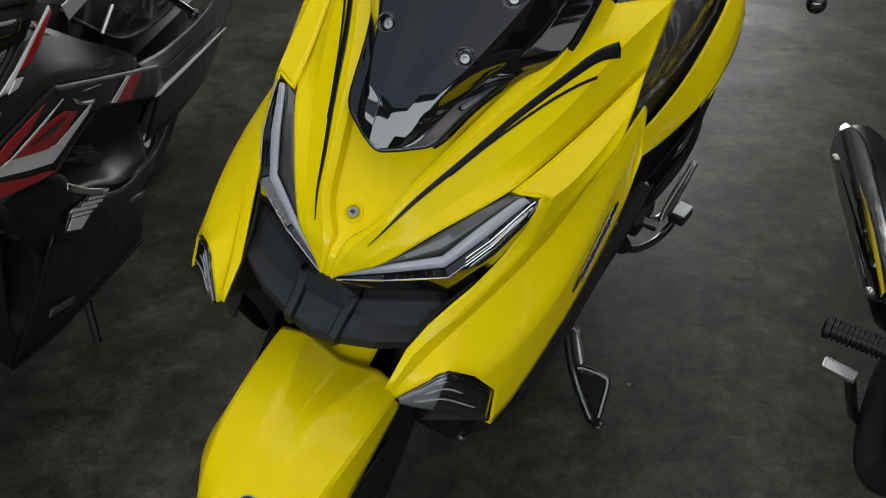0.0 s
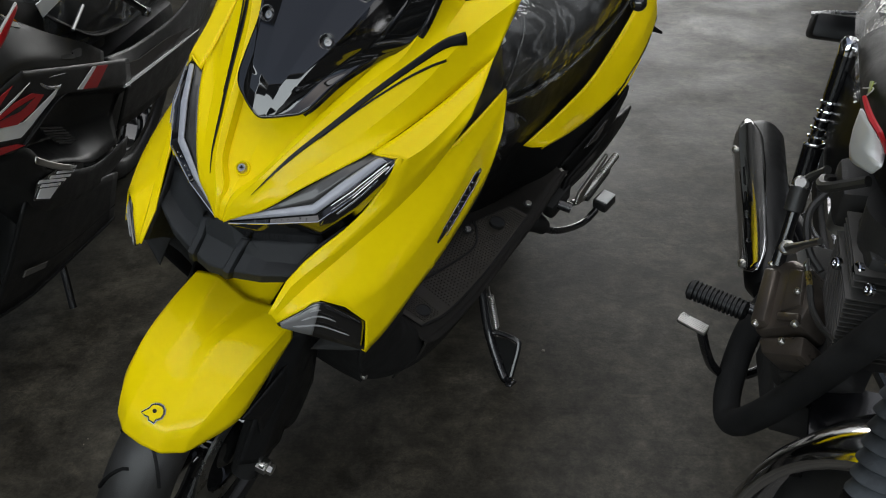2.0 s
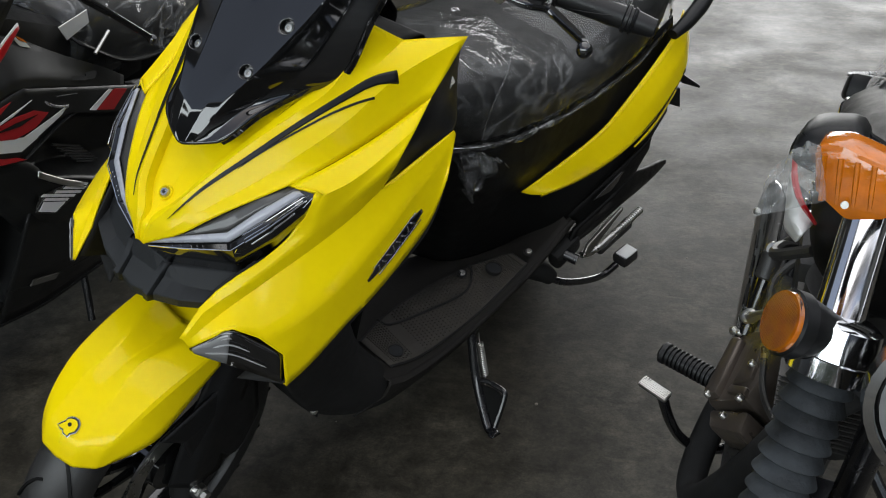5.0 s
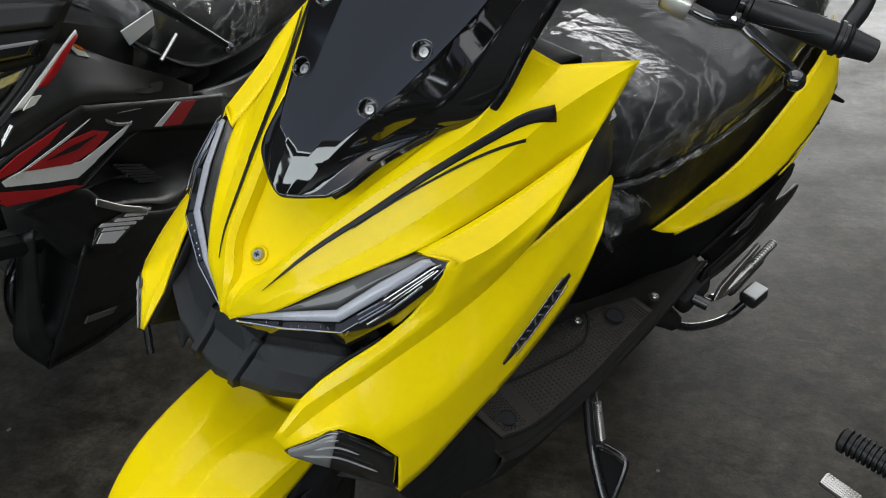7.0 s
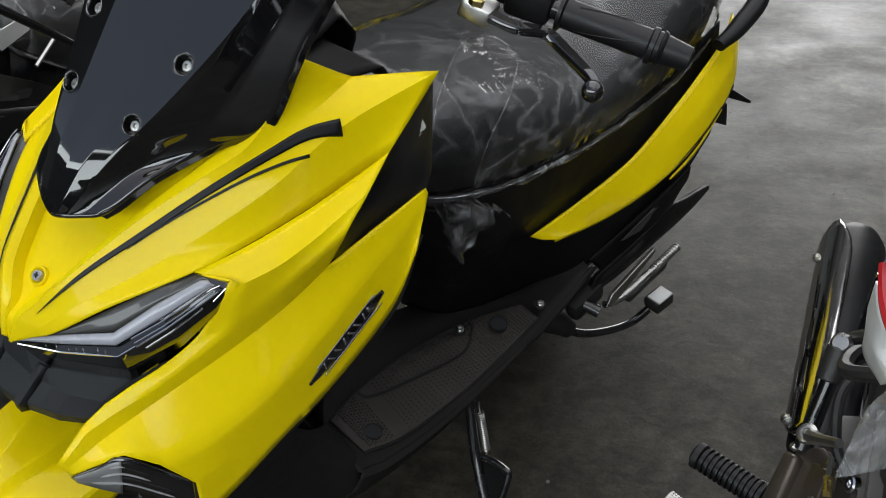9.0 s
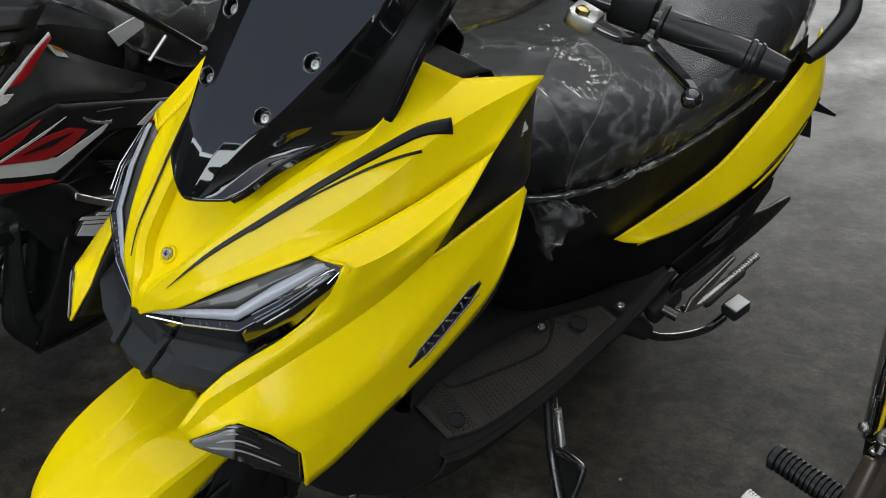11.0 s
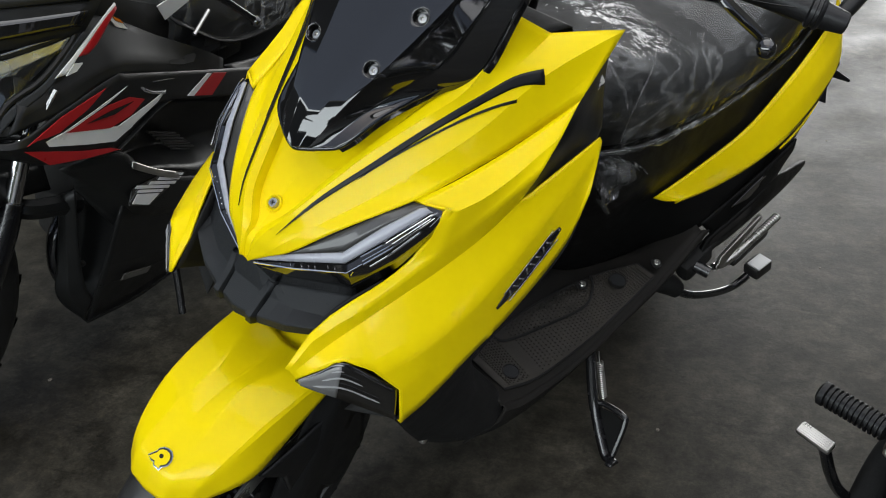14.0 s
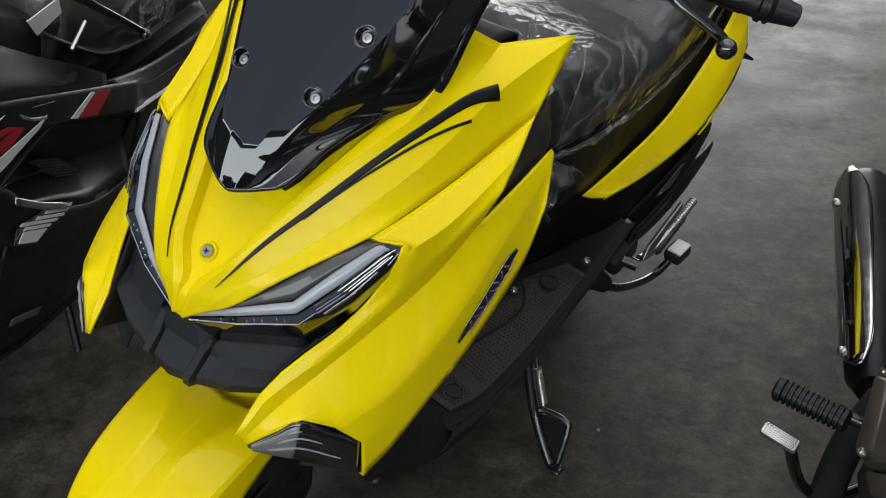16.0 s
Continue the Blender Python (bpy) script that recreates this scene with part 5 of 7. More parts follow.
def seat_film():
    rows = [[V(*q) for q in r] for r in seat_rows(0.006)]
    bm = bmesh.new()
    n = 230
    cols = [spline([r[j] for r in rows], n) for j in range(21)]
    grid = []
    for i in range(n):
        sec = spline([c[i] for c in cols], 150)
        out = []
        centre = V(0, sec[75][1], 0.66)
        for q in sec:
            d = q - centre
            d /= np.linalg.norm(d)
            drop = 0.014 * max(0, noise.noise(Vector((q[1] * 7, 3.3, q[0] * 2)))) if abs(q[0]) > 0.12 and q[2] < 0.72 else 0
            out.append(q + d * (0.30 * crumple(q, 2.0) + 0.005) - V(0, 0, drop))
        grid.append(out)
    grid_mesh(bm, grid)
    hems = [[V(*grid[i][j]) + V(0.003 * (1 if j else -1), 0, -0.004) for i in range(4, n - 4)] for j in (0, 149)]
    ob = tagged(part("plastic_film", bm, FILM, None, sharp=180), "crumpled clear plastic film over the scooter saddle", "plastic film")
    ob.matrix_world = SCOOTER
    for hem in hems:
        strip = bmesh.new()
        side = 1 if hem[0][0] > 0 else -1
        grid_mesh(strip, [[q + V(side * (0.002 + 0.004 * math.sin(3 * f)) + 0.003 * noise.noise(Vector(q) * 60 + Vector((f * 3, 0, 0))), 0, 0.006 - 0.018 * f * (0.75 + 0.5 * noise.noise(Vector(q) * 18))) for q in hem] for f in (0, 0.25, 0.5, 0.75, 1)])
        part("hem", strip, HEM_FILM, ob, "gathered milky edge of the film", sharp=180)
        part("hem_weld", tube([q + V(side * 0.006, 0, 0.004 + 0.003 * noise.noise(Vector(q) * 9)) for q in hem[30:-40:4]], 0.0010, 5, 120), HEM_FILM, ob, "thin pale weld near the edge")
    weld = [laid(seat_ob, (x, y, z), d, 0.0065) for x, y, z, d in ((0.116, 0.547, 0.760, (0.6, -0.6, 0.5)), (0.101, 0.557, 0.809, (0.4, -0.6, 0.7)), (0.071, 0.603, 0.833, (0.2, -0.2, 0.95)), (0.015, 0.718, 0.831, (0, 0, 1)), (-0.004, 0.785, 0.822, (0, 0, 1)), (0.006, 0.825, 0.816, (0, 0, 1)), (0.045, 0.820, 0.815, (0, 0, 1)), (0.072, 0.791, 0.816, (0.1, 0, 1)), (0.098, 0.742, 0.816, (0.2, 0, 0.97)), (0.122, 0.683, 0.805, (0.5, 0, 0.86)), (0.133, 0.638, 0.784, (0.8, 0, 0.6)), (0.139, 0.625, 0.746, (1, 0, 0.2)), (0.139, 0.625, 0.718, (1, 0, 0.1)))]
    part("weld_line", tube(weld, 0.0013, 5, 60), HEM_FILM, ob, "thin pale weld line of the film")
    flap = bmesh.new()
    rows = []
    for i, f in enumerate(np.linspace(0, 1, 40)):
        a, b = V(0.140, 0.545 + 0.075 * f, 0.720 - 0.02 * f), V(0.166, 0.585 + 0.10 * f, 0.655 - 0.025 * math.sin(f * 6))
        rows.append([a * (1 - g) + b * g + V(0.020, -0.008, 0) * (noise.noise(Vector((f * 7, g * 5, 1.7))) + 0.5 * abs(noise.noise(Vector((f * 17, g * 12, 4.1))))) + V(0.012 * g, -0.03 * g * (1 - f), 0) for g in np.linspace(0, 1, 30)])
    grid_mesh(flap, rows)
    part("loose_flap", flap, BAG_FILM, ob, "loose hanging corner of the film", sharp=180)
    return ob


seat_ob = seat()
seat_film()
part("seat_base", loft([sided([(0.098, 0.480, 0.735), (0.136, 0.580, 0.690), (0.154, 0.760, 0.680), (0.166, 0.960, 0.690), (0.165, 1.300, 0.765)], 1), [(0, 0.480, 0.742), (0, 0.580, 0.710), (0, 0.760, 0.705), (0, 0.960, 0.715), (0, 1.300, 0.780)], sided([(0.098, 0.480, 0.735), (0.136, 0.580, 0.690), (0.154, 0.760, 0.680), (0.166, 0.960, 0.690), (0.165, 1.300, 0.765)], -1)], 20), MATT_BLACK, scooter, thick=0.004)
part("grab_rail", tube([(0.208, 1.255, 0.785), (0.214, 1.31, 0.812), (0.200, 1.40, 0.850), (0.120, 1.48, 0.880), (-0.120, 1.48, 0.880), (-0.200, 1.40, 0.850), (-0.214, 1.31, 0.812), (-0.208, 1.255, 0.785)], [0.012, 0.017, 0.019, 0.019, 0.019, 0.019, 0.017, 0.012], 12, 60), SATIN_BLACK, scooter, "satin black grab rail")

# --- handlebar ---
part("handlebar_cover", loft([[(-0.07, 0.33, 0.975), (0, 0.32, 0.985), (0.07, 0.33, 0.975)], [(-0.050, 0.40, 0.985), (0, 0.41, 1.005), (0.050, 0.40, 0.985)], [(-0.045, 0.44, 0.950), (0, 0.45, 0.960), (0.045, 0.44, 0.950)], [(-0.050, 0.42, 0.88), (0, 0.43, 0.88), (0.050, 0.42, 0.88)]], 20, 0.006), DEEP_BLACK, scooter, "black plastic handlebar cover", thick=0.004)
part("cockpit_panel", loft([[(-0.118, 0.275, 0.965), (0, 0.285, 0.97), (0.118, 0.275, 0.965)], [(-0.128, 0.385, 0.968), (0, 0.36, 0.97), (0.128, 0.385, 0.968)], [(-0.112, 0.450, 0.905), (0, 0.46, 0.915), (0.112, 0.450, 0.905)]], 20, 0.004), DEEP_BLACK, scooter, "satin black inner panel under the handlebar", thick=0.003)


def grip(s):
    a, b = V(0.228 * s, 0.545, 1.038), V(0.362 * s, 0.588, 1.036)
    d = (b - a) / np.linalg.norm(b - a)
    part("bar", tube([V(0.02 * s, 0.47, 1.03), V(0.12 * s, 0.50, 1.038), a], 0.011, 12, 16), BLACK_STEEL, scooter, "black steel handlebar")
    g = part("grip", lathe([(0, 0.021), (0.004, 0.021), (0.006, 0.0165), (0.100, 0.0165), (0.102, 0.020), (0.107, 0.020), (0.108, 0.0175), (0.112, 0.0175), (0.113, 0.020), (0.116, 0.019), (0.118, 0.0165), (0.146, 0.013), (0.148, 0.010)], a, b, 24), GRIP, scooter, "black rubber grip with a tapered bar end")
    side, up = np.cross(d, V(0, 0, 1)), V(0, 0, 1)
    for k in range(4):
        line = []
        for f in np.linspace(0, 1, 9):
            ang = 1.1 + 1.5 * k + 0.9 * f
            line.append(a + d * (0.020 + 0.066 * f) + (side * math.cos(ang) + up * math.sin(ang)) * 0.0166)
        part("grip_rib", tube(line, 0.0008, 5, 9, smooth=False), GRIP, g, "raised diagonal line")
    sw = part("switch_block", block(tuple(a - d * 0.035 + V(0, 0.004, 0.004)), (0.052, 0.044, 0.046), (0, 0, 18 * s), 0.008), SATIN_BLACK, scooter, "black switch block")
    part("switch_button", block(tuple(a - d * 0.032 + V(0, 0.022, 0.014)), (0.014, 0.012, 0.012), (0, 0, 18 * s), 0.003), GREY_PLASTIC, sw)
    part("lever_bracket", block((0.182 * s, 0.455, 1.042), (0.034, 0.036, 0.020), (0, 8, 14 * s), 0.004), STEEL, scooter, "bare metal lever bracket with yellow zinc")
    part("lever_bolt", lathe([(0, 0.008), (0.006, 0.008), (0.008, 0.005)], (0.186 * s, 0.440, 1.052), (0.186 * s, 0.440, 2), 6), BRASS, scooter)
    path = [(0.182, 0.448, 1.043), (0.200, 0.452, 1.042), (0.226, 0.461, 1.039), (0.243, 0.486, 1.036), (0.256, 0.490, 1.033), (0.285, 0.483, 1.028), (0.312, 0.474, 1.024), (0.326, 0.466, 1.021)]
    lv_bm = bmesh.new()
    line = spline(sided(path, s), 36)
    tan = np.gradient(line, axis=0)
    rows = []
    for q, t, w in zip(line, tan, np.interp(np.linspace(0, 1, 36), (0, 0.2, 0.5, 1), (0.0105, 0.0085, 0.0085, 0.0055))):
        t = t / np.linalg.norm(t)
        side = np.cross(t, V(0, 0, 1))
        side /= np.linalg.norm(side)
        top = np.cross(side, t)
        rows.append([q + side * w * u + top * 0.0052 * v for u, v in ((-1, -0.5), (-1, 0.4), (-0.7, 1), (0.7, 1), (1, 0.4), (1, -0.5), (0.6, -1), (-0.6, -1))])
    vs = grid_mesh(lv_bm, rows, closed_cols=True)
    lv_bm.faces.new(vs[0][::-1])
    lv_bm.faces.new(vs[-1])
    lv = part("brake_lever", lv_bm, GLOSS_BLACK, scooter, "gloss black flat brake lever with a ball end")
    ball = bmesh.new()
    bmesh.ops.create_uvsphere(ball, u_segments=18, v_segments=12, radius=0.0115)
    bmesh.ops.translate(ball, verts=ball.verts[:], vec=(0.329 * s, 0.456, 1.021))
    part("lever_ball", ball, GLOSS_BLACK, lv)


both(grip)

lab = part("label", slab([(0.166, 0.398, 0.902), (0.174, 0.410, 0.920), (0.180, 0.412, 0.912), (0.176, 0.404, 0.894)], 0.001, 0), LABEL, scooter, "small white paper label with unreadable print", smooth=False)
for _k in range(3):
    _p = V(0.170 + 0.0025 * _k, 0.399 + 0.002 * _k, 0.906 - 0.003 * _k)
    part("print_bar", tube([_p + V(0.001, -0.0015, 0.0005), _p + V(0.005, 0.005, 0.009)], 0.0006, 4, 2, smooth=False), MATT_BLACK, lab)

# --- side stand, kick lever and rear peg ---
def side_stand():
    st = new("side_stand")
    st.parent = scooter
    st["label"] = "black steel side stand with a bright spring"
    part("leg", tube([(0.200, 0.722, 0.262), (0.214, 0.719, 0.228), (0.256, 0.704, 0.161), (0.318, 0.676, 0.106), (0.336, 0.668, 0.104)], [0.010, 0.010, 0.010, 0.0105, 0.009], 12, 30), BLACK_STEEL, st)
    part("foot", lathe([(0, 0.012), (0.006, 0.014), (0.014, 0.012)], (0.336, 0.668, 0.098), (0.352, 0.664, 0.101), 16), BLACK_STEEL, st)
    part("push_plate", slab([(0.262, 0.706, 0.160), (0.300, 0.706, 0.172), (0.322, 0.704, 0.168), (0.334, 0.674, 0.112), (0.316, 0.678, 0.108)], 0.004), DEEP_BLACK, st)
    part("push_loop", tube([(0.256, 0.706, 0.162), (0.272, 0.710, 0.172), (0.312, 0.708, 0.178), (0.324, 0.702, 0.168), (0.336, 0.674, 0.112)], 0.0055, 8, 30), BLACK_STEEL, st)
    a, b = V(0.226, 0.726, 0.236), V(0.262, 0.722, 0.172)
    pts = [a + (b - a) * t + 0.0062 * (math.cos(t * 36 * math.pi) * V(0, 1, 0) + math.sin(t * 36 * math.pi) * V(0.87, 0, 0.49)) for t in np.linspace(0, 1, 220)]
    part("spring", tube(pts, 0.0012, 5, 220, smooth=False), STEEL, st, "bright coil spring")
    part("spring_hook", tube([(0.216, 0.727, 0.256), (0.220, 0.727, 0.246), a], 0.0015, 6), STEEL, st)
    part("spring_hook", tube([b, (0.268, 0.720, 0.162), (0.272, 0.712, 0.160)], 0.0015, 6), STEEL, st)


side_stand()


def kick_lever():
    part("lever_hub", tube([(0.180, 0.930, 0.300), (0.212, 0.975, 0.285), (0.232, 0.995, 0.270)], [0.022, 0.024, 0.018], 12, 12), MATT_BLACK, scooter, "black lever hub")
    part("peg_bracket", block((0.234, 1.005, 0.345), (0.034, 0.080, 0.055), (30, 0, -8), 0.012), MATT_BLACK, scooter, "black peg bracket")
    k = part("kick_lever", tube([(0.215, 0.985, 0.270), (0.250, 1.030, 0.250), (0.275, 1.120, 0.222), (0.290, 1.190, 0.212), (0.300, 1.225, 0.232)], 0.0085, 10, 30), BLACK_STEEL, scooter, "black kick start lever")
    part("pad", block((0.307, 1.245, 0.252), (0.040, 0.050, 0.030), (20, -10, -15), 0.007), RUBBER, k)
    # the plate's white stands for the sky's reflection, put into its colour
    part("pad_plate", block((0.307, 1.239, 0.268), (0.032, 0.040, 0.005), (20, -10, -15), 0.0015), WHITE, k, "glossy plate, white for the sky it mirrors")


kick_lever()


def rear_peg():
    p = part("passenger_peg", slab([(0.270, 1.015, 0.345), (0.276, 1.030, 0.345), (0.281, 1.135, 0.425), (0.277, 1.135, 0.432), (0.268, 1.025, 0.372)], 0.008), STEEL, scooter, "folded alloy passenger foot peg")
    part("peg_bar", tube([(0.266, 1.035, 0.335), (0.275, 1.080, 0.330), (0.282, 1.160, 0.345), (0.285, 1.285, 0.357)], 0.0075, 10, 20), STEEL, p, "bright ribbed peg bar")
    for k in range(11):
        q = V(0.283, 1.190, 0.349) + V(0.002, 0.092, 0.008) * k / 10
        part("peg_rib", lathe([(0, 0.0085), (0.003, 0.0095), (0.004, 0.0085)], q, q + V(0.02, 0.99, 0.08), 12), STEEL, p)
    part("peg_rubber", block((0.280, 1.180, 0.326), (0.022, 0.150, 0.024), (4, 0, -1), 0.008), RUBBER, p, "black rubber under the peg")
    part("peg_pivot", lathe([(0, 0.012), (0.03, 0.012)], (0.245, 0.985, 0.350), (0.275, 0.990, 0.350), 14), BLACK_STEEL, p)


rear_peg()
wheel("rear_wheel", (0.0, 1.300, 0.245), 0.245, 0.115, scooter, "black cast rear wheel")
part("engine_case", block((0.075, 1.14, 0.26), (0.13, 0.42, 0.16), (6, 0, 0), 0.03), CAST, scooter, "dark drive case")
part("battery_box", block((0, 1.05, 0.46), (0.18, 0.40, 0.28), (0, 0, 0), 0.03), MATT_BLACK, scooter, "black inner body")


# ---- the black and red step-through motorcycle ----
BIKE = pose(-1.0, 1.1, 0, 0, 14, -3)
bike = thing("step_through_motorcycle", BIKE, "black step-through motorcycle with red and white decals on its leg shield", "motorcycle")


def side_x(y):
    return 0.205 + 0.05 * (y + 0.1)


def on_side(yz, lift=0.0):
    return [(side_x(y) + lift, y, z) for y, z in yz]


def bike_panels(s):
    top = [(0.150, -0.150, 0.735), (0.196, -0.120, 0.742), (0.206, -0.035, 0.762), (0.210, 0.085, 0.780), (0.214, 0.130, 0.772), (0.222, 0.350, 0.706), (0.220, 0.560, 0.640)]
    mid = [(0.160, -0.152, 0.728), (0.203, -0.122, 0.733), (0.2085, -0.03, 0.728), (0.214, 0.085, 0.715), (0.2175, 0.150, 0.712), (0.226, 0.340, 0.668), (0.226, 0.560, 0.605)]
    low = [(0.160, -0.120, 0.700), (0.205, -0.066, 0.682), (0.2105, 0.020, 0.656), (0.2140, 0.090, 0.642), (0.219, 0.200, 0.690), (0.2255, 0.330, 0.655), (0.226, 0.570, 0.575)]
    shield = part("leg_shield", loft([sided(top, s), sided(mid, s), sided(low, s)], 44, 0.003), BIKE_BLACK, bike, "glossy black leg shield with red and white decals", thick=0.003)
    upper = [sided([(0.090, -0.03, 0.80), (0.110, 0.06, 0.82), (0.125, 0.150, 0.815), (0.150, 0.246, 0.765), (0.185, 0.336, 0.725), (0.200, 0.42, 0.685)], s), sided([(0.130, -0.05, 0.830), (0.142, 0.06, 0.862), (0.152, 0.150, 0.845), (0.187, 0.246, 0.795), (0.218, 0.336, 0.752), (0.219, 0.42, 0.705)], s), sided([(0.180, -0.10, 0.77), (0.196, -0.02, 0.785), (0.204, 0.095, 0.797), (0.213, 0.22, 0.762), (0.220, 0.336, 0.722), (0.220, 0.42, 0.695)], s), sided([(0.178, -0.12, 0.742), (0.204, -0.035, 0.76), (0.209, 0.085, 0.779), (0.218, 0.22, 0.745), (0.221, 0.336, 0.710), (0.221, 0.42, 0.685)], s)]
    part("inner_shield", loft(upper, 24, 0.004), BIKE_BLACK, shield, "matt black inner leg shield", thick=0.003)
    vent = [(0.185, 0.148, 0.799), (0.180, 0.165, 0.806), (0.197, 0.235, 0.783), (0.209, 0.272, 0.767), (0.218, 0.312, 0.756), (0.224, 0.320, 0.748), (0.229, 0.304, 0.741), (0.226, 0.279, 0.745), (0.220, 0.286, 0.753), (0.216, 0.237, 0.759), (0.209, 0.243, 0.767), (0.207, 0.197, 0.770), (0.201, 0.203, 0.778), (0.197, 0.159, 0.783)]
    part("stepped_vent", slab(sided([(x - 0.004, y, z - 0.003) for x, y, z in vent], s), 0.004, 0), DEEP_BLACK, shield, "dark vent with a stepped edge", smooth=False)
    for k in range(3):
        a = V(0.222 - 0.0095 * k, 0.283 - 0.041 * k, 0.750 + 0.0105 * k)
        part("vent_step", slab(sided([a, a + V(0.005, -0.007, -0.007), a + V(-0.005, -0.046, 0.003), a + V(-0.009, -0.042, 0.010)], s), 0.005, 0.001), BIKE_BLACK, shield, smooth=False)
    well = [sided([(0.219, 0.100, 0.640), (0.222, 0.250, 0.682), (0.226, 0.400, 0.640), (0.226, 0.570, 0.572)], s), sided([(0.170, 0.110, 0.615), (0.160, 0.260, 0.640), (0.160, 0.400, 0.600), (0.200, 0.570, 0.545)], s), sided([(0.160, 0.140, 0.575), (0.150, 0.260, 0.550), (0.150, 0.390, 0.510), (0.190, 0.560, 0.500)], s), sided([(0.218, 0.150, 0.580), (0.222, 0.270, 0.525), (0.224, 0.390, 0.470), (0.215, 0.540, 0.440)], s)]
    part("air_duct", loft(well, 26, 0.004), BIKE_BLACK, shield, "deep black air duct", thick=0.003)
    for k in range(7):
        y = 0.30 + 0.014 * k
        part("duct_slat", tube(sided([(0.172, y - 0.05, 0.594 - 0.012 * k), (0.176, y + 0.04, 0.556 - 0.012 * k)], s), 0.0028, 5, 2, smooth=False), CAST, shield)
    part("duct_trim", loft([sided([(0.222, 0.132, 0.604), (0.226, 0.200, 0.560), (0.229, 0.272, 0.520)], s), sided([(0.224, 0.128, 0.592), (0.228, 0.196, 0.548), (0.231, 0.270, 0.508)], s)], 12, 0.002), STEEL, shield, "dull silver trim strip", thick=0.004)
    lower = [sided([(0.19, -0.02, 0.645), (0.216, 0.10, 0.636), (0.222, 0.17, 0.570), (0.226, 0.28, 0.505), (0.222, 0.42, 0.450), (0.215, 0.60, 0.430)], s), sided([(0.18, 0.03, 0.600), (0.212, 0.12, 0.540), (0.217, 0.19, 0.480), (0.220, 0.30, 0.430), (0.215, 0.45, 0.380), (0.205, 0.62, 0.370)], s), sided([(0.15, 0.07, 0.550), (0.170, 0.15, 0.440), (0.175, 0.22, 0.380), (0.175, 0.32, 0.330), (0.170, 0.46, 0.300), (0.160, 0.62, 0.300)], s)]
    lo = part("lower_panel", loft(lower, 26, 0.004), BIKE_BLACK, bike, "satin black lower side panel", thick=0.003)
    tail_rows = [sided([(0.205, 0.45, 0.675), (0.205, 0.66, 0.640), (0.205, 0.95, 0.640), (0.170, 1.30, 0.70)], s), sided([(0.222, 0.48, 0.650), (0.218, 0.66, 0.608), (0.216, 0.95, 0.600), (0.180, 1.30, 0.66)], s), sided([(0.224, 0.55, 0.585), (0.220, 0.72, 0.560), (0.217, 0.98, 0.545), (0.180, 1.30, 0.60)], s), sided([(0.190, 0.60, 0.440), (0.200, 0.76, 0.430), (0.200, 1.00, 0.440), (0.170, 1.30, 0.52)], s)]
    tl = part("tail_panel", loft(tail_rows, 26, 0.004), BIKE_BLACK, bike, "dark tail panel with a thin white line", thick=0.003)
    if s > 0:
        part("grey_decal", slab([(0.2245, 0.470, 0.652), (0.2225, 0.62, 0.617), (0.2215, 0.80, 0.605), (0.2205, 0.98, 0.575), (0.2225, 0.70, 0.580), (0.2255, 0.585, 0.590)], 0.002, 0), MAT_RUBBER, tl, "dark grey decal", smooth=False)
        part("white_line", tube([(0.227, 0.530, 0.588), (0.2245, 0.70, 0.572), (0.222, 0.90, 0.556), (0.221, 1.05, 0.545)], [0.0045, 0.004, 0.003, 0.001], 5, 12), WHITE, tl, "thin white line")
    return shield


bike_shield = bike_panels(1)
bike_panels(-1)


def side_decal(name, yz, mat, lift=0.003, label=""):
    part(name, slab(on_side(yz, lift), 0.0012, 0), mat, bike_shield, label, smooth=False)


side_decal("white_decal", [(-0.099, 0.727), (-0.038, 0.728), (0.100, 0.687), (0.133, 0.674), (0.087, 0.662), (0.022, 0.683)], WHITE, 0.0035, "white wedge decal")
side_decal("white_line", [(-0.050, 0.726), (0.034, 0.741), (0.113, 0.757), (0.065, 0.742), (-0.020, 0.727)], WHITE, 0.0045, "thin white decal line")
side_decal("red_decal", [(-0.032, 0.726), (0.009, 0.731), (0.065, 0.738), (0.120, 0.734), (0.160, 0.716), (0.125, 0.698), (0.072, 0.694)], RED, 0.0045, "red decal")
side_decal("red_edge", [(-0.112, 0.734), (-0.040, 0.756), (0.060, 0.770), (0.020, 0.748), (-0.045, 0.731)], RED, 0.003, "dotted red decal edge")
side_decal("dark_bolt", [(0.015, 0.725), (0.070, 0.727), (0.128, 0.724), (0.080, 0.717)], GLOSS_BLACK, 0.0062, "black bolt in the red decal")
side_decal("red_low", [(-0.120, 0.729), (-0.067, 0.683), (0.023, 0.658), (0.101, 0.641), (0.074, 0.655), (0.010, 0.676)], RED, 0.003, "red lower decal")
side_decal("white_arm", [(0.092, 0.690), (0.166, 0.702), (0.219, 0.713), (0.195, 0.697), (0.126, 0.676)], WHITE, 0.005, "white decal arm")
side_decal("red_square", [(0.326, 0.674), (0.370, 0.696), (0.414, 0.682), (0.371, 0.649), (0.311, 0.668)], RED, 0.003, "red square decal")
side_decal("white_edge", [(0.287, 0.677), (0.348, 0.703), (0.361, 0.698), (0.308, 0.669)], WHITE, 0.004, "white decal edge")
# highlights on the black shield's folds, drawn as thin silver lines
part("fold_glint", tube([(0.214, 0.150, 0.742), (0.2215, 0.178, 0.722), (0.2235, 0.218, 0.708)], 0.003, 6), SILVER, bike_shield, "silver line drawn as the glint on a pressed fold")
part("fold_glint", tube([(0.213, 0.155, 0.744), (0.2195, 0.200, 0.735), (0.2225, 0.250, 0.724)], [0.002, 0.0012, 0.0004], 6), SILVER, bike_shield, "silver line drawn as the glint on a pressed fold")

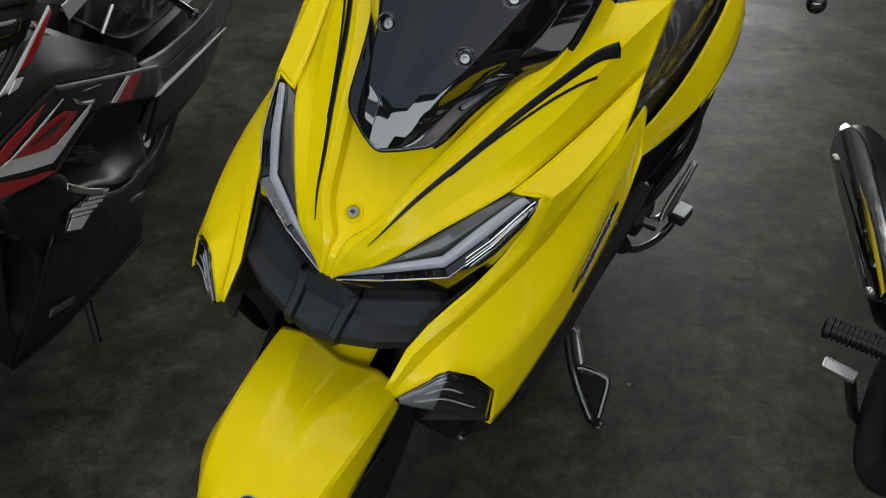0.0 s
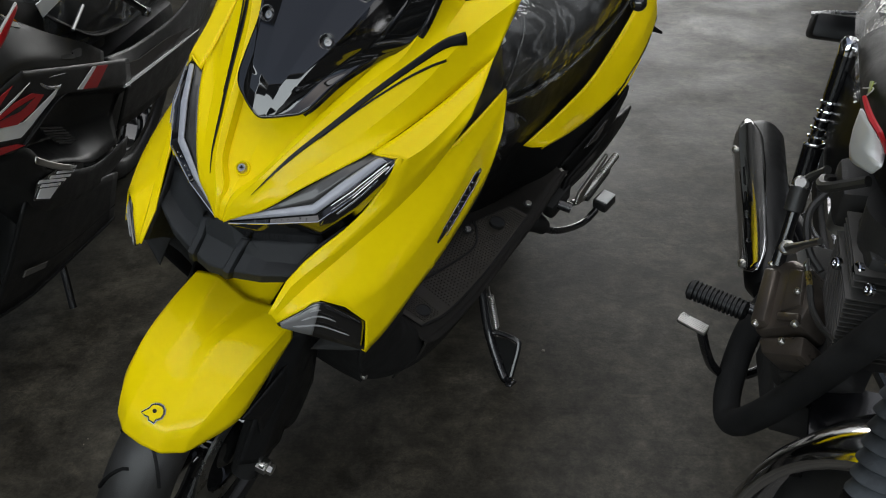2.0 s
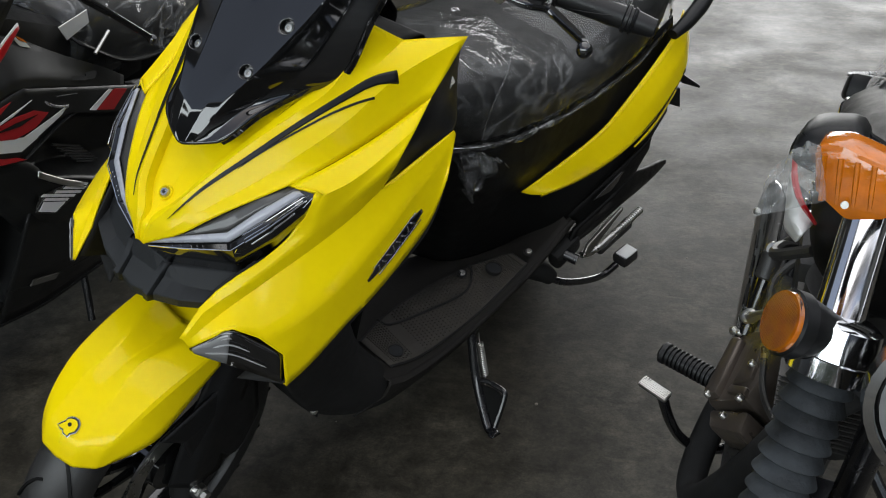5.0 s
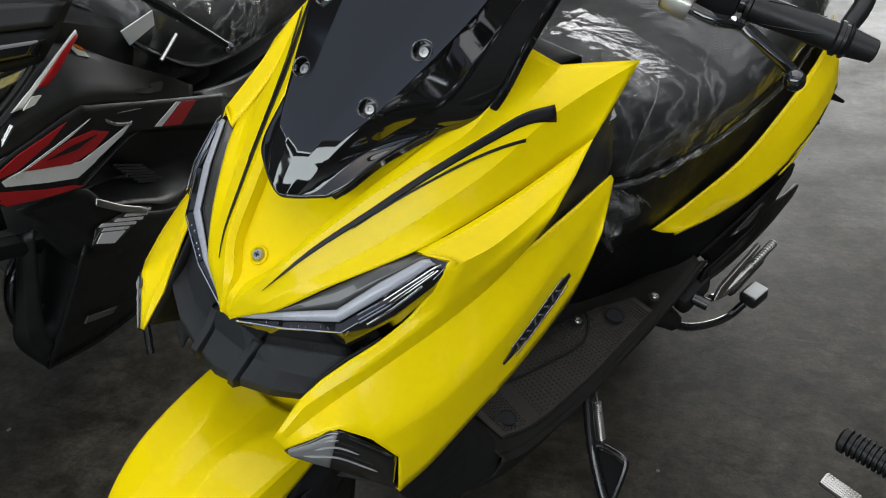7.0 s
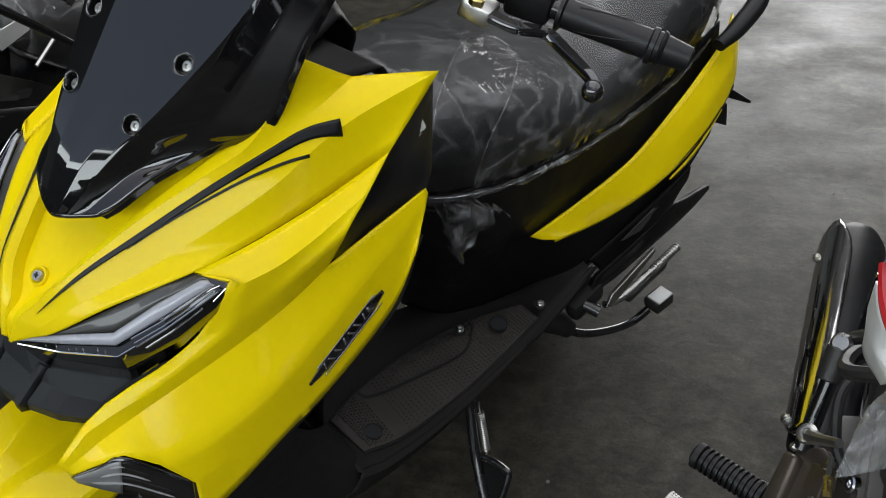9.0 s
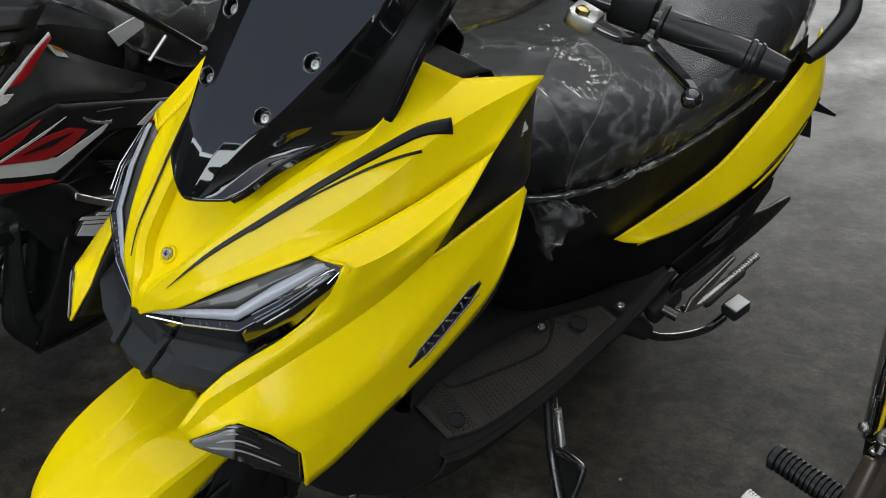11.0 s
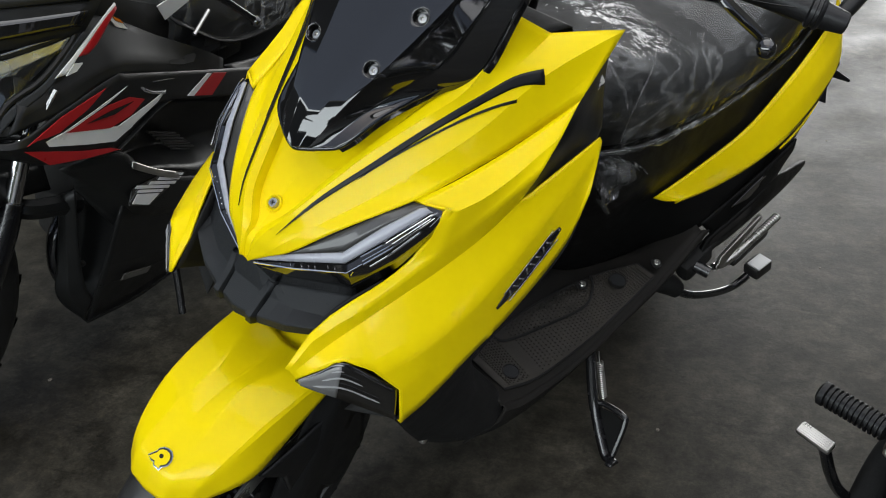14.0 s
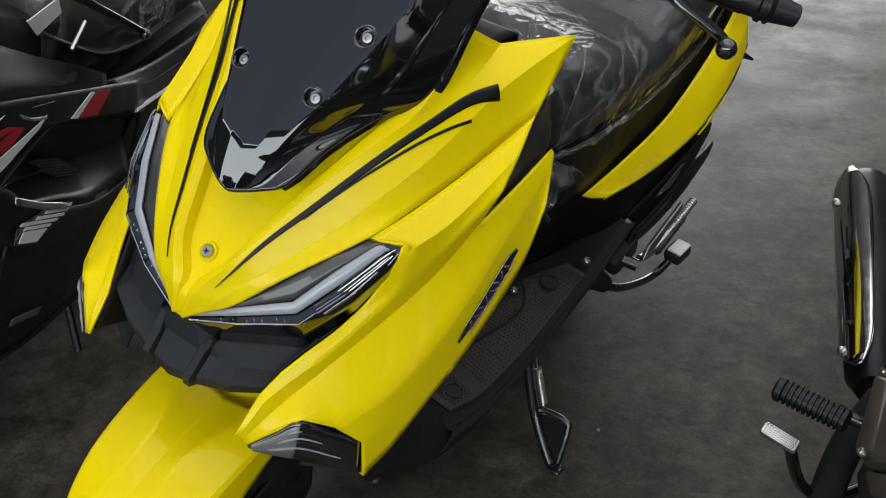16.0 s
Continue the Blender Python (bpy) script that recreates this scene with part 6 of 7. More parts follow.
# striped plate
plate = part("striped_plate", slab([(0.222, 0.128, 0.512), (0.223, 0.136, 0.547), (0.227, 0.225, 0.540), (0.230, 0.287, 0.518), (0.230, 0.283, 0.506), (0.227, 0.215, 0.491), (0.225, 0.186, 0.484)], 0.003, 0.001), GLOSS_BLACK, bike, "black plate with white stripes")
part("white_field", slab([(0.2255, 0.132, 0.515), (0.2260, 0.146, 0.530), (0.2290, 0.214, 0.500), (0.2280, 0.182, 0.490)], 0.0012, 0), WHITE, plate, smooth=False)
for _y0, _z0, _y1, _z1 in ((0.145, 0.533, 0.220, 0.500), (0.138, 0.545, 0.241, 0.4995), (0.179, 0.535, 0.261, 0.4995), (0.205, 0.533, 0.274, 0.503), (0.224, 0.533, 0.283, 0.508)):
    part("white_stripe", slab([(0.2193 + 0.045 * _y0, _y0, _z0), (0.2196 + 0.045 * _y0, _y0 + 0.007, _z0 + 0.0033), (0.2196 + 0.045 * _y1, _y1 + 0.005, _z1 + 0.0038), (0.2193 + 0.045 * _y1, _y1, _z1)], 0.0012, 0), WHITE, plate, smooth=False)

# nose with headlamp
nose = part("nose_cowl", loft([[(-0.185, 0.12, 0.945), (-0.10, 0.02, 0.985), (0, -0.01, 1.0), (0.10, 0.02, 0.985), (0.185, 0.12, 0.945)], [(-0.200, 0.055, 0.900), (-0.11, -0.08, 0.915), (0, -0.13, 0.925), (0.11, -0.08, 0.915), (0.200, 0.055, 0.900)], [(-0.200, 0.025, 0.872), (-0.13, -0.11, 0.858), (0, -0.18, 0.855), (0.13, -0.11, 0.858), (0.200, 0.025, 0.872)]], 26, 0.004), BIKE_BLACK, bike, "satin black nose cowl", thick=0.003)
for _s in (1, -1):
    part("crease", tube(sided([(0.05, -0.085, 0.935), (0.12, -0.03, 0.935), (0.19, 0.05, 0.915)], _s), 0.004, 6), BIKE_BLACK, nose)


for _s in (1, -1):
    for _rails in (([(0.02, -0.115, 0.935), (0.10, -0.055, 0.940), (0.19, 0.10, 0.935)], [(0.02, -0.160, 0.905), (0.11, -0.090, 0.906), (0.198, 0.062, 0.912)]), ([(0.03, -0.170, 0.893), (0.12, -0.098, 0.892), (0.200, 0.046, 0.898)], [(0.03, -0.190, 0.868), (0.125, -0.118, 0.868), (0.202, 0.026, 0.880)])):
        part("nose_blade", loft([sided([(x, y - 0.010, z + 0.006) for x, y, z in q], _s) for q in _rails], 16, 0.002), GLOSS_BLACK if _rails[0][0][0] > 0.025 else BIKE_BLACK, nose, "overlapping black blade", thick=0.006)


def inset(rail, d):
    return [(x, y + d, z - 0.3 * d) for x, y, z in rail]


BOWL = material("silvered_plastic", (0.62, 0.63, 0.63), 0.24, metal=0.75, var=0.25, bump=0.5, bump_scale=90, stain=30)


def bike_lamp(s):
    g = [sided([(0.010, -0.176, 0.838), (0.080, -0.150, 0.838), (0.130, -0.098, 0.842), (0.166, -0.032, 0.857), (0.191, 0.016, 0.870)], s), sided([(0.010, -0.190, 0.800), (0.080, -0.165, 0.797), (0.138, -0.112, 0.800), (0.169, -0.058, 0.826), (0.188, -0.006, 0.848)], s), sided([(0.010, -0.182, 0.735), (0.080, -0.168, 0.728), (0.149, -0.143, 0.736), (0.162, -0.096, 0.782), (0.180, -0.042, 0.812)], s)]
    ob = part("headlamp", loft([inset(r, 0.026) for r in g], 20, 0.003), GLOSS_BLACK, bike, "headlamp with bright reflector and clear lens", thick=0.003)
    part("reflector_band", loft([inset(blend_rail(g[0], g[1], f), 0.010 + 0.006 * f) for f in (0.06, 0.30, 0.55)], 20, 0.001), BOWL, ob, "pale silvered upper band", thick=0.002)
    bowl = bmesh.new()
    lines = [spline(r, 33) for r in g]
    rows = []
    for f in np.linspace(0, 1, 13):
        row = []
        for k in range(2, 31):
            p = lines[1][k] * (1 - f) + lines[2][k] * f + (lines[0][k] - lines[1][k]) * 0.3 * (1 - f)
            deep = 0.014 + 0.016 * math.sin(math.pi * f) + 0.006 * noise.noise(Vector((k * 0.6, f * 5, 3)))
            row.append(p + V(-0.5 * s, 0.8, -0.1) * deep)
        rows.append(row)
    grid_mesh(bowl, rows)
    part("reflector_bowl", bowl, BOWL, ob, "silvered faceted reflector", thick=0.002, sharp=12)
    cv = part("cover", loft(g, 20, 0.002), LENS_FILM, ob, "clear lens")
    cv.visible_shadow = False
    part("bezel", tube(g[0][1:] + g[2][::-1][:-1], 0.005, 8, 60), BIKE_BLACK, ob, "black bezel")
    part("lens_edge", tube([V(*q) + V(0.001 * s, -0.003, 0.004) for q in g[0][1:]], 0.0015, 6, 30), SILVER, ob, "thin bright lens edge")
    part("lamp_frame", loft([sided([(0.152, -0.145, 0.728), (0.166, -0.098, 0.776), (0.184, -0.042, 0.808), (0.198, 0.024, 0.874)], s), sided([(0.160, -0.146, 0.716), (0.174, -0.098, 0.764), (0.191, -0.036, 0.802), (0.201, 0.030, 0.870)], s)], 16, 0.002), GREY_PLASTIC, ob, "dark grey frame beside the lens", thick=0.006)
    strip = [sided([(0.192, -0.032, 0.812), (0.198, -0.002, 0.838), (0.202, 0.030, 0.862), (0.205, 0.060, 0.885), (0.203, 0.094, 0.902)], s), sided([(0.198, -0.014, 0.815), (0.202, 0.009, 0.838), (0.204, 0.037, 0.861), (0.206, 0.063, 0.883), (0.204, 0.095, 0.898)], s)]
    part("white_strip", loft(strip, 14, 0.001), WHITE, ob, "white strip decal", thick=0.003)
    part("white_strip", slab(sided([(0.199, -0.016, 0.813), (0.202, 0.004, 0.815), (0.2035, 0.017, 0.826), (0.201, 0.000, 0.829)], s), 0.002 * s, 0), WHITE, ob, "white tip of the decal", smooth=False)
    red = [strip[1][1:], sided([(0.2035, 0.030, 0.836), (0.2065, 0.050, 0.851), (0.2075, 0.072, 0.874), (0.205, 0.096, 0.892)], s)]
    part("red_strip", loft(red, 14, 0.001), RED, ob, "red strip decal", thick=0.003)
    part("side_marker", tube(sided([(0.191, -0.058, 0.762), (0.195, -0.034, 0.795)], s), 0.0045, 6, 3, smooth=False), STEEL, ob)
    part("chin", loft([g[2], sided([(0.010, -0.170, 0.735), (0.07, -0.150, 0.730), (0.118, -0.115, 0.738), (0.182, -0.060, 0.765)], s), sided([(0.010, -0.120, 0.68), (0.07, -0.110, 0.68), (0.118, -0.085, 0.69), (0.185, -0.090, 0.73)], s)], 16, 0.003), GLOSS_BLACK, ob, thick=0.003)
    return ob


both(bike_lamp)
part("orange_label", slab([(0.154, 0.143, 0.852), (0.164, 0.166, 0.838), (0.174, 0.174, 0.824), (0.168, 0.152, 0.832)], 0.002, 0), LABEL, bike, "small paper label with an orange bar", smooth=False)
part("orange_bar", slab([(0.160, 0.150, 0.8495), (0.166, 0.163, 0.842), (0.171, 0.167, 0.835), (0.165, 0.154, 0.842)], 0.002, 0), AMBER, bike, "orange bar of the label", smooth=False)


def bike_fork(s):
    f = part("fork_leg", tube([(0.078 * s, 0.045, 0.66), (0.080 * s, -0.005, 0.52), (0.080 * s, -0.030, 0.46)], 0.0155, 14, 12), CHROME, bike, "chrome fork tube")
    part("slider", tube([(0.080 * s, -0.004, 0.528), (0.080 * s, -0.028, 0.47), (0.080 * s, -0.085, 0.36), (0.078 * s, -0.150, 0.27)], [0.020, 0.024, 0.022, 0.024], 14, 14), BLACK_STEEL, f, "black fork slider")


both(bike_fork)
wheel("front_wheel", (-0.015, -0.185, 0.280), 0.280, 0.08, bike, "black spoked front wheel", spokes=6)
part("front_mudguard", loft([[(0.075, 0.10, 0.50), (0.082, 0.00, 0.53), (0.085, -0.10, 0.53), (0.082, -0.22, 0.49), (0.05, -0.33, 0.42)], [(0.05, 0.11, 0.54), (0.055, 0.00, 0.575), (0.055, -0.10, 0.585), (0.05, -0.22, 0.545), (0.03, -0.34, 0.45)], [(-0.05, 0.11, 0.54), (-0.055, 0.00, 0.575), (-0.055, -0.10, 0.585), (-0.05, -0.22, 0.545), (-0.03, -0.34, 0.45)], [(-0.075, 0.10, 0.50), (-0.082, 0.00, 0.53), (-0.085, -0.10, 0.53), (-0.082, -0.22, 0.49), (-0.05, -0.33, 0.42)]], 24, 0.005), BIKE_BLACK, bike, "satin black front mudguard", thick=0.003)
part("fork_guard", loft([[(0.075, 0.015, 0.50), (0.080, -0.085, 0.42), (0.080, -0.17, 0.33)], [(0.085, -0.005, 0.46), (0.090, -0.105, 0.36), (0.085, -0.19, 0.27)], [(0.075, -0.035, 0.40), (0.080, -0.110, 0.32), (0.075, -0.18, 0.24)]], 14, 0.004), BIKE_BLACK, bike, "black fork guard", thick=0.004)
part("fork_bridge", tube([(-0.08, -0.005, 0.500), (0.02, 0.010, 0.500), (0.080, 0.030, 0.495), (0.100, 0.080, 0.485), (0.110, 0.130, 0.470)], 0.019, 8, 20), BIKE_BLACK, bike, "black bridge behind the fork")

# engine guard under the leg shield
def belly():
    g = part("engine_guard", loft([[(0.097, 0.100, 0.500), (0.100, 0.090, 0.368), (0.105, 0.080, 0.281), (0.137, 0.125, 0.203)], [(0.112, 0.094, 0.510), (0.120, 0.088, 0.374), (0.128, 0.086, 0.290), (0.142, 0.118, 0.235)], [(0.126, 0.104, 0.520), (0.138, 0.102, 0.385), (0.146, 0.108, 0.310), (0.150, 0.124, 0.268)]], 20, 0.002), BIKE_BLACK, bike, "black plastic engine guard, open at the front", thick=0.006, sharp=15)
    upper = [(0.200, 0.135, 0.500), (0.205, 0.200, 0.480), (0.213, 0.320, 0.440), (0.215, 0.550, 0.360)]
    middle = [(0.176, 0.125, 0.360), (0.188, 0.220, 0.330), (0.202, 0.340, 0.310), (0.212, 0.550, 0.290)]
    lowest = [(0.137, 0.125, 0.203), (0.160, 0.250, 0.195), (0.185, 0.380, 0.215), (0.212, 0.550, 0.235)]
    part("guard_wing", loft([upper, middle, lowest], 22, 0.002, crease=True), BIKE_BLACK, g, "black guard wing with a slot", thick=0.006, sharp=0)
    part("wing_rib", tube(blend_rail(middle, lowest, 0.35), 0.004, 6, 16), BIKE_BLACK, g)
    part("wing_rib", tube([(x + 0.002, y, z) for x, y, z in lowest], 0.005, 6, 16), BIKE_BLACK, g)
    part("guard_slot", slab([(0.186, 0.175, 0.312), (0.197, 0.250, 0.292), (0.195, 0.240, 0.280), (0.184, 0.168, 0.298)], 0.003, 0.001), CONCRETE_GREY, g, "slot through which the floor shows", smooth=False)
    part("guard_back", loft([[(0.05, 0.22, 0.52), (0.05, 0.20, 0.36), (0.06, 0.18, 0.26), (0.137, 0.135, 0.210)], [(0.16, 0.22, 0.50), (0.165, 0.20, 0.36), (0.16, 0.18, 0.27), (0.142, 0.135, 0.212)]], 12, 0.004), BIKE_BLACK, g, thick=0.004)
    for p in ((0.118, 0.11, 0.375), (0.122, 0.13, 0.335), (0.135, 0.10, 0.300), (0.185, 0.150, 0.420)):
        bolt(g, p, (0.2, -1, 0.2), 0.006, CAST)
    part("radiator", block((0.045, 0.20, 0.50), (0.16, 0.03, 0.14), (-14, 0, 8), 0.004), CAST, bike, "dark ribbed radiator")
    part("engine", block((0.0, 0.44, 0.36), (0.24, 0.34, 0.26), (8, 0, 0), 0.03), CAST, bike, "dark engine block")
    part("header_pipe", tube([(0.05, 0.19, 0.42), (0.06, 0.13, 0.36), (0.07, 0.15, 0.26), (0.08, 0.30, 0.20)], 0.016, 10), BLACK_STEEL, bike)


CONCRETE_GREY = material("floor_seen_through", (0.085, 0.08, 0.07), 0.5, var=0.1)
belly()
part("main_body", loft([[(0.13, 0.40, 0.75), (0.15, 0.60, 0.66), (0.16, 0.90, 0.66), (0.15, 1.30, 0.72)], [(0.0, 0.40, 0.80), (0.0, 0.60, 0.70), (0.0, 0.90, 0.68), (0.0, 1.30, 0.74)], [(-0.13, 0.40, 0.75), (-0.15, 0.60, 0.66), (-0.16, 0.90, 0.66), (-0.15, 1.30, 0.72)]], 22, 0.004), BIKE_BLACK, bike, thick=0.004)
part("frame_cover", block((0, 0.32, 0.70), (0.20, 0.34, 0.22), (-20, 0, 0), 0.04), BIKE_BLACK, bike, "black frame cover")
wheel("rear_wheel", (0, 1.15, 0.285), 0.285, 0.09, bike, "black spoked rear wheel", spokes=6)
part("rear_body", block((0, 0.85, 0.45), (0.26, 0.60, 0.26), (0, 0, 0), 0.04), BIKE_BLACK, bike, "black rear body")
part("side_stand", tube([(0.10, 0.45, 0.26), (0.15, 0.43, 0.14), (0.185, 0.41, 0.055)], 0.009, 8, 12), BLACK_STEEL, bike, "black side stand")

# handlebar
for _s in (1, -1):
    _g = part("grip", lathe([(0, 0.019), (0.006, 0.019), (0.008, 0.016), (0.115, 0.016), (0.117, 0.019), (0.124, 0.019), (0.126, 0.012)], (0.215 * _s, 0.235, 0.985), (0.345 * _s, 0.300, 0.945), 18), RUBBER, bike, "black rubber grip")
    part("bar", tube([(0.02 * _s, 0.18, 0.99), (0.12 * _s, 0.20, 0.995), (0.215 * _s, 0.235, 0.985)], 0.011, 10, 12), BLACK_STEEL, bike)
    _l = part("brake_lever", tube([(0.190 * _s, 0.150, 0.985), (0.235 * _s, 0.135, 0.978), (0.275 * _s, 0.170, 0.950), (0.315 * _s, 0.235, 0.905), (0.345 * _s, 0.285, 0.868)], [0.008, 0.008, 0.0075, 0.0065, 0.006], 10, 24), GLOSS_BLACK, bike, "gloss black lever")
    part("lever_ball", lathe([(-0.009, 0.003), (-0.006, 0.008), (0, 0.0105), (0.006, 0.008), (0.009, 0.003)], (0.347 * _s, 0.290, 0.864), (0.36 * _s, 0.31, 0.84), 14), GLOSS_BLACK, _l)
part("handlebar_cover", block((0, 0.17, 0.985), (0.34, 0.12, 0.09), (-18, 0, 0), 0.03), BIKE_BLACK, bike, "black handlebar cover")


def bike_seat():
    def sections(grow):
        rows = []
        for y, w, top, base in ((0.40, 0.05, 0.780, 0.700), (0.43, 0.095, 0.815, 0.680), (0.52, 0.125, 0.820, 0.668), (0.70, 0.14, 0.795, 0.655), (0.90, 0.145, 0.800, 0.655), (1.10, 0.135, 0.835, 0.680), (1.25, 0.09, 0.835, 0.720)):
            rows.append([((w + grow) * math.copysign(abs(math.sin(a * math.pi / 2)) ** 0.75, a), y + (grow if y > 0.9 else -grow), base - grow + (top + 2 * grow - base) * max(0.0, math.cos(a * math.pi / 2)) ** 0.42) for a in np.linspace(-1, 1, 19)])
        return rows

    ob = tagged(part("seat_pad", grid_to(sections(0), 34), SEAT_VINYL, None, thick=0.004), "dark vinyl seat of the step-through motorcycle", "seat")
    ob.matrix_world = BIKE
    rows = sections(0.008)
    n = 170
    cols = [spline([r[j] for r in rows], n) for j in range(19)]
    grid = []
    for i in range(n):
        sec = spline([c[i] for c in cols], 120)
        c = V(0, sec[60][1], 0.68)
        grid.append([q + (q - c) / np.linalg.norm(q - c) * (crumple(q, 7.0) + 0.004) for q in sec])
    bm = bmesh.new()
    grid_mesh(bm, grid)
    film = tagged(part("plastic_film", bm, BAG_FILM, None, sharp=180), "crumpled clear plastic film over the motorcycle seat", "plastic film")
    film.matrix_world = BIKE


bike_seat()
for _y, _z, _l in ((0.52, 0.700, 0.12), (0.62, 0.66, 0.10)):
    part("seat_mount", block((0.10, _y, _z - 0.03), (0.05, _l, 0.05), (0, 0, 0), 0.006), MATT_BLACK, bike)
part("white_tag", slab([(0.12, 0.34, 0.80), (0.13, 0.42, 0.82), (0.13, 0.43, 0.79), (0.12, 0.37, 0.765)], 0.002, 0), WHITE, bike, "white card", smooth=False)
part("silver_rod", tube([(0.165, 0.40, 0.742), (0.160, 0.455, 0.775)], 0.004, 6, 3, smooth=False), STEEL, bike, "short bright rod")


# ---- the standard motorcycle beside it ----
MOTO_AT = V(0.80, 1.0, 0)
moto = thing("motorcycle", Matrix.Translation(Vector(MOTO_AT)), "black motorcycle with chrome silencer, bronze engine and foam covered crash bar", "motorcycle")


def at(*p):
    return tuple(V(*p) - MOTO_AT)


def ats(pts):
    return [at(*p) for p in pts]


def silencer():
    a, b = V(*at(0.705, 1.205, 0.285)), V(*at(0.800, 1.775, 0.345))
    d = (b - a) / np.linalg.norm(b - a)
    length = float(np.linalg.norm(b - a))
    ob = part("silencer", lathe([(0, 0.030), (0.03, 0.044), (length * 0.5, 0.052), (length - 0.03, 0.054), (length, 0.045), (length, 0.02)], a, b, 28), SATIN_BLACK, moto, "black silencer with a chrome heat shield")
    up = V(-0.62, -0.10, 0.78)
    up -= d * np.dot(up, d)
    up /= np.linalg.norm(up)
    side = np.cross(d, up)
    rows = []
    for t, w in zip(np.linspace(0.0, 1.0, 26), [0.15, 0.5, 0.75, 0.9, 1, 1, 1.02, 1.05, 1.08, 1.1, 1.12, 1.14, 1.16, 1.18, 1.2, 1.2, 1.2, 1.2, 1.2, 1.2, 1.18, 1.12, 1.0, 0.8, 0.5, 0.15]):
        c = a + d * (0.01 + t * (length - 0.02))
        rr = 0.050 + 0.010 * t
        rows.append([c + rr * (math.cos(q * w) * up + math.sin(q * w) * side) for q in np.linspace(-1.05, 0.50, 13)])
    bm = bmesh.new()
    grid_mesh(bm, rows)
    shield = part("heat_shield", bm, CHROME, ob, "polished chrome heat shield", thick=0.003)
    for t in (0.10, 0.83):
        p = a + d * (length * t) + (up * 0.80 + side * -0.55) * (0.054 + 0.01 * t)
        part("clamp", lathe([(-0.002, 0.008), (0.003, 0.008), (0.004, 0.005), (0.007, 0.005), (0.008, 0.003)], p, p + up, 16), STEEL, shield, "chrome clamp screw")
    for k in range(3):
        p = a + d * length * (0.25 + 0.17 * k) + (up * 0.93 + side * -0.2) * 0.058
        part("slot", tube([p - d * 0.035, p + d * 0.035], 0.004, 6, 3, smooth=False), GLOSS_BLACK, shield, "dark slot")
    part("header_pipe", tube(ats([(0.705, 1.22, 0.285), (0.70, 1.12, 0.26), (0.70, 0.95, 0.24), (0.72, 0.80, 0.26), (0.76, 0.72, 0.36)]), 0.019, 12, 30), BLACK_STEEL, ob, "black exhaust pipe")


silencer()


def peg_and_pedal():
    a, b = V(*at(0.536, 1.115, 0.348)), V(*at(0.628, 1.062, 0.336))
    d = b - a
    L = float(np.linalg.norm(d))
    d /= L
    prof = [(0, 0.012), (0.004, 0.0185), (0.012, 0.0185)]
    for k in range(12):
        h = 0.014 + k * (L - 0.018) / 12
        prof += [(h, 0.0145), (h + 0.0028, 0.0145), (h + 0.0032, 0.0180), (h + 0.0064, 0.0180)]
    part("foot_peg", lathe(prof + [(L, 0.012)], a, b, 22), GRIP, moto, "ribbed black rubber foot peg")
    part("peg_bar", tube(ats([(0.615, 1.085, 0.338), (0.67, 1.06, 0.33), (0.72, 1.06, 0.32)]), 0.010, 10, 10), BLACK_STEEL, moto)
    pad = part("pedal_pad", block(at(0.528, 1.010, 0.344), (0.052, 0.021, 0.010), (14, 14, -28), 0.004), STEEL, moto, "checkered bright brake pedal pad")
    m = pose(*at(0.528, 1.010, 0.344), 14, 14, -28)
    for i in range(12):
        for j in range(5):
            q = m @ Vector((-0.0218 + 0.00396 * i, -0.0073 + 0.00365 * j, 0.0056))
            part("stud", block(tuple(q), (0.0022, 0.0022, 0.0014), (14, 14, -28), 0), STEEL, pad, smooth=False)
    part("brake_pedal", tube(ats([(0.541, 1.000, 0.337), (0.556, 1.009, 0.290), (0.578, 1.033, 0.240), (0.611, 1.056, 0.205), (0.650, 1.070, 0.198), (0.700, 1.09, 0.21)]), 0.0085, 10, 30), BLACK_STEEL, moto, "black brake pedal arm")


peg_and_pedal()
part("crash_bar", tube(ats([(0.690, 1.130, 0.330), (0.640, 1.085, 0.270), (0.605, 1.015, 0.195), (0.605, 0.955, 0.185), (0.632, 0.875, 0.280), (0.665, 0.790, 0.415), (0.695, 0.700, 0.560), (0.730, 0.650, 0.640)]), 0.0235, 14, 60), FOAM, moto, "crash bar in dusty black foam")


FIN = material("worn_fin_metal", (0.075, 0.072, 0.068), 0.45, metal=0.5, var=0.25, bump=0.3, bump_scale=350, stain=9)


def plate(outline, depth, bevel=0.004):
    """A flat casting with the given outline, thickened along the depth."""
    bm = bmesh.new()
    front = [bm.verts.new(p) for p in outline]
    back = [bm.verts.new(V(*p) + V(*depth)) for p in outline]
    bm.faces.new(front)
    bm.faces.new(back[::-1])
    for i in range(len(front)):
        j = (i + 1) % len(front)
        bm.faces.new((front[j], front[i], back[i], back[j]))
    bmesh.ops.recalc_face_normals(bm, faces=bm.faces[:])
    bmesh.ops.bevel(bm, geom=bm.edges[:], offset=bevel, segments=2, affect="EDGES", profile=0.5)
    return bm


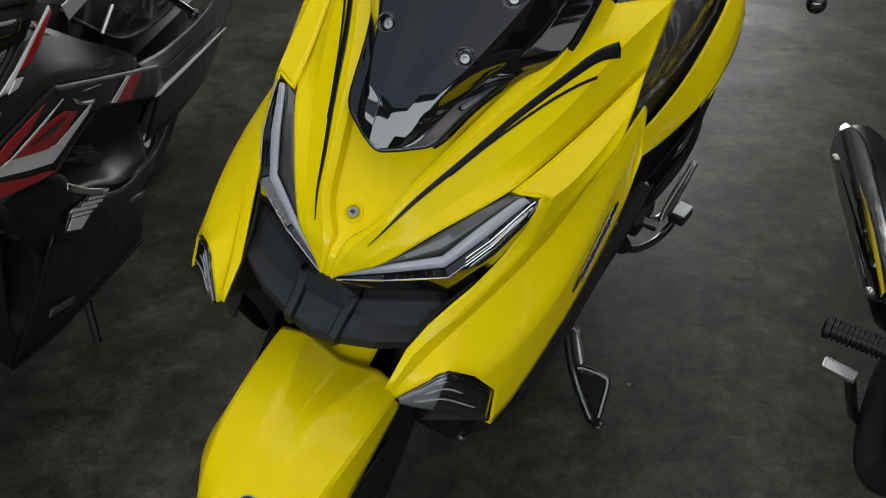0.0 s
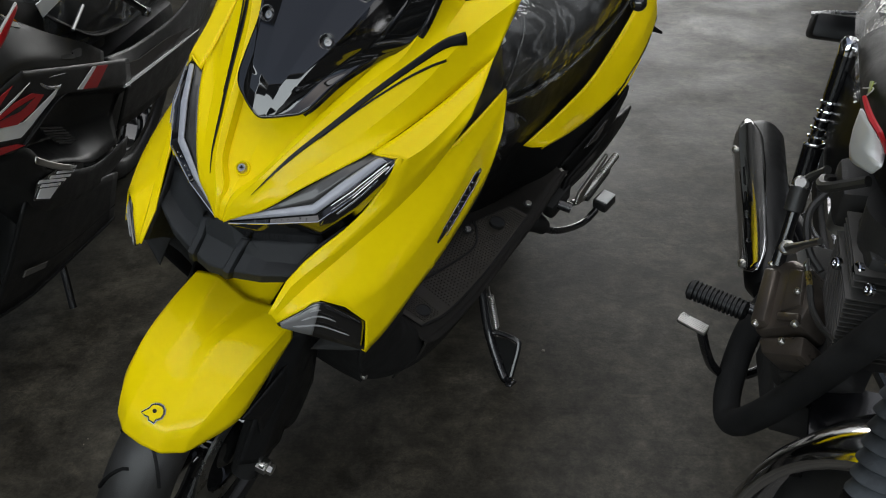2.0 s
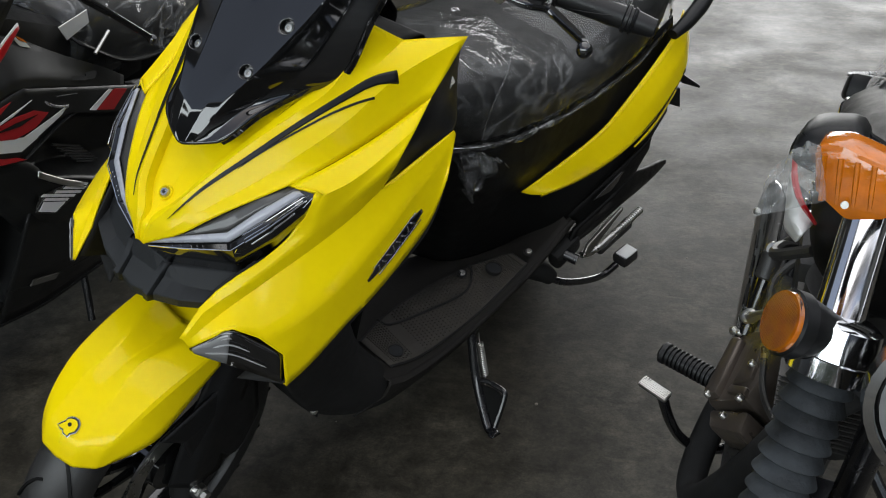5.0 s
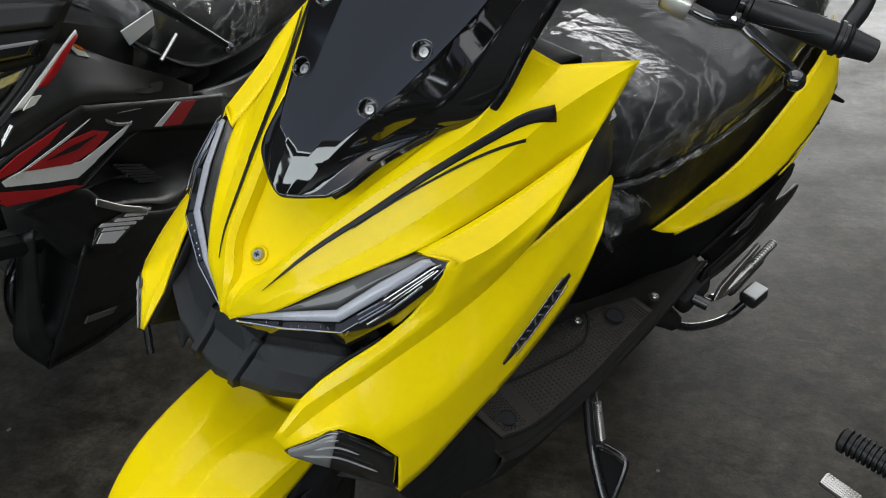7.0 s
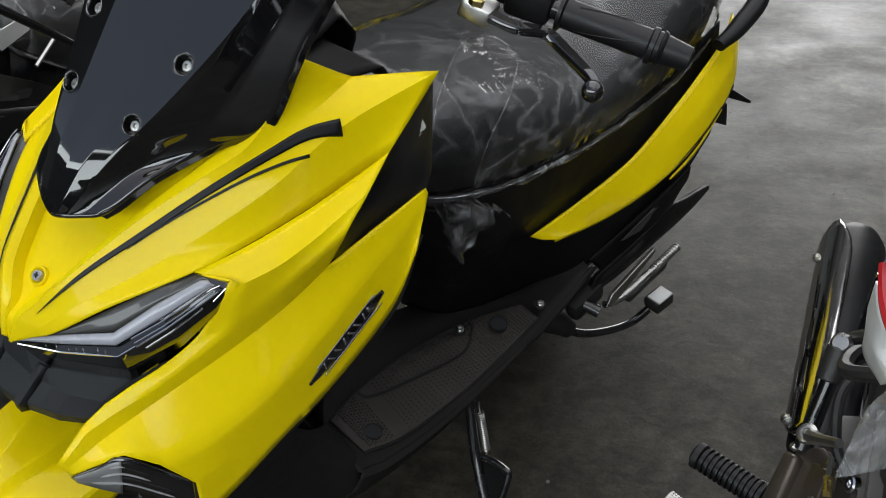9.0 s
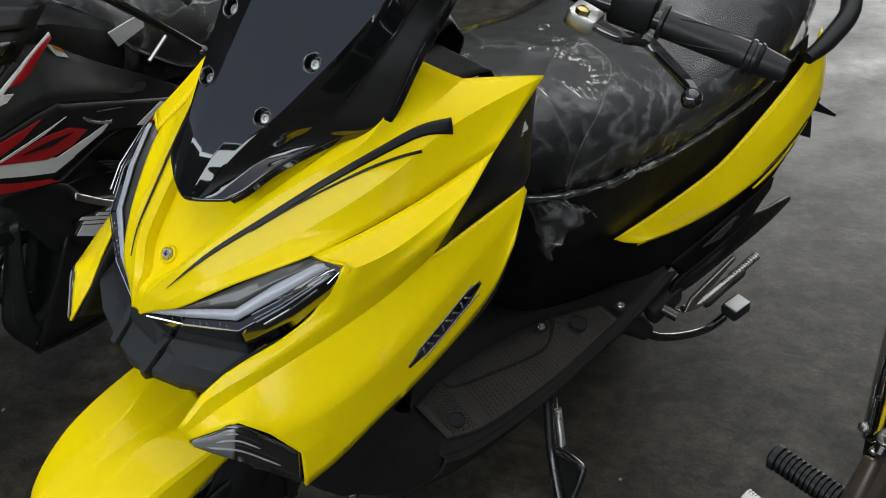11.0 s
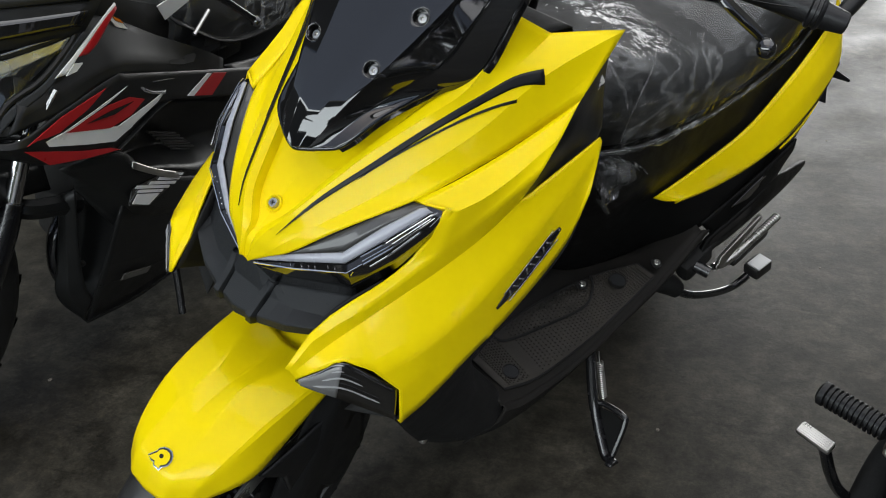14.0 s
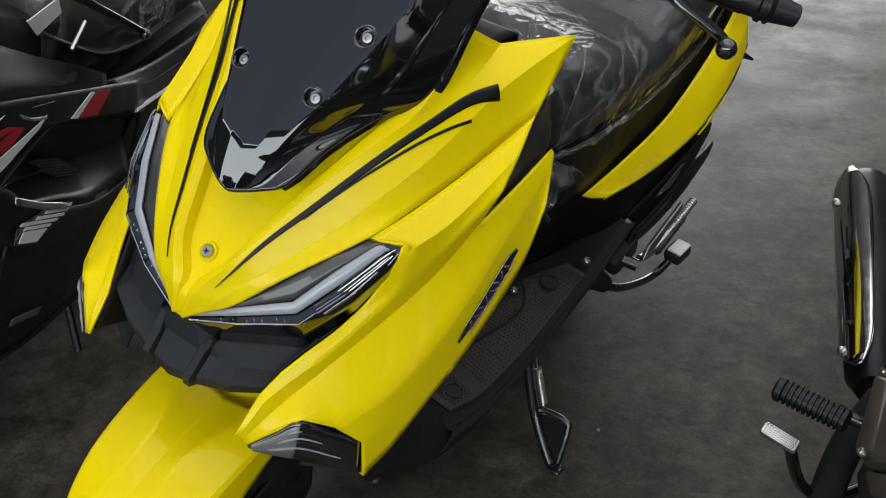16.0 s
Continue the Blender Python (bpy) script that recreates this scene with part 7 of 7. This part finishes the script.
def engine():
    tilt = (0, 10, -9)
    out = V(-0.745, 0.091, 0.660)

    def face(pts, lift=0.0):
        return [at(*(V(*p) + out * lift)) for p in pts]

    case = part("engine_case", block(at(0.730, 1.010, 0.350), (0.130, 0.260, 0.170), tilt, 0.030), CAST, moto, "bronze grey engine case")
    cover = part("clutch_cover", plate(face([(0.596, 0.915, 0.400), (0.641, 1.036, 0.437), (0.653, 1.040, 0.449), (0.672, 1.014, 0.472), (0.680, 0.958, 0.490), (0.666, 0.888, 0.485), (0.638, 0.846, 0.460)]), -out * 0.055, 0.008), ENGINE, case, "bronze grey clutch cover")
    part("cover_rim", plate(face([(0.597, 0.919, 0.403), (0.641, 1.034, 0.437), (0.653, 1.006, 0.453), (0.613, 0.896, 0.423)], 0.012), -out * 0.03, 0.008), ENGINE, cover, "raised rounded rim")
    part("cover_panel", plate(face([(0.630, 0.903, 0.441), (0.662, 0.986, 0.467), (0.673, 0.953, 0.485), (0.651, 0.880, 0.469)], 0.006), -out * 0.02, 0.004), ENGINE, cover, "raised inner panel")
    part("cover_step", plate(face([(0.622, 0.890, 0.436), (0.640, 0.850, 0.462), (0.646, 0.866, 0.465), (0.628, 0.905, 0.440)], 0.005), -out * 0.02, 0.003), ENGINE, cover)
    part("cover_flange", plate(face([(0.594, 0.912, 0.400), (0.637, 0.835, 0.459), (0.624, 0.796, 0.448), (0.590, 0.866, 0.402)], -0.010), -out * 0.05, 0.008), ENGINE, cover, "stepped bottom flange")
    part("case_wall", plate(face([(0.590, 0.866, 0.390), (0.624, 0.796, 0.448), (0.660, 0.800, 0.440), (0.700, 0.860, 0.480), (0.670, 0.890, 0.480)], -0.045), -out * 0.05, 0.006), CAST, case, "dark case wall")
    part("sump", block(at(0.690, 0.960, 0.265), (0.10, 0.20, 0.07), tilt, 0.018), CAST, case, "dark sump")
    for p in ((0.678, 0.957, 0.489), (0.656, 0.911, 0.471), (0.649, 1.030, 0.446), (0.603, 0.912, 0.411), (0.637, 0.843, 0.459), (0.617, 0.826, 0.440)):
        bolt(case, at(*(V(*p) + out * 0.008)), out, 0.0055)
    axis_a, axis_b = V(*at(0.748, 0.850, 0.430)), V(*at(0.736, 0.800, 0.680))
    d = (axis_b - axis_a) / np.linalg.norm(axis_b - axis_a)
    barrel = part("cylinder_barrel", lathe([(0, 0.058), (0.25, 0.058)], axis_a, axis_b, 24), CAST, moto, "dark cylinder barrel")
    turn = math.degrees(math.atan2(-(d[1]), d[2]))
    for k in range(14):
        c = axis_a + d * (0.030 + 0.0086 * k)
        part("cooling_fin", block(tuple(c), (0.140, 0.140, 0.0026), (turn, 3, -9), 0.0008), FIN, barrel, "dark cooling fin")
    part("cylinder_head", block(tuple(axis_a + d * 0.178), (0.105, 0.110, 0.050), (turn, 3, -9), 0.014), CAST, moto, "dark cylinder head")
    for k in range(3):
        c = axis_a + d * (0.160 + 0.011 * k)
        part("head_fin", block(tuple(c), (0.130, 0.130, 0.0030), (turn, 3, -9), 0.0009), FIN, barrel)
    part("rocker_cover", lathe([(0.195, 0.046), (0.215, 0.046), (0.232, 0.040), (0.240, 0.026)], axis_a, axis_b, 24), CAST, moto, "bronze grey rocker cover")
    for p in ((0.672, 0.775, 0.600), (0.682, 0.751, 0.583), (0.668, 0.838, 0.570)):
        bolt(barrel, at(*p), (-1, -0.2, 0.3), 0.009, CHROME)
    part("carburettor", block(at(0.735, 0.960, 0.615), (0.085, 0.080, 0.075), (20, 0, -9), 0.012), CAST, moto, "dark carburettor")
    part("carb_bowl", lathe([(0, 0.030), (0.05, 0.027), (0.055, 0.015)], at(0.725, 0.965, 0.60), at(0.72, 0.975, 0.54), 16), STEEL, moto)
    for pts, r in (([(0.700, 0.985, 0.625), (0.670, 0.955, 0.640), (0.655, 0.900, 0.655), (0.690, 0.850, 0.690)], 0.008), ([(0.705, 1.02, 0.59), (0.675, 1.00, 0.560), (0.672, 0.96, 0.520), (0.685, 0.93, 0.50)], 0.006), ([(0.700, 1.03, 0.62), (0.690, 1.10, 0.56), (0.700, 1.15, 0.47)], 0.007)):
        part("hose", tube(ats(pts), r, 8, 24), RUBBER, moto, "black rubber hose")
    part("clutch_arm", tube(ats([(0.648, 0.980, 0.508), (0.652, 0.930, 0.545), (0.660, 0.890, 0.575)]), [0.009, 0.006, 0.005], 8, 12), STEEL, moto, "bright clutch arm")
    bolt(moto, at(0.645, 0.980, 0.512), (-0.5, -0.3, 0.8), 0.012)
    cable = part("cable", tube(ats([(0.664, 0.905, 0.490), (0.662, 0.872, 0.472), (0.664, 0.825, 0.470), (0.672, 0.780, 0.476)]), 0.0050, 8, 20), RUBBER, moto, "black cable with a brass end")
    part("cable_end", tube(ats([(0.664, 0.925, 0.502), (0.664, 0.900, 0.486)]), 0.0048, 8, 4, smooth=False), BRASS, cable, "brass cable end")
    part("cable_rod", tube(ats([(0.668, 0.945, 0.512), (0.664, 0.925, 0.502)]), 0.003, 6, 3, smooth=False), STEEL, cable)
    part("belly_plate", block(at(0.735, 0.80, 0.285), (0.13, 0.16, 0.012), (38, 4, -9), 0.003), BLACK_STEEL, moto, "black engine bracket")
    part("frame_tube", tube(ats([(0.80, 0.62, 0.86), (0.775, 0.70, 0.60), (0.755, 0.78, 0.30), (0.75, 1.0, 0.22), (0.78, 1.4, 0.30)]), 0.019, 12, 36), BLACK_STEEL, moto, "black frame tube")


engine()


def kick_and_shock():
    k = part("kick_lever", tube(ats([(0.652, 1.030, 0.450), (0.664, 1.048, 0.500), (0.676, 1.066, 0.550)]), [0.011, 0.010, 0.010], 12, 20), BLACK_STEEL, moto, "black kick start lever with a bright cap")
    part("kick_boss", lathe([(0, 0.013), (0.002, 0.0155), (0.040, 0.0155), (0.042, 0.013)], at(0.670, 1.058, 0.532), at(0.680, 1.074, 0.575), 18), RUBBER, k, "black rubber sleeve")
    part("cap", lathe([(0, 0.0125), (0.006, 0.0125), (0.010, 0.009)], at(0.679, 1.072, 0.574), at(0.660, 1.040, 0.605), 18), STEEL, k, "bright round cap")
    s = part("rear_shock", tube(ats([(0.748, 1.29, 0.42), (0.765, 1.30, 0.55), (0.796, 1.31, 0.72)]), 0.012, 12, 10), BLACK_STEEL, moto, "black rear shock absorber with a coil spring")
    part("shock_top", lathe([(0, 0.016), (0.02, 0.018), (0.03, 0.012)], at(0.792, 1.308, 0.705), at(0.80, 1.31, 0.75), 16), CHROME, s, "chrome top nut")
    part("shock_can", lathe([(0, 0.018), (0.10, 0.018)], at(0.752, 1.292, 0.440), at(0.765, 1.30, 0.55), 16), BLACK_STEEL, s, "black damper body")
    part("shock_cover", lathe([(0, 0.017), (0.09, 0.017)], at(0.782, 1.305, 0.625), at(0.796, 1.31, 0.72), 16), BLACK_STEEL, s, "black upper cover")
    a, b = V(*at(0.764, 1.30, 0.535)), V(*at(0.783, 1.305, 0.63))
    d = (b - a) / np.linalg.norm(b - a)
    e = np.cross(d, V(1, 0, 0))
    e /= np.linalg.norm(e)
    f = np.cross(d, e)
    pts = [a + (b - a) * t + 0.016 * (math.cos(t * 12 * math.pi) * e + math.sin(t * 12 * math.pi) * f) for t in np.linspace(0, 1, 120)]
    part("coil_spring", tube(pts, 0.0034, 7, 120, smooth=False), CHROME, s, "chrome coil spring")


kick_and_shock()


def tank():
    rows = []
    for y, w, top, base in ((0.655, 0.080, 0.825, 0.730), (0.690, 0.130, 0.850, 0.690), (0.780, 0.150, 0.862, 0.665), (0.920, 0.126, 0.858, 0.680), (1.060, 0.085, 0.840, 0.710), (1.160, 0.055, 0.820, 0.740)):
        sec = []
        for a in np.linspace(0, 2 * math.pi, 28, endpoint=False):
            c, q = math.cos(a), math.sin(a)
            sec.append((0.812 + 0.93 * w * math.copysign(abs(c) ** (0.65 if q < 0.3 else 1.15), c) + 0.10 * (top - 0.9) + (0.045 * q if q > 0 else 0), y, (top + base) / 2 + (top - base) / 2 * math.copysign(abs(q) ** 0.85, q)))
        rows.append([at(*p) for p in sec])
    bm = bmesh.new()
    cols = [spline([r[j] for r in rows], 30) for j in range(28)]
    vs = grid_mesh(bm, [[c[i] for c in cols] for i in range(30)], closed_cols=True)
    bm.faces.new(vs[0][::-1])
    bm.faces.new(vs[-1])
    ob = part("fuel_tank", bm, DEEP_BLACK, moto, "glossy black fuel tank with white and red panel")
    toward = Vector((-0.22, -0.90, 0.38)).normalized()

    def pressed(pts, lift=0.002):
        """The points drawn on to the tank's skin."""
        out = []
        for p in ats(pts):
            hit, place, _, _ = ob.ray_cast(Vector(p) + toward * 0.2, -toward, distance=0.5)
            out.append(tuple(place + toward * lift) if hit else p)
        return out

    part("white_panel", loft([pressed(r, 0.004) for r in ([(0.646, 0.822, 0.752), (0.644, 0.800, 0.742), (0.650, 0.747, 0.750)], [(0.642, 0.812, 0.780), (0.640, 0.770, 0.775), (0.650, 0.725, 0.770)], [(0.641, 0.800, 0.812), (0.641, 0.750, 0.808), (0.653, 0.708, 0.790)])], 12, 0.002), WHITE, ob, "white panel", thick=0.003)
    part("red_line", tube(pressed([(0.642, 0.802, 0.826), (0.640, 0.765, 0.816), (0.645, 0.735, 0.805), (0.655, 0.704, 0.792)], 0.006), [0.0030, 0.004, 0.0035, 0.002], 6, 14), RED, ob, "red line")
    part("lime_decal", slab(pressed([(0.647, 0.800, 0.832), (0.650, 0.802, 0.846), (0.660, 0.766, 0.870), (0.654, 0.758, 0.852)], 0.004), 0.001, 0), LIME, ob, "pale green decal with unreadable lettering", smooth=False)
    part("decal_edge", tube(pressed([(0.645, 0.803, 0.828), (0.646, 0.790, 0.842), (0.654, 0.770, 0.858), (0.662, 0.760, 0.868)], 0.003), 0.0010, 5, 12), WHITE, ob, "thin pale edge of the decal")
    return ob


LIME = material("lime_decal", (0.42, 0.50, 0.10), 0.4, var=0.1)
tank()
part("saddle", loft([ats([(0.860, 1.17, 0.74), (0.885, 1.38, 0.72), (0.930, 1.75, 0.77)]), ats([(0.885, 1.15, 0.82), (0.915, 1.38, 0.80), (0.955, 1.78, 0.84)]), ats([(1.045, 1.13, 0.80), (1.075, 1.35, 0.78), (1.105, 1.78, 0.82)]), ats([(1.065, 1.15, 0.72), (1.095, 1.35, 0.70), (1.125, 1.75, 0.74)])], 16, 0.02), MATT_BLACK, moto, "black saddle", thick=0.01)
part("side_cover", loft([ats([(0.800, 1.12, 0.70), (0.790, 1.22, 0.68), (0.805, 1.36, 0.68)]), ats([(0.785, 1.12, 0.60), (0.770, 1.22, 0.58), (0.790, 1.34, 0.58)]), ats([(0.790, 1.14, 0.50), (0.780, 1.22, 0.48), (0.790, 1.30, 0.50)])], 12, 0.006), SATIN_BLACK, moto, "black side cover", thick=0.004)
part("rear_indicator", block(at(0.930, 1.790, 0.600), (0.116, 0.070, 0.056), (-20, 6, -6), 0.012, taper=0.9), SATIN_BLACK, moto, "dark plastic box with a pale edge")
part("box_edge", tube(ats([(0.880, 1.822, 0.622), (0.930, 1.820, 0.626), (0.980, 1.816, 0.626)]), 0.005, 6, 8), SILVER, moto)
part("rear_rail", tube(ats([(0.86, 1.50, 0.66), (0.82, 1.36, 0.70), (0.80, 1.22, 0.74)]), 0.012, 10, 12), CHROME, moto, "chrome rail")


def saddle_film():
    """Loose clear film that stands over the front of the saddle like a low tent."""
    bm = bmesh.new()
    rows = []
    for i, f in enumerate(np.linspace(0, 1, 40)):
        row = []
        for j, g in enumerate(np.linspace(-1, 1, 40)):
            y = 1.03 + 0.46 * f
            x = 0.872 + 0.140 * f + 0.155 * g
            z = 0.728 + (0.125 + 0.02 * math.sin(4 * f)) * (1 - abs(g) ** 2.6) * min(1.0, 0.35 + 3 * f)
            v = Vector((x, y, z))
            row.append(at(x, y, z + 0.012 * noise.noise(v * 14) + 0.006 * abs(noise.noise(v * 33))))
        rows.append(row)
    grid_mesh(bm, rows)
    ob = tagged(part("plastic_film", bm, BAG_FILM, None, sharp=180), "loose crumpled clear film over the motorcycle saddle", "plastic film")
    ob.matrix_world = Matrix.Translation(Vector(MOTO_AT))


saddle_film()
AMBER_DARK = material("dark_amber", (0.30, 0.07, 0.002), 0.3, var=0.2)
FRONT_SHIFT = V(-0.012, -0.018, 0.008)


def front_end():
    for s, x0 in ((-1, 0.0), (1, 0.165)):
        f = part("fork_tube", tube(ats([(0.698 + x0, 0.640, 0.900), (0.649 + x0, 0.500, 0.765), (0.646 + x0, 0.494, 0.757)]), 0.0225, 16, 12), CHROME, moto, "chrome fork tube")
        a, b = V(*(FRONT_SHIFT + at(0.662 + x0, 0.512, 0.749))), V(*(FRONT_SHIFT + at(0.609 + x0, 0.448, 0.512)))
        L = float(np.linalg.norm(b - a))
        prof = [(0, 0.020), (0.004, 0.027)]
        for k in range(13):
            h = 0.006 + (L - 0.014) * k / 13
            p = (L - 0.014) / 13
            prof += [(h, 0.0225), (h + p * 0.08, 0.0235), (h + p * 0.78, 0.0300), (h + p * 0.84, 0.0302), (h + p * 0.89, 0.0290), (h + p * 0.98, 0.0225)]
        part("fork_gaiter", lathe(prof + [(L, 0.022)], a, b, 30), DUSTY, f, "dusty black rubber gaiter with folds")
        part("gaiter_collar", lathe([(-0.045, 0.026), (-0.040, 0.034), (-0.012, 0.038), (-0.010, 0.036), (0.008, 0.036), (0.010, 0.030)], a, b, 24), CHROME, f, "chrome collar")
        part("fork_slider", tube([b - (b - a) * 0.02, b + (b - a) * 0.35, b + (b - a) * 0.95], [0.030, 0.029, 0.027], 16, 14), SATIN_BLACK, f, "black fork slider")
        part("slider_band", lathe([(L * 1.16, 0.031), (L * 1.20, 0.031)], a, b, 24), SILVER, f, "silver band")
        if s < 0:
            c, n = V(*(FRONT_SHIFT + at(0.618, 0.500, 0.795))), V(-0.88, -0.30, 0.36)
            n /= np.linalg.norm(n)
            ref = part("reflector", lathe([(-0.012, 0.0265), (0.003, 0.0275), (0.0065, 0.0268), (0.0072, 0.025), (0.0074, 0.001)], c, c + n, 34), AMBER, f, "round amber reflector")
            part("reflector_rim", lathe([(-0.014, 0.0265), (-0.012, 0.030), (0.0, 0.030), (0.002, 0.0275)], c, c + n, 34, cap=False), SATIN_BLACK, ref)
            e1 = np.cross(n, V(0, 0, 1))
            e1 /= np.linalg.norm(e1)
            e2 = np.cross(n, e1)
            for k in range(-9, 10):
                half = 0.0245 * math.sqrt(max(0.05, 1 - (k / 10.2) ** 2))
                for ea, eb in ((e1, e2), (e2, e1)):
                    q = c + n * 0.0078 + ea * 0.0025 * k
                    part("lens_line", tube([q - eb * half - n * 0.0004, q + eb * half - n * 0.0004], 0.0003, 4, 2, smooth=False), AMBER_DARK, ref)
            film = bmesh.new()
            u = np.cross(n, V(0, 0, 1))
            u /= np.linalg.norm(u)
            v = np.cross(n, u)
            rows = []
            for i in range(14):
                rows.append([c + n * (0.014 + 0.006 * noise.noise(Vector((i * 0.7, j * 0.9, 4)))) + u * (i - 6.5) * 0.0050 + v * (j - 6.5) * 0.0054 for j in range(14)])
            grid_mesh(film, rows)
            part("film", film, FILM, ref, "clear film over the reflector", sharp=180)
            part("reflector_bracket", lathe([(-0.055, 0.012), (-0.050, 0.018), (-0.020, 0.0265), (-0.010, 0.0275)], c, c + n, 26), SATIN_BLACK, f, "black cone shaped holder")
    wheel("front_wheel", at(0.700, 0.390, 0.285), 0.272, 0.085, moto, "front wheel with a black tyre", twist=radians(25), spokes=8, rim_mat=CHROME)
    rows = []
    for a in np.linspace(radians(-28), radians(205), 40):
        r = 0.306
        row = []
        for x, dz in ((-0.084, -0.034), (-0.086, -0.022), (-0.078, -0.010), (-0.052, 0.002), (0, 0.007), (0.052, 0.002), (0.078, -0.010), (0.086, -0.022), (0.084, -0.034)):
            y, z = (r + dz) * math.cos(a), (r + dz) * math.sin(a)
            row.append(at(0.700 + x * 0.906 - y * 0.423 + 0.17 * z, 0.390 + x * 0.423 + y * 0.906, 0.285 + z))
        rows.append(row)
    bm = bmesh.new()
    grid_mesh(bm, [r for r in rows])
    g = part("front_mudguard", bm, CHROME, moto, "polished chrome front mudguard", thick=0.003)
    lamp_a, lamp_b = at(0.775, 0.500, 0.800), at(0.735, 0.330, 0.790)
    h = part("headlamp", lathe([(0, 0.045), (0.02, 0.070), (0.06, 0.082), (0.10, 0.086), (0.118, 0.086), (0.122, 0.080)], lamp_a, lamp_b, 36), GLOSS_BLACK, moto, "round headlamp with a chrome rim")
    part("rim", lathe([(0.104, 0.089), (0.112, 0.093), (0.124, 0.090), (0.126, 0.082)], lamp_a, lamp_b, 36, cap=False), CHROME, h, "chrome rim")
    part("glass", lathe([(0.120, 0.084), (0.130, 0.056), (0.134, 0.002)], lamp_a, lamp_b, 36), SIGNAL_CLEAR, h, "ribbed glass")
    part("yoke", block(at(0.790, 0.610, 0.900), (0.20, 0.05, 0.03), (0, 0, -9), 0.008), BLACK_STEEL, moto, "black fork yoke")
    st = part("turn_signal", plate(ats([(0.597, 0.452, 0.976), (0.616, 0.440, 0.982), (0.649, 0.425, 0.973), (0.654, 0.420, 0.933), (0.624, 0.428, 0.926), (0.600, 0.440, 0.943)]), (0.012, 0.030, 0.004), 0.006), AMBER, moto, "amber turn signal lens")
    part("signal_body", plate(ats([(0.582, 0.473, 0.952), (0.584, 0.476, 0.965), (0.597, 0.480, 0.980), (0.634, 0.470, 0.984), (0.644, 0.462, 0.944), (0.604, 0.466, 0.944)]), (0.014, 0.050, 0.0), 0.010), SATIN_BLACK, st, "black signal body")
    part("lens_screw", lathe([(0, 0.003), (0.002, 0.003)], at(0.622, 0.428, 0.941), at(0.614, 0.3, 0.968), 10), STEEL, st)
    for k in range(4):
        part("lens_rib", tube(ats([(0.605 + 0.011 * k, 0.445 - 0.005 * k, 0.972), (0.607 + 0.011 * k, 0.439 - 0.004 * k, 0.938)]), 0.0022, 6, 3, smooth=False), AMBER, st)
    part("signal_stalk", tube(ats([(0.640, 0.500, 0.965), (0.690, 0.530, 0.930), (0.740, 0.560, 0.900)]), 0.010, 8, 10), BLACK_STEEL, moto, "black signal stalk")
    film = bmesh.new()
    rows = []
    for i in range(36):
        f = i / 35
        row = []
        for j in range(30):
            g2 = j / 29
            near = V(*(0.597, 0.425, 0.989)) * (1 - g2) + V(*(0.609, 0.425, 0.944)) * g2
            far = V(*(0.564, 0.415, 0.967)) * (1 - g2) + V(*(0.557, 0.41, 0.933)) * g2
            p = near * (1 - f) + far * f + V(0, 0, 0.008) * math.sin(3.1 * f) * (1 - g2)
            row.append(V(*at(*p)) + V(-0.3, -0.8, 0.5) * (0.012 * noise.noise(Vector((f * 6, g2 * 5, 9.1))) + 0.006 * abs(noise.noise(Vector((f * 15, g2 * 11, 2.3))))))
        rows.append(row)
    grid_mesh(film, rows)
    ob = tagged(part("plastic_bag", film, LOOSE_BAG, None, sharp=180), "crumpled clear plastic bag hanging on the turn signal", "plastic bag")
    ob.matrix_world = Matrix.Translation(Vector(MOTO_AT))


front_end()
wheel("rear_wheel", at(1.03, 1.66, 0.285), 0.285, 0.10, moto, "rear wheel with a black tyre", spokes=8, rim_mat=CHROME)
part("swing_arm", tube(ats([(0.80, 1.10, 0.33), (0.81, 1.40, 0.31), (0.82, 1.65, 0.29)]), 0.022, 10, 12), BLACK_STEEL, moto, "black swing arm")
part("side_stand", tube(ats([(0.85, 1.10, 0.25), (0.93, 1.05, 0.12), (1.00, 1.02, 0.012)]), 0.010, 8, 10), BLACK_STEEL, moto, "black side stand")
